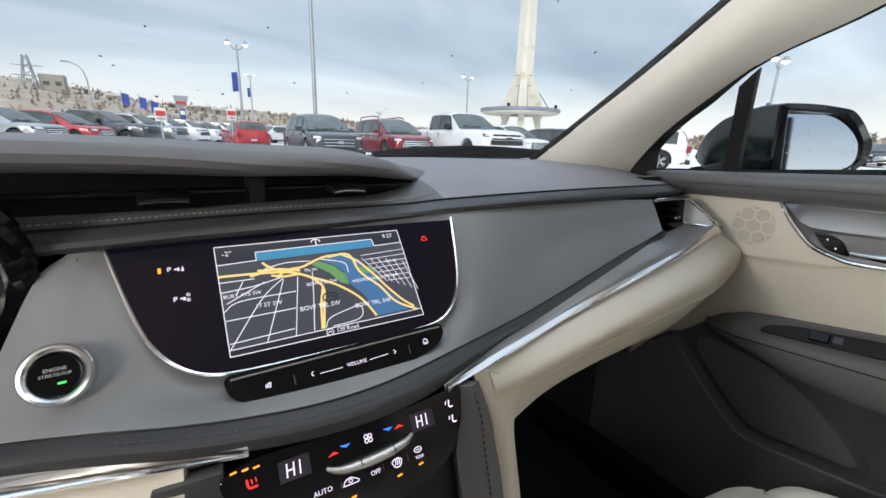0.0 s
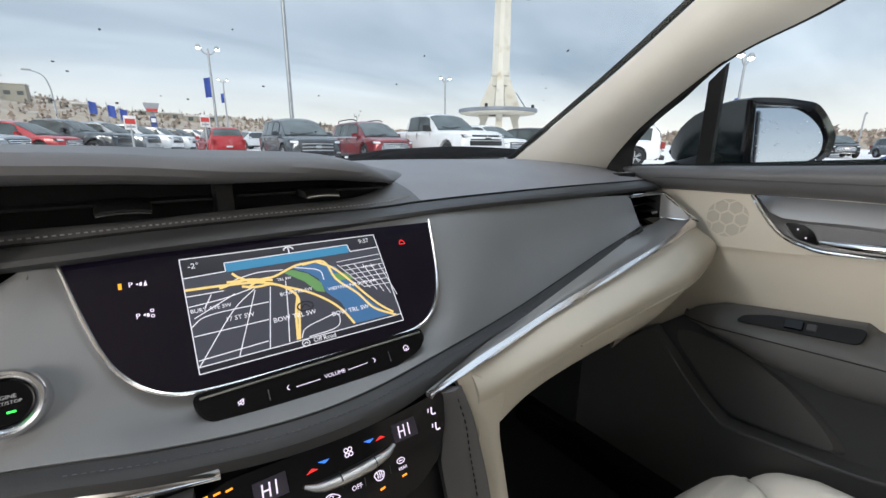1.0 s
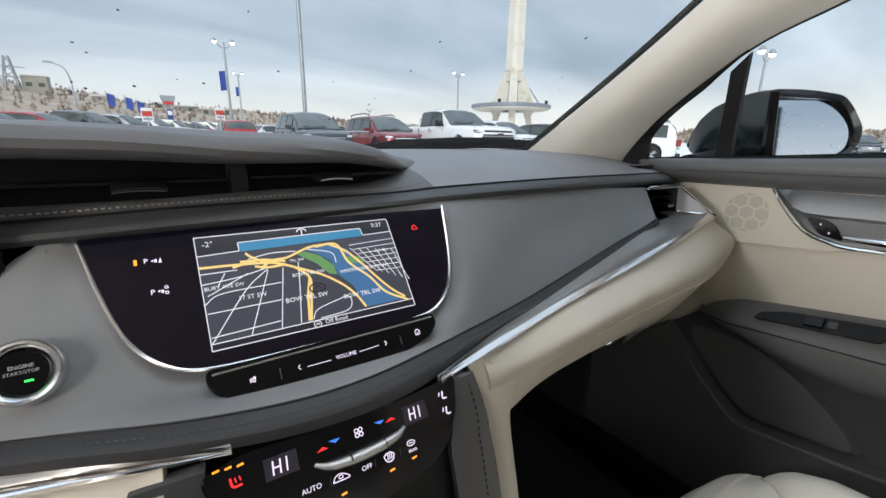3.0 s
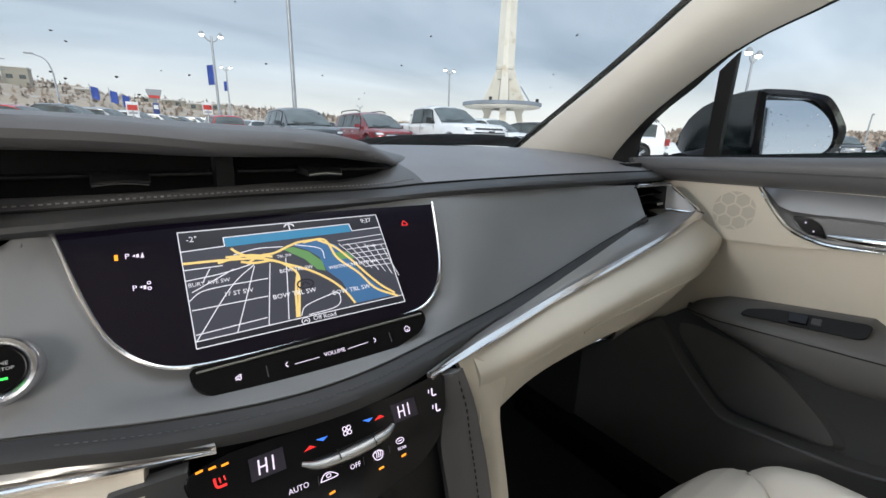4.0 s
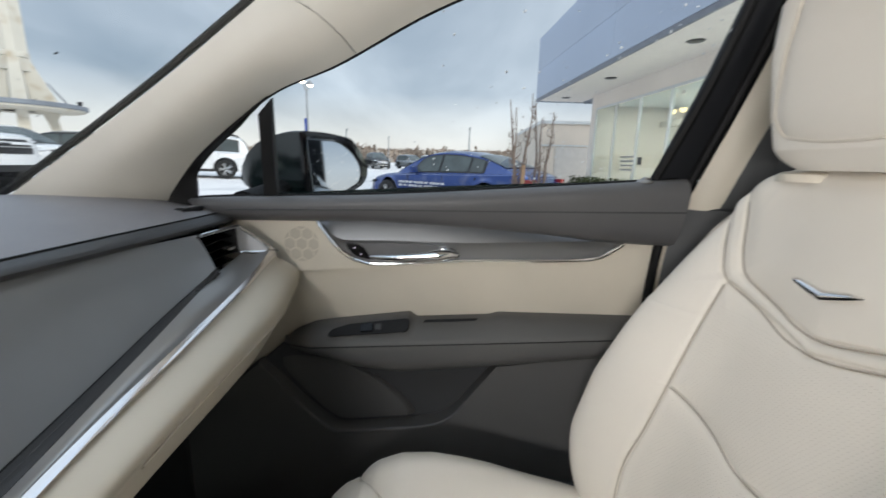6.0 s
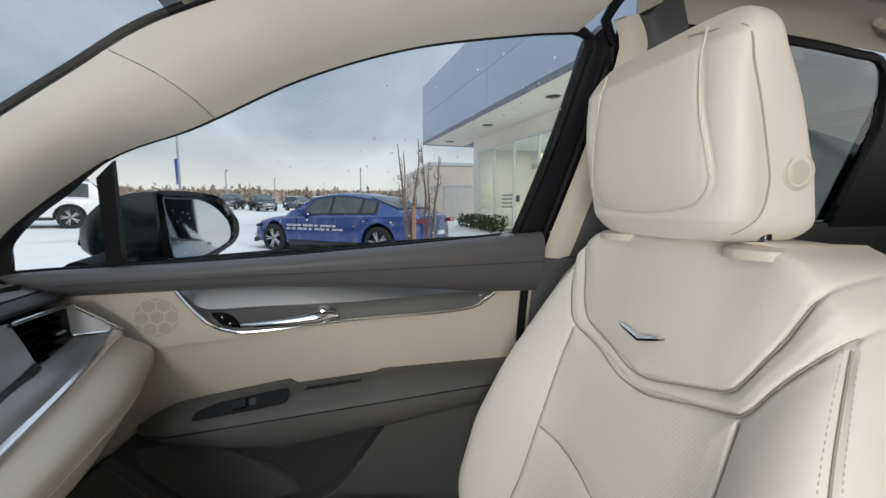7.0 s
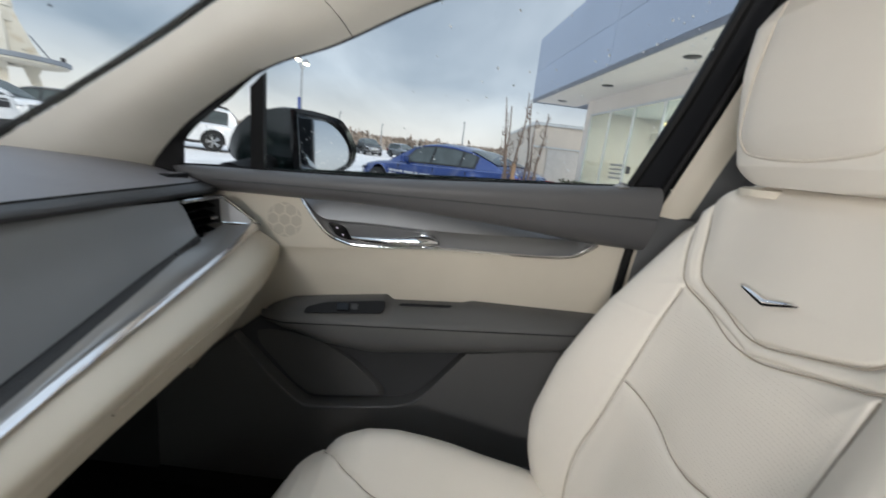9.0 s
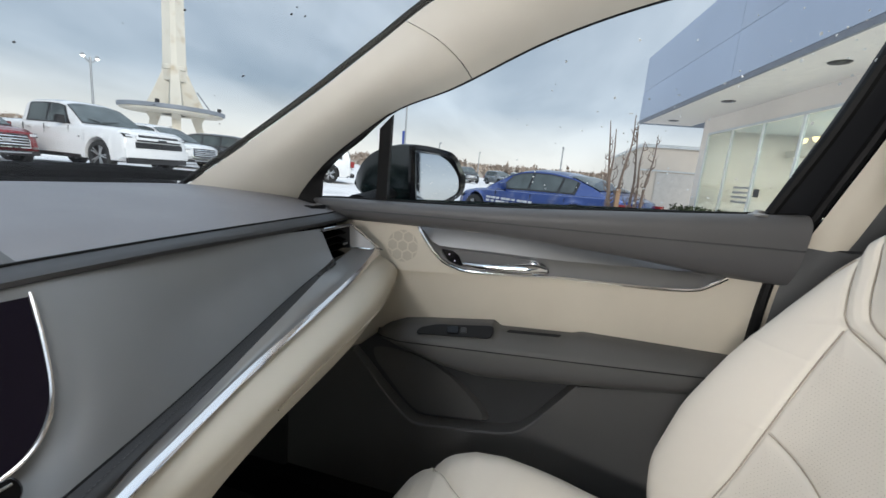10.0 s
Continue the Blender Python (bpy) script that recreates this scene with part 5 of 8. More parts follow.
fold_stitch = spline([tuple(np.array(q) + np.array([-0.0008, 0, 0.0045])) for q in fold], 180)
part("stitching", join(*[tube(fold_stitch[i : i + 2], 0.0005, 5) for i in range(10, 178, 2)]), M_THREAD, door)
part("sweep_seal", tube(spline(curve_shift(BELT_TOP, 0.004, 0, -0.001), 40), 0.0055, 6), M_RUBBER, door)
part("lock_knob", lathe([(0.0, 0.008), (0.006, 0.007), (0.008, 0.003), (0.014, 0.001), (0.015, -0.002)], 20, (0.727, -0.655, 1.1455)), M_SILVER, door, "small lock knob on the ledge")
# cream insert, with the speaker panel standing a little proud
part("insert", sheet([[(0.772, 0.20, 1.06), (0.766, -0.1, 1.06), (0.766, -0.74, 1.04)], [(0.774, 0.20, 0.97), (0.768, -0.1, 0.97), (0.766, -0.74, 0.97)], [(0.780, 0.20, 0.86), (0.776, -0.1, 0.86), (0.772, -0.74, 0.87)], [(0.780, 0.20, 0.62), (0.781, 0.06, 0.735), (0.782, -0.05, 0.80), (0.780, -0.74, 0.83)]], 40, 16, 0.012), M_BEIGE, door, "cream soft door insert")
DY, DZ = np.array([0, -1.0, 0]), np.array([0, 0, 1.0])


def door_plate(outline, x, depth, edge=0.002, radius=0.0):
    """A plate on the door, outline in (y, z), standing off towards the cabin."""
    pts = [(-y, z) for y, z in outline]
    pts = rounded(pts, radius, 6) if radius else np.array(pts, float)
    area = sum(pts[i - 1][0] * pts[i][1] - pts[i][0] * pts[i - 1][1] for i in range(len(pts)))
    if area < 0:
        pts = pts[::-1]
    return plate(pts, (x, 0, 0), DY, DZ, depth, edge)


part("speaker_panel", door_plate([(0.16, 0.948), (0.0, 0.950), (-0.10, 0.958), (-0.165, 0.964), (-0.20, 0.974), (-0.145, 0.980), (-0.104, 1.008), (-0.068, 1.056), (0.16, 1.056)], 0.772, 0.014, 0.005, 0.008), M_BEIGE, door, "cream panel round the speaker")
hexes = []
for i in range(-2, 3):
    for j in range(-2, 3):
        y, z = -0.0355 + 0.0232 * (i + 0.5 * (j % 2)), 1.0075 + 0.0201 * j
        ring6 = [(y + 0.0128 * math.cos(a), z + 0.0128 * math.sin(a)) for a in np.linspace(math.pi / 6, 2 * math.pi + math.pi / 6, 7)]
        if math.hypot(y + 0.0355, z - 1.0075) < 0.0415:
            fine6 = [np.array(ring6[k]) + (np.array(ring6[k + 1]) - np.array(ring6[k])) * s for k in range(6) for s in (0, 0.25, 0.5, 0.75)]
            clip6 = []
            for q in fine6:
                d = math.hypot(q[0] + 0.0355, q[1] - 1.0075)
                clip6.append((-0.0355 + (q[0] + 0.0355) * min(1, 0.0345 / max(1e-6, d)), 1.0075 + (q[1] - 1.0075) * min(1, 0.0345 / max(1e-6, d))))
            cy, cz = np.mean([q[0] for q in clip6]), np.mean([q[1] for q in clip6])
            hexes.append([(cy + 0.90 * (q[0] - cy), cz + 0.90 * (q[1] - cz)) for q in clip6])
M_GRILLECELL = material("speaker_mesh", (0.50, 0.455, 0.375), 0.8, grain=0.8, grain_scale=900)
for h in hexes:
    part("grille_cell", door_plate(h, 0.7582, 0.0005, 0.0002), M_GRILLECELL, door, "perforated cream speaker cell")
# silver panel with handle
TRIM_LOW = [(-0.070, 1.054), (-0.086, 1.030), (-0.104, 1.008), (-0.123, 0.991), (-0.150, 0.980), (-0.195, 0.975), (-0.355, 0.988), (-0.518, 0.994), (-0.592, 1.001), (-0.619, 1.014), (-0.641, 1.030)]
panel_rows = []
for y in np.concatenate([np.linspace(-0.0715, -0.20, 40), np.linspace(-0.205, -0.56, 40), np.linspace(-0.565, -0.640, 20)]):
    z_top = np.interp(-y, [0.07, 0.10, 0.15, 0.259, 0.43, 0.60, 0.641], [1.0560, 1.0600, 1.0620, 1.0630, 1.0540, 1.0400, 1.0320])
    z_crease = np.interp(-y, [0.07, 0.082, 0.100, 0.118, 0.15, 0.20, 0.29, 0.37, 0.50, 0.60, 0.641], [1.0550, 1.0470, 1.0270, 1.0200, 1.0195, 1.0215, 1.0215, 1.0225, 1.0295, 1.0335, 1.0308])
    z_low = np.interp(-y, [-q[0] for q in TRIM_LOW], [q[1] for q in TRIM_LOW])
    z_crease = max(z_crease, z_low + 0.0004)
    prof = [(0.770, z_top), (0.7600, z_top * 0.55 + z_crease * 0.45), (0.7530, z_top * 0.12 + z_crease * 0.88), (0.7512, z_crease), (0.7528, z_crease * 0.90 + z_low * 0.10), (0.7575, z_crease * 0.5 + z_low * 0.5), (0.7585, z_low), (0.768, z_low)]
    panel_rows.append([(x, y, z) for x, z in prof])
part("silver_panel", grid(panel_rows), M_DOORSILVER, door, "brushed silver door spear with a long crease")
part("chrome_edge", tube([(0.7525, y, z) for y, z in spline(TRIM_LOW, 70)], 0.0036, 8), M_CHROME, door, "chrome edging")
recess = part("handle_recess", door_plate([(-0.118, 1.012), (-0.135, 0.990), (-0.165, 0.982), (-0.30, 0.990), (-0.345, 0.993), (-0.330, 1.012), (-0.27, 1.0165), (-0.16, 1.0155)], 0.7545, 0.003, 0.001, 0.012), M_BOWL, door, "dark bowl behind the handle")
handle = part("door_handle", tube(spline([(0.746, -0.172, 0.9905), (0.741, -0.20, 0.991), (0.739, -0.24, 0.993), (0.739, -0.285, 0.997), (0.742, -0.318, 1.001), (0.748, -0.336, 0.999)], 40), [0.003, 0.0062, 0.0072, 0.0085, 0.0115, 0.006], 12, flat=1.0), M_CHROME, door, "chrome pull handle")
part("handle_end", lathe([(0.0, -0.012), (0.010, -0.010), (0.014, -0.004), (0.014, 0.004)], 20, (0.750, -0.312, 1.002), "x"), M_CHROME, handle)
lock = part("lock_switch", door_plate([(-0.122, 1.014), (-0.142, 0.990), (-0.172, 0.984), (-0.160, 1.006), (-0.145, 1.014)], 0.751, 0.005, 0.0015, 0.006), M_GLOSS, door, "black lock switches")
for y, z in ((-0.142, 1.006), (-0.154, 0.994)):
    part("lock_mark", door_plate([(y - 0.001, z - 0.0012), (y + 0.001, z - 0.0012), (y + 0.001, z + 0.0012), (y - 0.001, z + 0.0012)], 0.7465, 0.0008, 0.0002), M_LABEL, lock)

# armrest
arm_rows = []
ys = np.concatenate([np.linspace(0.012, -0.06, 9), np.linspace(-0.08, -0.245, 10), np.linspace(-0.252, -0.268, 4), np.linspace(-0.29, -0.395, 6), np.linspace(-0.402, -0.422, 4), np.linspace(-0.45, -0.76, 10)])
for y in ys:
    zt = np.interp(-y, [-0.012, 0.01, 0.052, 0.10, 0.246, 0.26, 0.405, 0.418, 0.76], [0.805, 0.826, 0.845, 0.854, 0.8755, 0.8655, 0.877, 0.8825, 0.888])
    zl = np.interp(-y, [-0.012, 0.039, 0.198, 0.458, 0.76], [0.802, 0.812, 0.824, 0.844, 0.868])
    zb = np.interp(-y, [-0.012, 0.01, 0.048, 0.132, 0.231, 0.417, 0.76], [0.800, 0.798, 0.792, 0.769, 0.760, 0.783, 0.828])
    grow = min(1.0, max(0.0, (0.014 - y) / 0.07)) ** 0.5
    xf = 0.775 - 0.062 * grow
    prof = [(0.785, zt - 0.002), (0.766, zt), (0.775 - 0.035 * grow, zt - 0.004), (xf + 0.006, zl + 0.010), (xf, zl), (xf + 0.001, (zl + zb) / 2), (xf + 0.010, zb + 0.010), (xf + 0.028, zb), (0.79, zb - 0.004)]
    arm_rows.append([(x, y, z) for x, z in spline(prof, 26)])
armrest = part("armrest", grid(arm_rows, caps=True), M_DOORSOFT, door, "charcoal padded armrest")
lip = [(0.775 - 0.062 * min(1.0, max(0.0, (0.014 - y) / 0.07)) ** 0.5 - 0.001, y, np.interp(-y, [-0.012, 0.039, 0.198, 0.458, 0.76], [0.802, 0.812, 0.824, 0.844, 0.868])) for y in np.linspace(0.005, -0.74, 70)]
part("armrest_seam", tube(lip, 0.0011, 6), M_DARK, armrest)


def arm_plate(outline, lift, depth, radius):
    """A plate lying on the armrest's sloping top; outline in (run towards the rear, up the slope)."""
    ex = np.array([0, -0.985, 0.155])
    ey = np.array([0.70, 0.11, 0.705])
    ey -= ex * (ex @ ey)
    return plate(rounded(outline, radius, 5), np.array([0.7235, -0.165, 0.8485]) + np.cross(ex, ey) / np.linalg.norm(np.cross(ex, ey)) * lift, ex, ey, depth, 0.0008)


switch = part("switch_panel", arm_plate([(-0.074, -0.005), (0.084, -0.012), (0.090, 0.015), (-0.030, 0.016), (-0.066, 0.008)], 0.003, 0.0030, 0.010), M_DARK, armrest, "dark window switch panel")
part("window_switch", arm_plate([(-0.006, -0.004), (0.018, -0.005), (0.018, 0.011), (-0.006, 0.011)], 0.006, 0.005, 0.002), M_GLOSS, switch)
part("window_switch", arm_plate([(0.022, -0.002), (0.034, -0.003), (0.034, 0.009), (0.022, 0.009)], 0.006, 0.003, 0.002), M_SOFT, switch)
part("pull_cup", arm_plate([(0.113, 0.004), (0.212, -0.003), (0.218, 0.001), (0.118, 0.009)], 0.0025, 0.002, 0.002), M_DARK, armrest, "dark slot of the pull cup")

# lower door with its map pocket
pocket_curve = [(0.062, 0.757), (0.030, 0.723), (-0.020, 0.668), (-0.077, 0.619), (-0.109, 0.611), (-0.200, 0.622), (-0.290, 0.636), (-0.336, 0.660), (-0.380, 0.716), (-0.425, 0.778)]
low_outline = [tuple(q) for q in spline(pocket_curve, 50)] + [(-0.60, 0.808), (-0.745, 0.820), (-0.745, 0.33), (0.24, 0.33), (0.24, 0.603), (0.075, 0.751)]
part("lower_panel", door_plate(low_outline, 0.790, 0.045, 0.010), M_DOORSOFT, door, "charcoal lower door panel")
part("pocket_back", sheet([[(0.770, -0.005, 0.815), (0.772, -0.2, 0.80), (0.775, -0.45, 0.82)], [(0.776, 0.105, 0.705), (0.788, -0.2, 0.70), (0.788, -0.45, 0.72)], [(0.785, 0.14, 0.55), (0.788, -0.2, 0.56), (0.788, -0.45, 0.60)]], 16, 10, 0.01), M_SOFT, door)
part("pocket_wall", door_plate([(0.035, 0.770), (-0.02, 0.772), (-0.10, 0.762), (-0.17, 0.728), (-0.235, 0.675), (-0.265, 0.636), (-0.10, 0.615), (-0.06, 0.64), (0.03, 0.735)], 0.788, 0.014, 0.013, 0.03), M_DOORSOFT, door)
part("pocket_rim", tube([(0.7482, y, z) for y, z in spline(pocket_curve, 70)], [0.002, 0.0042, 0.0045, 0.0045, 0.0040, 0.002], 10), M_BELT, door, "rounded rim of the map pocket")

# sill and seat base line
sill = part("sill", box((0.70, -0.80, 0.34), (0.80, 0.40, 0.42), 0.01), M_DARK)
tagged(sill, "black plastic door sill", "sill", kind="structure")

# outer skin of this side, as the mirror shows it
skin_rows = [[(0.775, 0.20, 1.085), (0.770, -0.7, 1.14), (0.765, -1.9, 1.16)], [(0.885, 0.25, 1.00), (0.890, -0.7, 1.03), (0.880, -1.9, 1.03)], [(0.925, 0.25, 0.75), (0.935, -0.7, 0.75), (0.930, -1.9, 0.76)], [(0.90, 0.25, 0.40), (0.90, -0.7, 0.40), (0.90, -1.9, 0.40)]]
skin = part("car_side", sheet(skin_rows, 30, 20, 0.006), M_CARDARK)
tagged(skin, "dark painted outer side of the car", "car side", kind="structure")
side_trim = tagged(new("side_window_trim"), "bright strip and black posts along the outer windows", "window trim", kind="structure")
part("belt_strip", tube(spline([(0.806, 0.10, 1.062), (0.803, -0.7, 1.108), (0.797, -1.88, 1.125)], 30), 0.009, 8), M_CHROME, side_trim)
part("door_post", sheet([[(0.752, -0.735, 1.15), (0.700, -0.775, 1.33), (0.645, -0.815, 1.50)], [(0.750, -0.815, 1.15), (0.698, -0.850, 1.33), (0.643, -0.885, 1.50)]], 10, 4, 0.006), M_GLOSS, side_trim)
part("quarter_window", sheet([[(0.655, -1.44, 1.47), (0.630, -1.70, 1.46), (0.600, -1.94, 1.44)], [(0.762, -1.44, 1.17), (0.760, -1.70, 1.17), (0.755, -1.94, 1.17)]], 8, 4, 0.004), M_OUTGLASS, side_trim, "dark rear quarter glass")
roof_skin = part("roof", sheet([[(-0.66, -0.12, 1.47), (0, -0.14, 1.50), (0.66, -0.12, 1.47)], [(-0.64, -0.7, 1.59), (0, -0.7, 1.635), (0.64, -0.7, 1.59)], [(-0.62, -1.9, 1.55), (0, -1.9, 1.605), (0.62, -1.9, 1.55)]], 20, 20, -0.01), M_CARDARK)
tagged(roof_skin, "dark painted car roof over the cabin", "roof", kind="structure")

# door mirror
mirror = thing("door_mirror", "dark painted door mirror with wet glass", "mirror")
mi, mo = np.array([0.893, -0.002]), np.array([1.062, -0.097])
mdir = (mo - mi) / np.linalg.norm(mo - mi)
mup = np.array([0, 0, 1.0])
mex = np.array([mdir[0], mdir[1], 0])
mnor = np.cross(mex, mup)
morigin = np.array([mi[0], mi[1], 0])
put_m = lambda q, back: morigin + mex * q[0] + mup * q[1] - mnor * back  # noqa: E731
glass2d = rounded([(0.018, 1.086), (0.070, 1.083), (0.104, 1.092), (0.157, 1.117), (0.159, 1.153), (0.133, 1.190), (0.103, 1.2105), (0.002, 1.214)], [0.01, 0.02, 0.02, 0.02, 0.02, 0.02, 0.02, 0.008], 6)
mid2 = glass2d.mean(0)
# the glass is turned in its frame so that it looks back along the car's flank
gnor = np.array([-0.626, -0.778, 0.062])
gnor /= np.linalg.norm(gnor)
gex = np.cross(mup, gnor)
gex /= np.linalg.norm(gex)
gup = np.cross(gnor, gex)
centre_m = put_m(mid2, 0.010)
part("mirror_glass", plate((glass2d - mid2) * 1.03, centre_m, gex, gup, 0.002, 0.0008), M_MIRROR, mirror, "wet mirror glass")
rim2d = rounded([(-0.004, 1.078), (0.075, 1.070), (0.108, 1.079), (0.172, 1.106), (0.190, 1.125), (0.1925, 1.158), (0.160, 1.198), (0.135, 1.219), (0.060, 1.2275), (-0.012, 1.2265)], [0.008, 0.03, 0.02, 0.02, 0.02, 0.02, 0.02, 0.025, 0.04, 0.010], 5)
ring_at = lambda outline, n: np.array(spline(np.vstack([outline, outline[:1]]), n + 1))[:-1]  # noqa: E731
inner_ring, outer_ring = ring_at(glass2d, 64), ring_at(rim2d, 64)
k0 = int(np.argmin(np.linalg.norm(outer_ring - inner_ring[0], axis=1)))
outer_ring = np.roll(outer_ring, -k0, 0)
part("bezel", grid([[put_m(q, 0.020) for q in inner_ring], [put_m(q, 0.002) for q in inner_ring], [put_m(q * 0.65 + r * 0.35, -0.003) for q, r in zip(inner_ring, outer_ring)], [put_m(r, 0.002) for r in outer_ring], [put_m(r, 0.012) for r in outer_ring]], close_u=True), M_GLOSS, mirror, "glossy black bezel")
shell = []
for back, kx, kz, dx in ((0.010, 1.0, 1.0, 0.0), (0.03, 1.01, 1.01, -0.004), (0.05, 0.99, 0.99, -0.011), (0.07, 0.95, 0.95, -0.022), (0.09, 0.91, 0.89, -0.034), (0.11, 0.85, 0.80, -0.047), (0.125, 0.76, 0.69, -0.058), (0.14, 0.66, 0.56, -0.070), (0.155, 0.52, 0.41, -0.080), (0.165, 0.40, 0.29, -0.090), (0.178, 0.18, 0.12, -0.104), (0.181, 0.01, 0.01, -0.120)):
    anchor = np.array([0.075, 1.140])
    shell.append([put_m(anchor + (q - anchor) * np.array([kx, kz]) + np.array([dx, -0.02 * (back / 0.178) ** 2]), back) for q in outer_ring])
part("housing", grid(shell, close_u=True), M_CARDARK, mirror, "dark glossy housing")
part("foot", tube([(0.79, 0.09, 1.085), (0.85, 0.080, 1.095), (0.93, 0.065, 1.108)], [0.030, 0.026, 0.030], 12, flat=0.6), M_RUBBER, mirror)
wet = []
rng = random.Random(5)
for _ in range(40):
    q = mid2 + np.array([rng.uniform(-0.065, 0.065), rng.uniform(-0.055, 0.045)])
    r = rng.uniform(0.0006, 0.0016)
    c = centre_m + gnor * 0.0024 + gex * (q[0] - mid2[0]) + gup * (q[1] - mid2[1])
    wet.append(grid([[c + r * k * (math.cos(a) * gex + math.sin(a) * gup) + gnor * h for a in np.linspace(0, 2 * math.pi, 6, endpoint=False)] for k, h in ((1.0, 0), (0.6, 0.0005))], close_u=True, caps=True))
tagged(part("water_drops", join(*wet), M_DROP, mirror), kind="stuff")


# ---- passenger seat ----
seat = thing("passenger_seat", "cream leather passenger seat with chevron stitching", "seat")
SX = 0.386


def line_distance(px, pz, line):
    """Distance of grid points to a polyline in the seat's plane."""
    best = np.full(px.shape, 9.0)
    for (x0, z0), (x1, z1) in zip(line[:-1], line[1:]):
        dx, dz = x1 - x0, z1 - z0
        k = np.clip(((px - x0) * dx + (pz - z0) * dz) / (dx * dx + dz * dz), 0, 1)
        best = np.minimum(best, np.hypot(px - x0 - k * dx, pz - z0 - k * dz))
    return best


def both(line):
    return [line, [(-x, z) for x, z in line]]


YOKE = [(-0.172, 1.158), (-0.160, 1.134), (-0.148, 1.103), (-0.130, 1.066), (-0.118, 1.046), (-0.106, 1.0385), (-0.062, 1.025), (0.0, 1.0105), (0.062, 1.025), (0.106, 1.0385), (0.118, 1.046), (0.130, 1.066), (0.148, 1.103), (0.160, 1.134), (0.172, 1.158)]
WELT = [(-0.200, 1.140), (-0.185, 1.112), (-0.172, 1.092), (-0.156, 1.066), (-0.142, 1.040), (-0.132, 1.030), (-0.085, 1.015), (0.0, 0.9945), (0.085, 1.015), (0.132, 1.030), (0.142, 1.040), (0.156, 1.066), (0.172, 1.092), (0.185, 1.112), (0.200, 1.140)]
SIDE = [(0.134, 1.032), (0.137, 0.957), (0.138, 0.874), (0.138, 0.804), (0.140, 0.745), (0.130, 0.66), (0.120, 0.60)]
CHEVRON = [(-0.139, 0.878), (-0.105, 0.868), (-0.06, 0.858), (0.0, 0.847), (0.06, 0.858), (0.105, 0.868), (0.139, 0.878)]
BOLSTER = [(0.186, 1.112), (0.196, 1.085), (0.207, 1.050), (0.222, 1.0), (0.234, 0.94), (0.240, 0.86), (0.240, 0.76), (0.225, 0.66)]
back_seams = [YOKE, WELT] + both(SIDE) + [CHEVRON] + both(BOLSTER)
nu = 300
zz = np.concatenate([np.linspace(0.585, 0.98, 220, endpoint=False), np.linspace(0.98, 1.172, 200)])
half = np.interp(zz, [0.585, 0.66, 0.76, 0.86, 0.95, 1.03, 1.09, 1.13, 1.155, 1.166, 1.172], [0.200, 0.238, 0.260, 0.268, 0.264, 0.250, 0.228, 0.202, 0.176, 0.155, 0.125])
half = np.convolve(np.pad(half, 6, mode="edge"), np.ones(13) / 13, "valid")
face_y = np.interp(zz, [0.585, 0.70, 0.87, 1.03, 1.10, 1.15, 1.166, 1.172], [-0.585, -0.615, -0.662, -0.700, -0.715, -0.727, -0.735, -0.745])
bol = np.interp(zz, [0.585, 0.63, 0.70, 0.76, 0.86, 0.95, 1.03, 1.10], [0.010, 0.040, 0.078, 0.096, 0.092, 0.068, 0.038, 0.012])
bol = np.convolve(np.pad(bol, 12, mode="edge"), np.ones(25) / 25, "valid")
face_y = np.convolve(np.pad(face_y, 4, mode="edge"), np.ones(9) / 9, "valid")
deep = np.interp(zz, [0.585, 0.80, 1.0, 1.12, 1.172], [0.12, 0.125, 0.105, 0.080, 0.030])
us = np.linspace(-1, 1, nu)
front = np.zeros((len(zz), len(us), 3))
for i in range(len(zz)):
    # rounded plan: middle hollow, bolsters forward, sides wrapping back
    a = np.abs(us)
    rise = bol[i] * np.exp(-(((a - 0.80) / 0.27) ** 2)) * (a < 0.80) + bol[i] * np.exp(-(((a - 0.80) / 0.13) ** 2)) * (a >= 0.80)
    wrap = np.where(a > 0.86, (bol[i] + 0.05) * 1.0 * ((a - 0.86) / 0.14) ** 2, 0)
    front[i, :, 0] = us * half[i]
    front[i, :, 1] = face_y[i] + rise - wrap + 0.006 * np.cos(us * 2.2) * np.clip((0.7 - a) / 0.1, 0, 1)
    front[i, :, 2] = zz[i]
px, pz = front[:, :, 0], front[:, :, 2]


def seam_relief(px, pz, lines, width=0.018, rise=0.0046, cut=0.0048, slit=0.0027):
    """Padded panels between sewn seams: a soft swell away from each line and a narrow groove on it."""
    near = np.full(px.shape, 9.0)
    for line in lines:
        near = np.minimum(near, line_distance(px, pz, line))
    return rise * (1 - np.exp(-((near / width) ** 2))) - cut * np.exp(-((near / slit) ** 2))


front[:, :, 1] += seam_relief(px, pz, back_seams[:5]) + seam_relief(px, pz, back_seams[5:], 0.012, 0.002, 0.0028, 0.0028)
front[:, :, 0] += SX
rear = front[:, ::-10].copy()
rear[:, :, 1] = (face_y - deep)[:, None] - 0.02 * (1 - np.abs(us)[None, ::-10] ** 4)
rear[:, :, 0] = SX + (rear[:, :, 0] - SX) * 0.96
part("backrest", grid(np.concatenate([front, rear], 1), close_u=True, caps=True), M_SEAT, seat, "cream leather backrest with a stitched chevron yoke")


def seat_front(x, z):
    """The front surface of the backrest at an offset from its middle and a height."""
    i = int(np.clip(np.searchsorted(zz, z) - 1, 0, len(zz) - 2))
    k = float(np.clip((z - zz[i]) / (zz[i + 1] - zz[i]), 0, 1))
    y0, y1 = (float(np.interp(SX + x, front[q, :, 0], front[q, :, 1])) for q in (i, i + 1))
    return np.array([SX + x, y0 + (y1 - y0) * k, z])


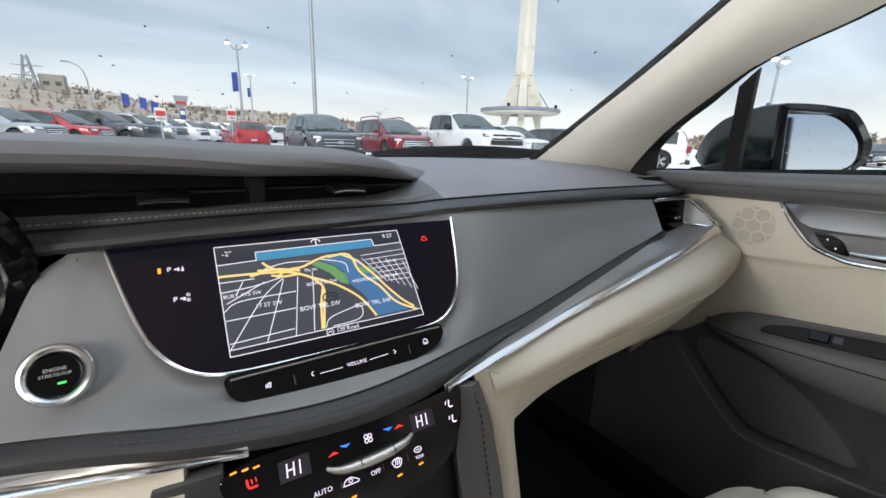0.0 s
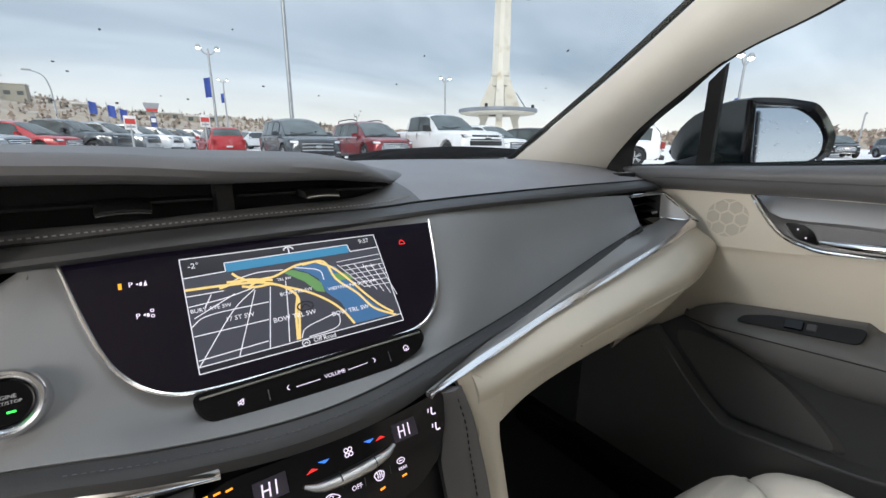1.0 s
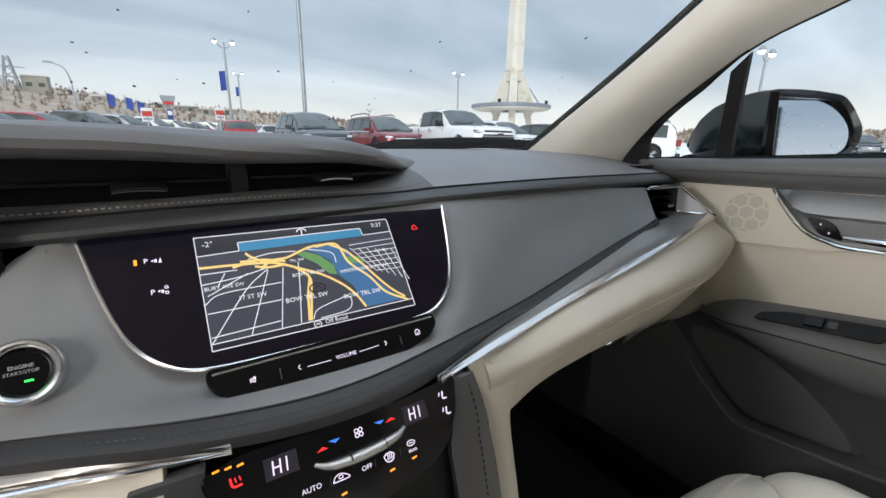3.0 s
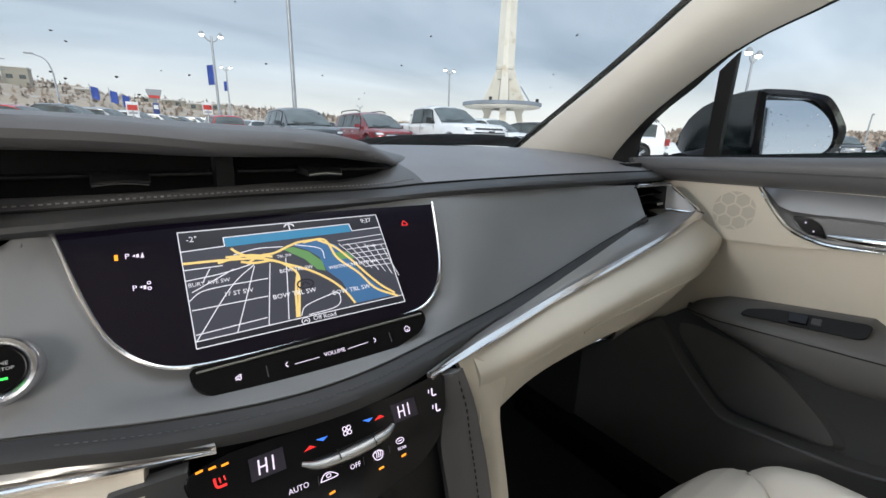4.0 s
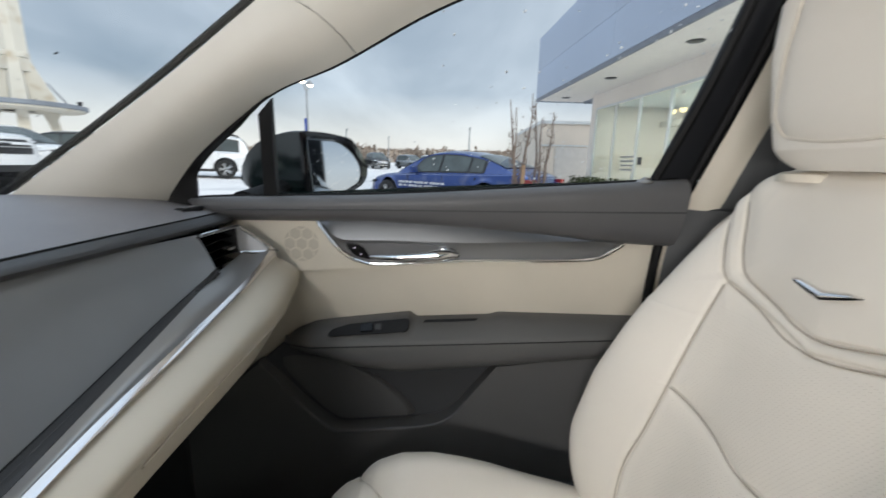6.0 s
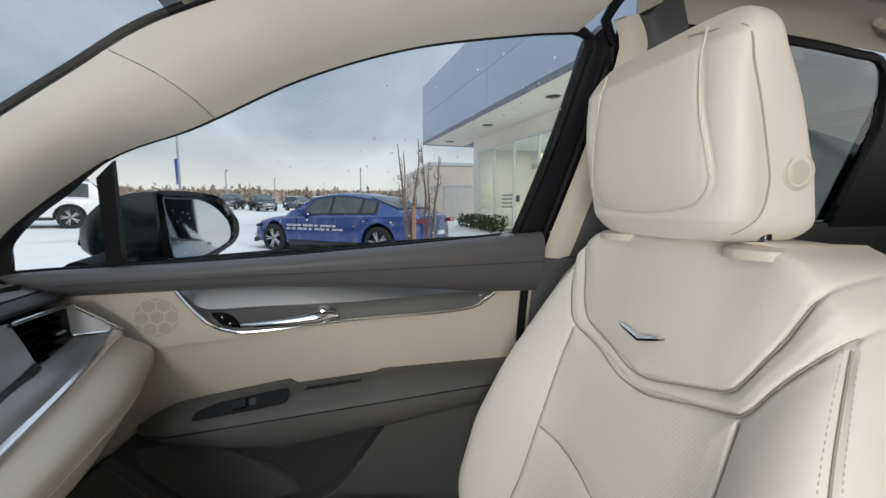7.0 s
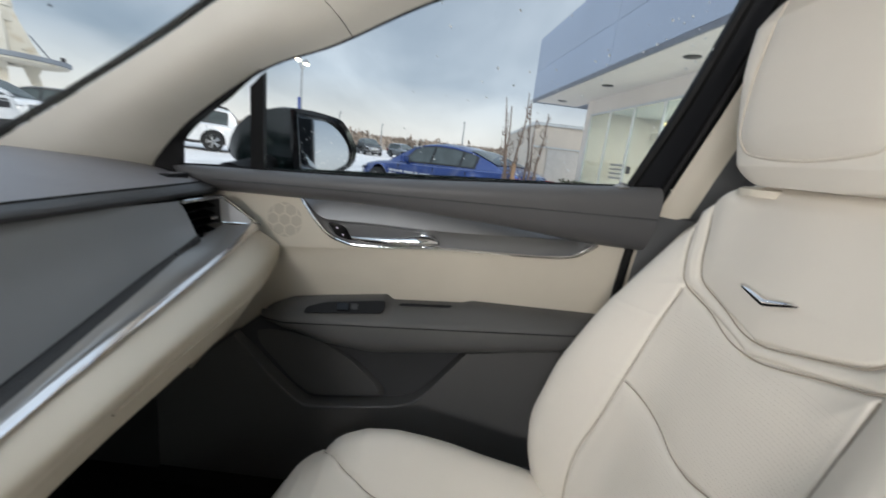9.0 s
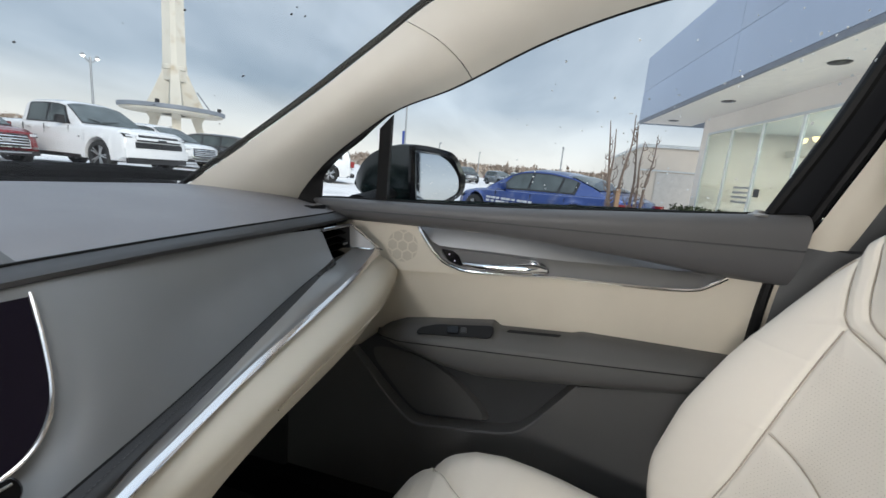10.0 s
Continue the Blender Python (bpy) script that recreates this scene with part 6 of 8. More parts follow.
def seat_line(line, n, dx=0.0, dz=0.0, out=0.0006):
    pts = np.array([seat_front(x + dx, z + dz) + np.array([0, out, 0]) for x, z in spline(line, n)])
    return np.array([pts[max(0, i - 4) : i + 5].mean(0) for i in range(len(pts))])


def sewn(name, pts, radius):
    """One row of stitches, each a short bar along the line."""
    row = part(name, join(*[tube(pts[i : i + 2], radius, 5) for i in range(1, len(pts) - 2, 2)]), M_PIPING, seat, "cream stitching along a seam")
    tagged(row, kind="stuff")


# thin dark tubes paint the crease shade along the backrest seams
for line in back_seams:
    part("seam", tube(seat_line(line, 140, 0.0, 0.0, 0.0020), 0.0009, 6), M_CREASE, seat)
sewn("stitch_row", seat_line(YOKE, 240, 0.0, 0.0048, 0.0002), 0.00055)
for sign in (1, -1):
    for off in (-0.0042, 0.0042):
        sewn("stitch_row", seat_line([(sign * x, z) for x, z in BOLSTER], 200, sign * off, 0.0, 0.0003), 0.0005)
left_tip, mid_tip, right_tip = (seat_front(x, z) + np.array([0, 0.0062, 0]) for x, z in ((0.0355, 1.0620), (0.0, 1.0552), (-0.0335, 1.0640)))
emblem_rows = []
for k in np.linspace(-1, 1, 33):
    c = mid_tip + (left_tip - mid_tip) * max(0, k) + (right_tip - mid_tip) * max(0, -k)
    h = 0.0023 * (1 - abs(k)) ** 0.6 + 0.0006
    emblem_rows.append([c + np.array([0, dy, dz * h]) for dy, dz in ((-0.004, -1.0), (0.0010, -1.0), (0.0028, 0.0), (0.0010, 1.0), (-0.004, 1.0))])
# black strip paints the dark lower half of the chrome bar
part("emblem_shade", grid([[r[0] + np.array([0, 0.0008, -0.0012]), r[1] + np.array([0, 0.0012, -0.0012]), r[1] + np.array([0, 0.0012, 0.0002]), r[0]] for r in emblem_rows], close_u=True, caps=True), M_GLOSS, seat, "black strip for the shaded lower edge of the chrome bar")
part("emblem", grid(emblem_rows, close_u=True, caps=True), M_SATIN, seat, "chrome chevron bar")
# ventilation holes in the centre panel
holes = []
for i in range(56):
    for j in range(74):
        x, z = -0.130 + 0.0047 * i + (0.00235 if j % 2 else 0), 0.700 + 0.0041 * j
        z_top = np.interp(abs(x), [0, 0.132], [0.984, 1.018])
        z_chev = np.interp(abs(x), [0, 0.06, 0.139], [0.847, 0.858, 0.878])
        if abs(x) < 0.126 and z < z_top and abs(z - z_chev) > 0.009:
            c = seat_front(x, z) + np.array([0, 0.0002, 0])
            holes.append(plate([(0.00042 * math.cos(a), 0.00042 * math.sin(a)) for a in np.linspace(0, 2 * math.pi, 5, endpoint=False)], c, (-1, 0, 0), (0, -0.22, 0.97), 0.0003, 0.0001))
perforation = part("perforation", join(*holes), material("hole_dark", (0.52, 0.465, 0.39), 0.9), seat, "fine ventilation holes")
tagged(perforation, kind="stuff")

# cushion
cushion_seams = both([(0.262, -0.168), (0.228, -0.176), (0.190, -0.190), (0.150, -0.235), (0.124, -0.287), (0.116, -0.34), (0.112, -0.40), (0.105, -0.50), (0.098, -0.575), (0.09, -0.64)])
cushion_seams += [[(-0.124, -0.287), (0.124, -0.287)], [(-0.112, -0.402), (0.112, -0.402)], [(-0.098, -0.560), (0.098, -0.560)]]
cy = np.linspace(-0.10, -0.66, 230)
cu = np.linspace(-1, 1, 220)
wid = np.interp(-cy, [0.10, 0.12, 0.14, 0.165, 0.20, 0.40, 0.66], [0.165, 0.195, 0.222, 0.240, 0.252, 0.264, 0.245])
wid = np.convolve(np.pad(wid, 5, mode="edge"), np.ones(11) / 11, "valid")
top_z = np.interp(-cy, [0.10, 0.108, 0.12, 0.14, 0.165, 0.20, 0.30, 0.45, 0.66], [0.535, 0.575, 0.602, 0.628, 0.642, 0.649, 0.640, 0.622, 0.605])
cush = np.zeros((len(cy), len(cu), 3))
for i in range(len(cy)):
    a = np.abs(cu)
    hi = np.interp(-cy[i], [0.10, 0.17, 0.19, 0.22, 0.26, 0.31, 0.36, 0.52, 0.66], [0.0, 0.004, 0.014, 0.036, 0.056, 0.064, 0.062, 0.044, 0.020])
    rise = hi * np.where(a < 0.74, np.exp(-(((a - 0.74) / 0.20) ** 2)), np.exp(-(((a - 0.74) / 0.25) ** 2)))
    drop = np.where(a > 0.82, 0.11 * ((a - 0.82) / 0.18) ** 2, 0)
    cush[i, :, 0] = cu * wid[i]
    cush[i, :, 1] = cy[i] - 0.020 * (a**3) * np.clip((cy[i] + 0.24) / 0.1, 0, 1)
    cush[i, :, 2] = top_z[i] + rise - drop
px, py = cush[:, :, 0], np.repeat(cy[:, None], len(cu), 1)
cush[:, :, 2] += seam_relief(px, py, cushion_seams, 0.020, 0.0060, 0.0055, 0.0024)
CX = SX - 0.012
cush[:, :, 0] += CX
base_rows = cush[:, ::-10].copy()
base_rows[:, :, 2] = 0.47
part("cushion", grid(np.concatenate([cush, base_rows], 1), close_u=True, caps=True), M_SEAT, seat, "cream leather seat cushion with side bolsters")
# the cushion's creases get the same painted shade
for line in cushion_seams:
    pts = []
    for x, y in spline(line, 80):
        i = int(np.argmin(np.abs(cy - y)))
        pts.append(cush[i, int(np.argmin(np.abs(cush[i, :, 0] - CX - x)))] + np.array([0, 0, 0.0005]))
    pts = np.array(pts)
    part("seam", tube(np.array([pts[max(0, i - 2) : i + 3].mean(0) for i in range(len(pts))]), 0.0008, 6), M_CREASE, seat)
part("seat_base", box((SX - 0.20, -0.62, 0.34), (SX + 0.20, -0.18, 0.48), 0.02), M_DARK, seat)
part("side_trim", sheet([[(SX + 0.262, -0.20, 0.56), (SX + 0.272, -0.45, 0.575), (SX + 0.268, -0.72, 0.60)], [(SX + 0.272, -0.20, 0.44), (SX + 0.278, -0.45, 0.44), (SX + 0.272, -0.72, 0.46)]], 12, 4, 0.02), M_SOFT, seat, "charcoal side trim")

# headrest: a deep block with a piped front panel, leaning forward towards its top
hz = np.concatenate([np.linspace(0, 0.12, 24, endpoint=False), np.linspace(0.12, 0.86, 70, endpoint=False), np.linspace(0.86, 1, 24)])
ha = np.linspace(0, 2 * math.pi, 380, endpoint=False)
rows = []
h_bottom, h_top = 1.171, 1.372
for k in hz:
    z = h_bottom + (h_top - h_bottom) * k
    end = min(1.0, math.sqrt(max(0.0, 1 - ((0.13 - min(k, 0.13)) / 0.13) ** 2)) * 0.30 + 0.70) * min(1.0, math.sqrt(max(0.0, 1 - ((max(k, 0.84) - 0.84) / 0.16) ** 2)) * 0.35 + 0.65)
    w = end * np.interp(k, [0, 0.3, 0.7, 1.0], [0.107, 0.115, 0.119, 0.118])
    front_y = np.interp(k, [0, 0.10, 0.3, 0.6, 0.85, 1.0], [-0.690, -0.679, -0.672, -0.668, -0.672, -0.690])
    back_y = np.interp(k, [0, 0.08, 0.3, 0.6, 0.8, 1.0], [-0.782, -0.786, -0.770, -0.744, -0.720, -0.702])
    yc, d = (front_y + back_y) / 2, (front_y - back_y) / 2
    ring_pts = []
    for a in ha:
        c, s = math.cos(a), math.sin(a)
        x = w * np.sign(c) * abs(c) ** 0.40
        y = d * np.sign(s) * abs(s) ** (0.58 if s > 0 else 0.28)
        ring_pts.append((SX + x, yc + y, z))
    rows.append(ring_pts)
rows = np.array(rows)
PANEL = [(-0.074, 1.390), (-0.076, 1.340), (-0.082, 1.290), (-0.0905, 1.240), (-0.0910, 1.225), (-0.083, 1.2115), (-0.070, 1.2035), (-0.035, 1.1985), (0.0, 1.197), (0.035, 1.1985), (0.070, 1.2035), (0.083, 1.2115), (0.0910, 1.225), (0.0905, 1.240), (0.082, 1.290), (0.076, 1.340), (0.074, 1.390)]
y_mid = (rows[:, :, 1].max(1, keepdims=True) + rows[:, :, 1].min(1, keepdims=True)) / 2
is_front = rows[:, :, 1] > y_mid + 0.010
frontness = np.clip((rows[:, :, 1] - y_mid) / 0.022, 0, 1) ** 2
relief = seam_relief(rows[:, :, 0] - SX, rows[:, :, 2], [PANEL], 0.012, 0.0020, 0.0012, 0.0035)
rows[:, :, 1] += relief * frontness
# side seam
seam_y = np.interp(rows[:, :, 2], [1.17, 1.184, 1.20, 1.226, 1.281, 1.317, 1.36], [-0.694, -0.704, -0.714, -0.7130, -0.6962, -0.684, -0.680])
side_near = np.abs(rows[:, :, 1] - seam_y)
on_side = np.abs(rows[:, :, 0] - SX) > 0.080
rows[:, :, 0] += np.where(on_side, np.sign(rows[:, :, 0] - SX) * 0.0030 * (1 - np.exp(-((side_near / 0.012) ** 2))), 0)
headrest = part("headrest", grid(rows, close_u=True, caps=True), M_SEAT, seat, "cream leather headrest with piped panels")
side_line = []
for i in range(6, len(hz) - 6, 2):
    flank = [q for q in rows[i] if q[0] < SX - 0.05]
    flank.sort(key=lambda q: q[1])
    ys_ = [q[1] for q in flank]
    y_at = float(np.interp(rows[i, 0, 2], [1.17, 1.184, 1.20, 1.226, 1.281, 1.317, 1.36], [-0.694, -0.704, -0.714, -0.7130, -0.6962, -0.684, -0.680]))
    side_line.append((float(np.interp(y_at, ys_, [q[0] for q in flank])) - 0.0002, y_at, rows[i, 0, 2]))
side_line = np.array(side_line)
side_line = np.array([side_line[max(0, i - 2) : i + 3].mean(0) for i in range(len(side_line))])
# crease shade as a dark tube down the headrest's side
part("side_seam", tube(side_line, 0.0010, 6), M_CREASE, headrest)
pipe = []
for x, z in spline(PANEL, 160):
    if z > 1.362:
        continue
    i = int(np.argmin(np.abs(rows[:, 0, 2] - z)))
    cand = np.where(is_front[i])[0]
    cand = cand[np.argsort(rows[i, cand, 0])]
    pipe.append((SX + x, float(np.interp(SX + x, rows[i, cand, 0], rows[i, cand, 1])) + 0.0012, z))
pipe = np.array(pipe)
pipe[:, 1] = [pipe[max(0, i - 4) : i + 5, 1].mean() for i in range(len(pipe))]
part("piping", tube(pipe, 0.0013, 8), M_PIPING, headrest)
hb = (SX - 0.1120, -0.739, 1.233)
part("release_button", lathe([(0.0, -0.0070), (0.0090, -0.0070), (0.0102, -0.0058), (0.0108, -0.0030), (0.0120, -0.0030), (0.0130, -0.0060), (0.0145, -0.0066), (0.0158, -0.0048), (0.0163, 0.0), (0.0163, 0.010)], 32, hb, "x"), M_BEIGE, headrest, "round cream release button")
for x in (-0.098, 0.098):
    part("post", tube([(SX + x, -0.735, 1.12), (SX + x, -0.732, 1.185)], 0.0055, 12), M_CHROME, seat, "chrome headrest post")
    part("post_collar", lathe([(0.0, 0.0060), (0.016, 0.0060), (0.027, 0.0050), (0.0325, 0.0025), (0.0335, -0.006)], 32, (SX + x, -0.735, 1.1640)), M_BEIGE, seat)

# seat belt hanging from the pillar
belt = thing("seat_belt", "dark grey seat belt hanging from the door pillar", "seat belt")
part("strap", sheet([[(0.636, -0.842, 1.30), (0.648, -0.80, 1.14), (0.668, -0.77, 0.95), (0.675, -0.75, 0.62)], [(0.600, -0.862, 1.295), (0.610, -0.835, 1.14), (0.640, -0.81, 0.95), (0.650, -0.79, 0.62)]], 24, 4, 0.002), material("belt_webbing", (0.06, 0.06, 0.062), 0.8, grain=0.7, grain_scale=1200), belt)
part("anchor", box((0.612, -0.872, 1.285), (0.640, -0.838, 1.325), 0.006), M_SOFT, belt)

# drops and flakes on the panes
rng = random.Random(11)


def blobs(count, place, ex, ey, size, seed):
    r0 = random.Random(seed)
    made = []
    ex, ey = np.array(ex) / np.linalg.norm(ex), np.array(ey) / np.linalg.norm(ey)
    n = np.cross(ex, ey)
    for _ in range(count):
        c = np.array(place(r0))
        r = r0.uniform(*size)
        st = r0.uniform(0.5, 1.5)
        pts = [[c + r * k * ((math.cos(a) + 0.2 * math.sin(2 * a + st)) * ex + st * math.sin(a) * ey) + n * h for a in np.linspace(0, 2 * math.pi, 7, endpoint=False)] for k, h in ((1.0, 0.0), (0.8, 0.0006), (0.3, 0.0009))]
        made.append(grid(pts, close_u=True, caps=True))
    return join(*made)


flakes = part("melting_flakes", blobs(58, lambda r: (lambda x, k: (x, 0.36 - 0.50 * k + 0.10 * (1 - (x / 0.62) ** 2) * (1 - k), 1.100 + 0.342 * k - 0.004))(r.uniform(-0.32, 0.55), r.uniform(0.03, 0.75)), (1, 0, 0), (0, -0.83, 0.55), (0.0007, 0.0020), 3), M_SPECK)
tagged(flakes, "dark specks of melting sleet on the windshield", "sleet", kind="stuff")
drops = part("rain_drops", blobs(170, lambda r: (lambda y, k: (0.752 - 0.108 * k, y, 1.13 + 0.345 * k))(-0.74 + 0.52 * r.random() ** 1.5, r.uniform(0.04, 0.97)), (0, -1, 0), (-0.3, 0, 0.95), (0.0006, 0.0021), 9), M_DROP)
tagged(drops, "clear water drops on the passenger window", "drops", kind="stuff")


# ---- outside: ground ----
def ground_z(y):
    return 0.0 if y < 0 else (0.03 * y if y < 13 else 0.39 if y < 40 else 0.39 + 0.022 * (min(y, 220) - 40))


def snow_material(name):
    m = material(name, (0.80, 0.775, 0.76), 0.75, grain=0.6, grain_scale=30, tint=0.2, tint_scale=0.08, second=(0.70, 0.675, 0.66), dirt=0.5, dirt_color=(0.30, 0.30, 0.31))
    return m


M_SNOW = snow_material("trodden_snow")
gx = [-1500, -500, -200, -80, -40, -20, -10, -5, 0, 5, 10, 15, 20, 30, 45, 70, 110, 200, 500, 1500]
gy = [-1500, -400, -120, -50, -25, -12, -6, -3, 0, 3, 6, 9, 12, 15, 20, 30, 45, 70, 110, 160, 220, 500, 1500]
rng = random.Random(2)
ground = part("ground", grid([[(x, y, ground_z(y) + (rng.uniform(-0.02, 0.02) if abs(x) < 60 and 3 < abs(y) < 60 else 0)) for x in gx] for y in gy]), M_SNOW)
tagged(ground, "snow-covered parking lot with wet tyre tracks", "ground", kind="structure")

# ---- parked vehicles ----
M_TYRE = material("tyre_rubber", (0.018, 0.018, 0.018), 0.8, grain=0.4)
M_RIM = material("alloy", (0.55, 0.56, 0.57), 0.3, metal=0.9, dirt=0.3, dirt_color=(0.2, 0.2, 0.2))
M_CARGLASS = material("car_glass", (0.085, 0.105, 0.105), 0.05, tint=0.55, tint_scale=1.6)
M_LAMPGLASS = material("lamp_glass", (0.65, 0.67, 0.70), 0.12, coat=0.5)
M_TAIL = material("tail_lamp", (0.26, 0.012, 0.012), 0.2, coat=0.5)
M_GRILLE = material("grille_black", (0.015, 0.015, 0.016), 0.35)
M_PLATEBAR = material("plate_bar", (0.55, 0.56, 0.58), 0.5)
SALT = dict(dirt=0.18, dirt_color=(0.42, 0.42, 0.42))


def paint(name, colour, metal=0.2):
    return material(name, colour, 0.22, metal=metal, coat=0.7, tint=0.06, tint_scale=1.0, **SALT)


P_WHITE = paint("white_paint", (0.74, 0.75, 0.76), 0.0)
P_DARK = paint("dark_grey_paint", (0.045, 0.056, 0.066), 0.4)
P_RED = paint("dark_red_paint", (0.22, 0.015, 0.022), 0.3)
P_BRIGHT = paint("bright_red_paint", (0.42, 0.020, 0.025), 0.1)
P_BLUE = paint("blue_paint", (0.020, 0.055, 0.22), 0.4)
P_SILVER = paint("silver_paint", (0.36, 0.38, 0.40), 0.6)
P_BLACK = paint("black_paint", (0.015, 0.016, 0.018), 0.3)

# length, width, height, wheel radius; body: (y/L, top, half width share); cabin: (y/L, roof share, width share) over the belt
FORMS = {
    "suv": dict(size=(4.80, 1.90, 1.70, 0.38), axle=(0.305, -0.285), belt=0.62, glass=(0.085, 0.262),
                cuts=[(0.150, -0.045), (-0.062, -0.230), (-0.248, -0.385)], rear=(-0.470, -0.425), nose=0.30,
                body=[(-0.50, 0.42, 0.84), (-0.485, 0.58, 0.93), (-0.42, 0.62, 0.98), (-0.1, 0.62, 1.0), (0.16, 0.61, 1.0), (0.26, 0.60, 0.99), (0.36, 0.590, 0.97), (0.44, 0.565, 0.94), (0.482, 0.52, 0.91), (0.496, 0.44, 0.89), (0.50, 0.34, 0.88)],
                cabin=[(-0.485, 0.0, 0.86), (-0.455, 0.60, 0.74), (-0.41, 0.90, 0.70), (-0.33, 0.97, 0.70), (-0.15, 1.0, 0.71), (0.01, 0.97, 0.70), (0.075, 0.86, 0.70), (0.17, 0.50, 0.76), (0.28, 0.0, 0.84)]),
    "pickup": dict(size=(5.90, 2.06, 1.92, 0.42), axle=(0.320, -0.295), belt=0.64, glass=(0.078, 0.192),
                   cuts=[(0.125, -0.018), (-0.030, -0.150)], rear=(-0.192, -0.178), nose=0.20,
                   body=[(-0.50, 0.40, 0.92), (-0.495, 0.63, 0.97), (-0.30, 0.645, 0.98), (-0.15, 0.645, 0.98), (0.14, 0.645, 1.0), (0.22, 0.640, 1.0), (0.36, 0.632, 0.99), (0.45, 0.612, 0.98), (0.482, 0.575, 0.97), (0.494, 0.50, 0.96), (0.50, 0.30, 0.95)],
                   cabin=[(-0.198, 0.0, 0.88), (-0.182, 0.80, 0.76), (-0.15, 0.97, 0.74), (-0.05, 1.0, 0.75), (0.030, 0.97, 0.74), (0.075, 0.86, 0.74), (0.13, 0.52, 0.80), (0.205, 0.0, 0.88)]),
    "sedan": dict(size=(4.92, 1.88, 1.45, 0.350), axle=(0.310, -0.290), belt=0.635, glass=(0.080, 0.232),
                  cuts=[(0.150, -0.020), (-0.034, -0.185), (-0.198, -0.262)], rear=(-0.370, -0.215), nose=0.32,
                  body=[(-0.50, 0.46, 0.84), (-0.49, 0.62, 0.90), (-0.43, 0.685, 0.94), (-0.2, 0.66, 1.0), (0.10, 0.635, 1.0), (0.24, 0.61, 0.99), (0.36, 0.575, 0.96), (0.45, 0.52, 0.91), (0.488, 0.44, 0.86), (0.50, 0.33, 0.84)],
                  cabin=[(-0.415, 0.0, 0.84), (-0.33, 0.40, 0.76), (-0.24, 0.76, 0.70), (-0.13, 0.96, 0.68), (-0.03, 1.0, 0.68), (0.05, 0.92, 0.68), (0.12, 0.68, 0.72), (0.26, 0.0, 0.86)]),
}


def interp_profile(rows, y):
    ys = [r[0] for r in rows]
    return [float(np.interp(y, ys, [r[k] for r in rows])) for k in range(1, len(rows[0]))]


def vehicle(label, category, form, colour, x, y, heading, group="", rails=False, scale=1.0, bright=True):
    """A parked vehicle that faces heading degrees (0 looks along +y, turning left)."""
    spec = FORMS[form]
    L, W, H, R = spec["size"]
    car = thing("pickup_truck" if form == "pickup" else "parked_car", label, category, group)
    belt = spec["belt"] * H
    sill = 0.16 * H + 0.02
    fy = 0.5 * L

    def bow(px_, s):
        """How far the rounded nose and tail fall back from the middle line at an offset across."""
        q = min(1.0, abs(2 * px_ / W)) ** 2.2
        return spec["nose"] * q * min(1.0, max(0.0, (s - 0.26) / 0.24)) ** 1.3 - 0.16 * q * min(1.0, max(0.0, (-s - 0.36) / 0.14))

    rows = []
    arch_s = [ax + R * 1.18 / L * k for ax in spec["axle"] for k in (-1.01, -0.99, -0.9, -0.75, -0.55, -0.3, 0, 0.3, 0.55, 0.75, 0.9, 0.99, 1.01)]
    ys = np.unique(np.concatenate([np.linspace(-0.5, 0.5, 41), arch_s, [r[0] for r in spec["body"]]]))
    for s in ys:
        top, wide = interp_profile(spec["body"], s)
        hw, zt = wide * W / 2, top * H
        zb = sill + (0.05 * H if abs(s) > 0.46 else 0)
        arch = 0.0
        for ax in spec["axle"]:
            d = abs(s - ax) * L
            if d < R * 1.18:
                arch = max(arch, math.sqrt((R * 1.18) ** 2 - d * d))
        zb_side = max(zb, R + arch) if arch else zb
        zm = max(zb_side + 0.05, sill + 0.56 * (zt - sill))
        flare = 1.012 if arch else 1.0
        half_row = [(0.0, zt + 0.024 * H), (0.40 * hw, zt + 0.021 * H), (0.66 * hw, zt + 0.012 * H), (0.76 * hw, zt + 0.014 * H), (0.89 * hw, zt - 0.006 * H), (0.955 * hw, zt - 0.040 * H), (0.972 * hw, max(zb_side + 0.06, zt - 0.085 * H)), (hw * flare, max(zm, zb_side + 0.035)), (hw * 0.988 * flare, zb_side + 0.012), (hw * 0.94, zb_side), (hw * 0.60, zb_side), (0.0, zb_side if not arch else zb)]
        full = [(px_, s * L - bow(px_, s), pz_) for px_, pz_ in half_row] + [(-px_, s * L - bow(px_, s), pz_) for px_, pz_ in half_row[::-1][1:-1]]
        rows.append(full)
    part("body", grid(rows, close_u=True, caps=True), colour, car)
    part("underbody", box((-W * 0.36, -fy * 0.92, 0.17 * H), (W * 0.36, fy * 0.86, 0.40 * H)), M_GRILLE, car)

    def cab(u, s):
        """Cabin surface: u from -1 (left belt) over the roof to 1 (right belt), s along the length."""
        roof, wide = interp_profile(spec["cabin"], s)
        bt, bw = interp_profile(spec["body"], s)
        z0 = bt * H - 0.02 * H
        zr = z0 + (H - bt * H) * roof + 0.02 * H * (roof > 0)
        a = abs(u)
        wb, wr = bw * W / 2 * 0.92, wide * W / 2
        if a > 0.5:
            k = (a - 0.5) / 0.5
            xx, z_ = wr + (wb - wr) * k**1.12, zr - 0.045 * H * roof - (zr - 0.045 * H * roof - z0) * k
        else:
            k = a / 0.5
            xx, z_ = wr * k**0.85, zr - 0.045 * H * roof * k**3.0
        return (math.copysign(xx, u), s * L - bow(xx, s), z_)

    s0, s1 = spec["cabin"][0][0], spec["cabin"][-1][0]
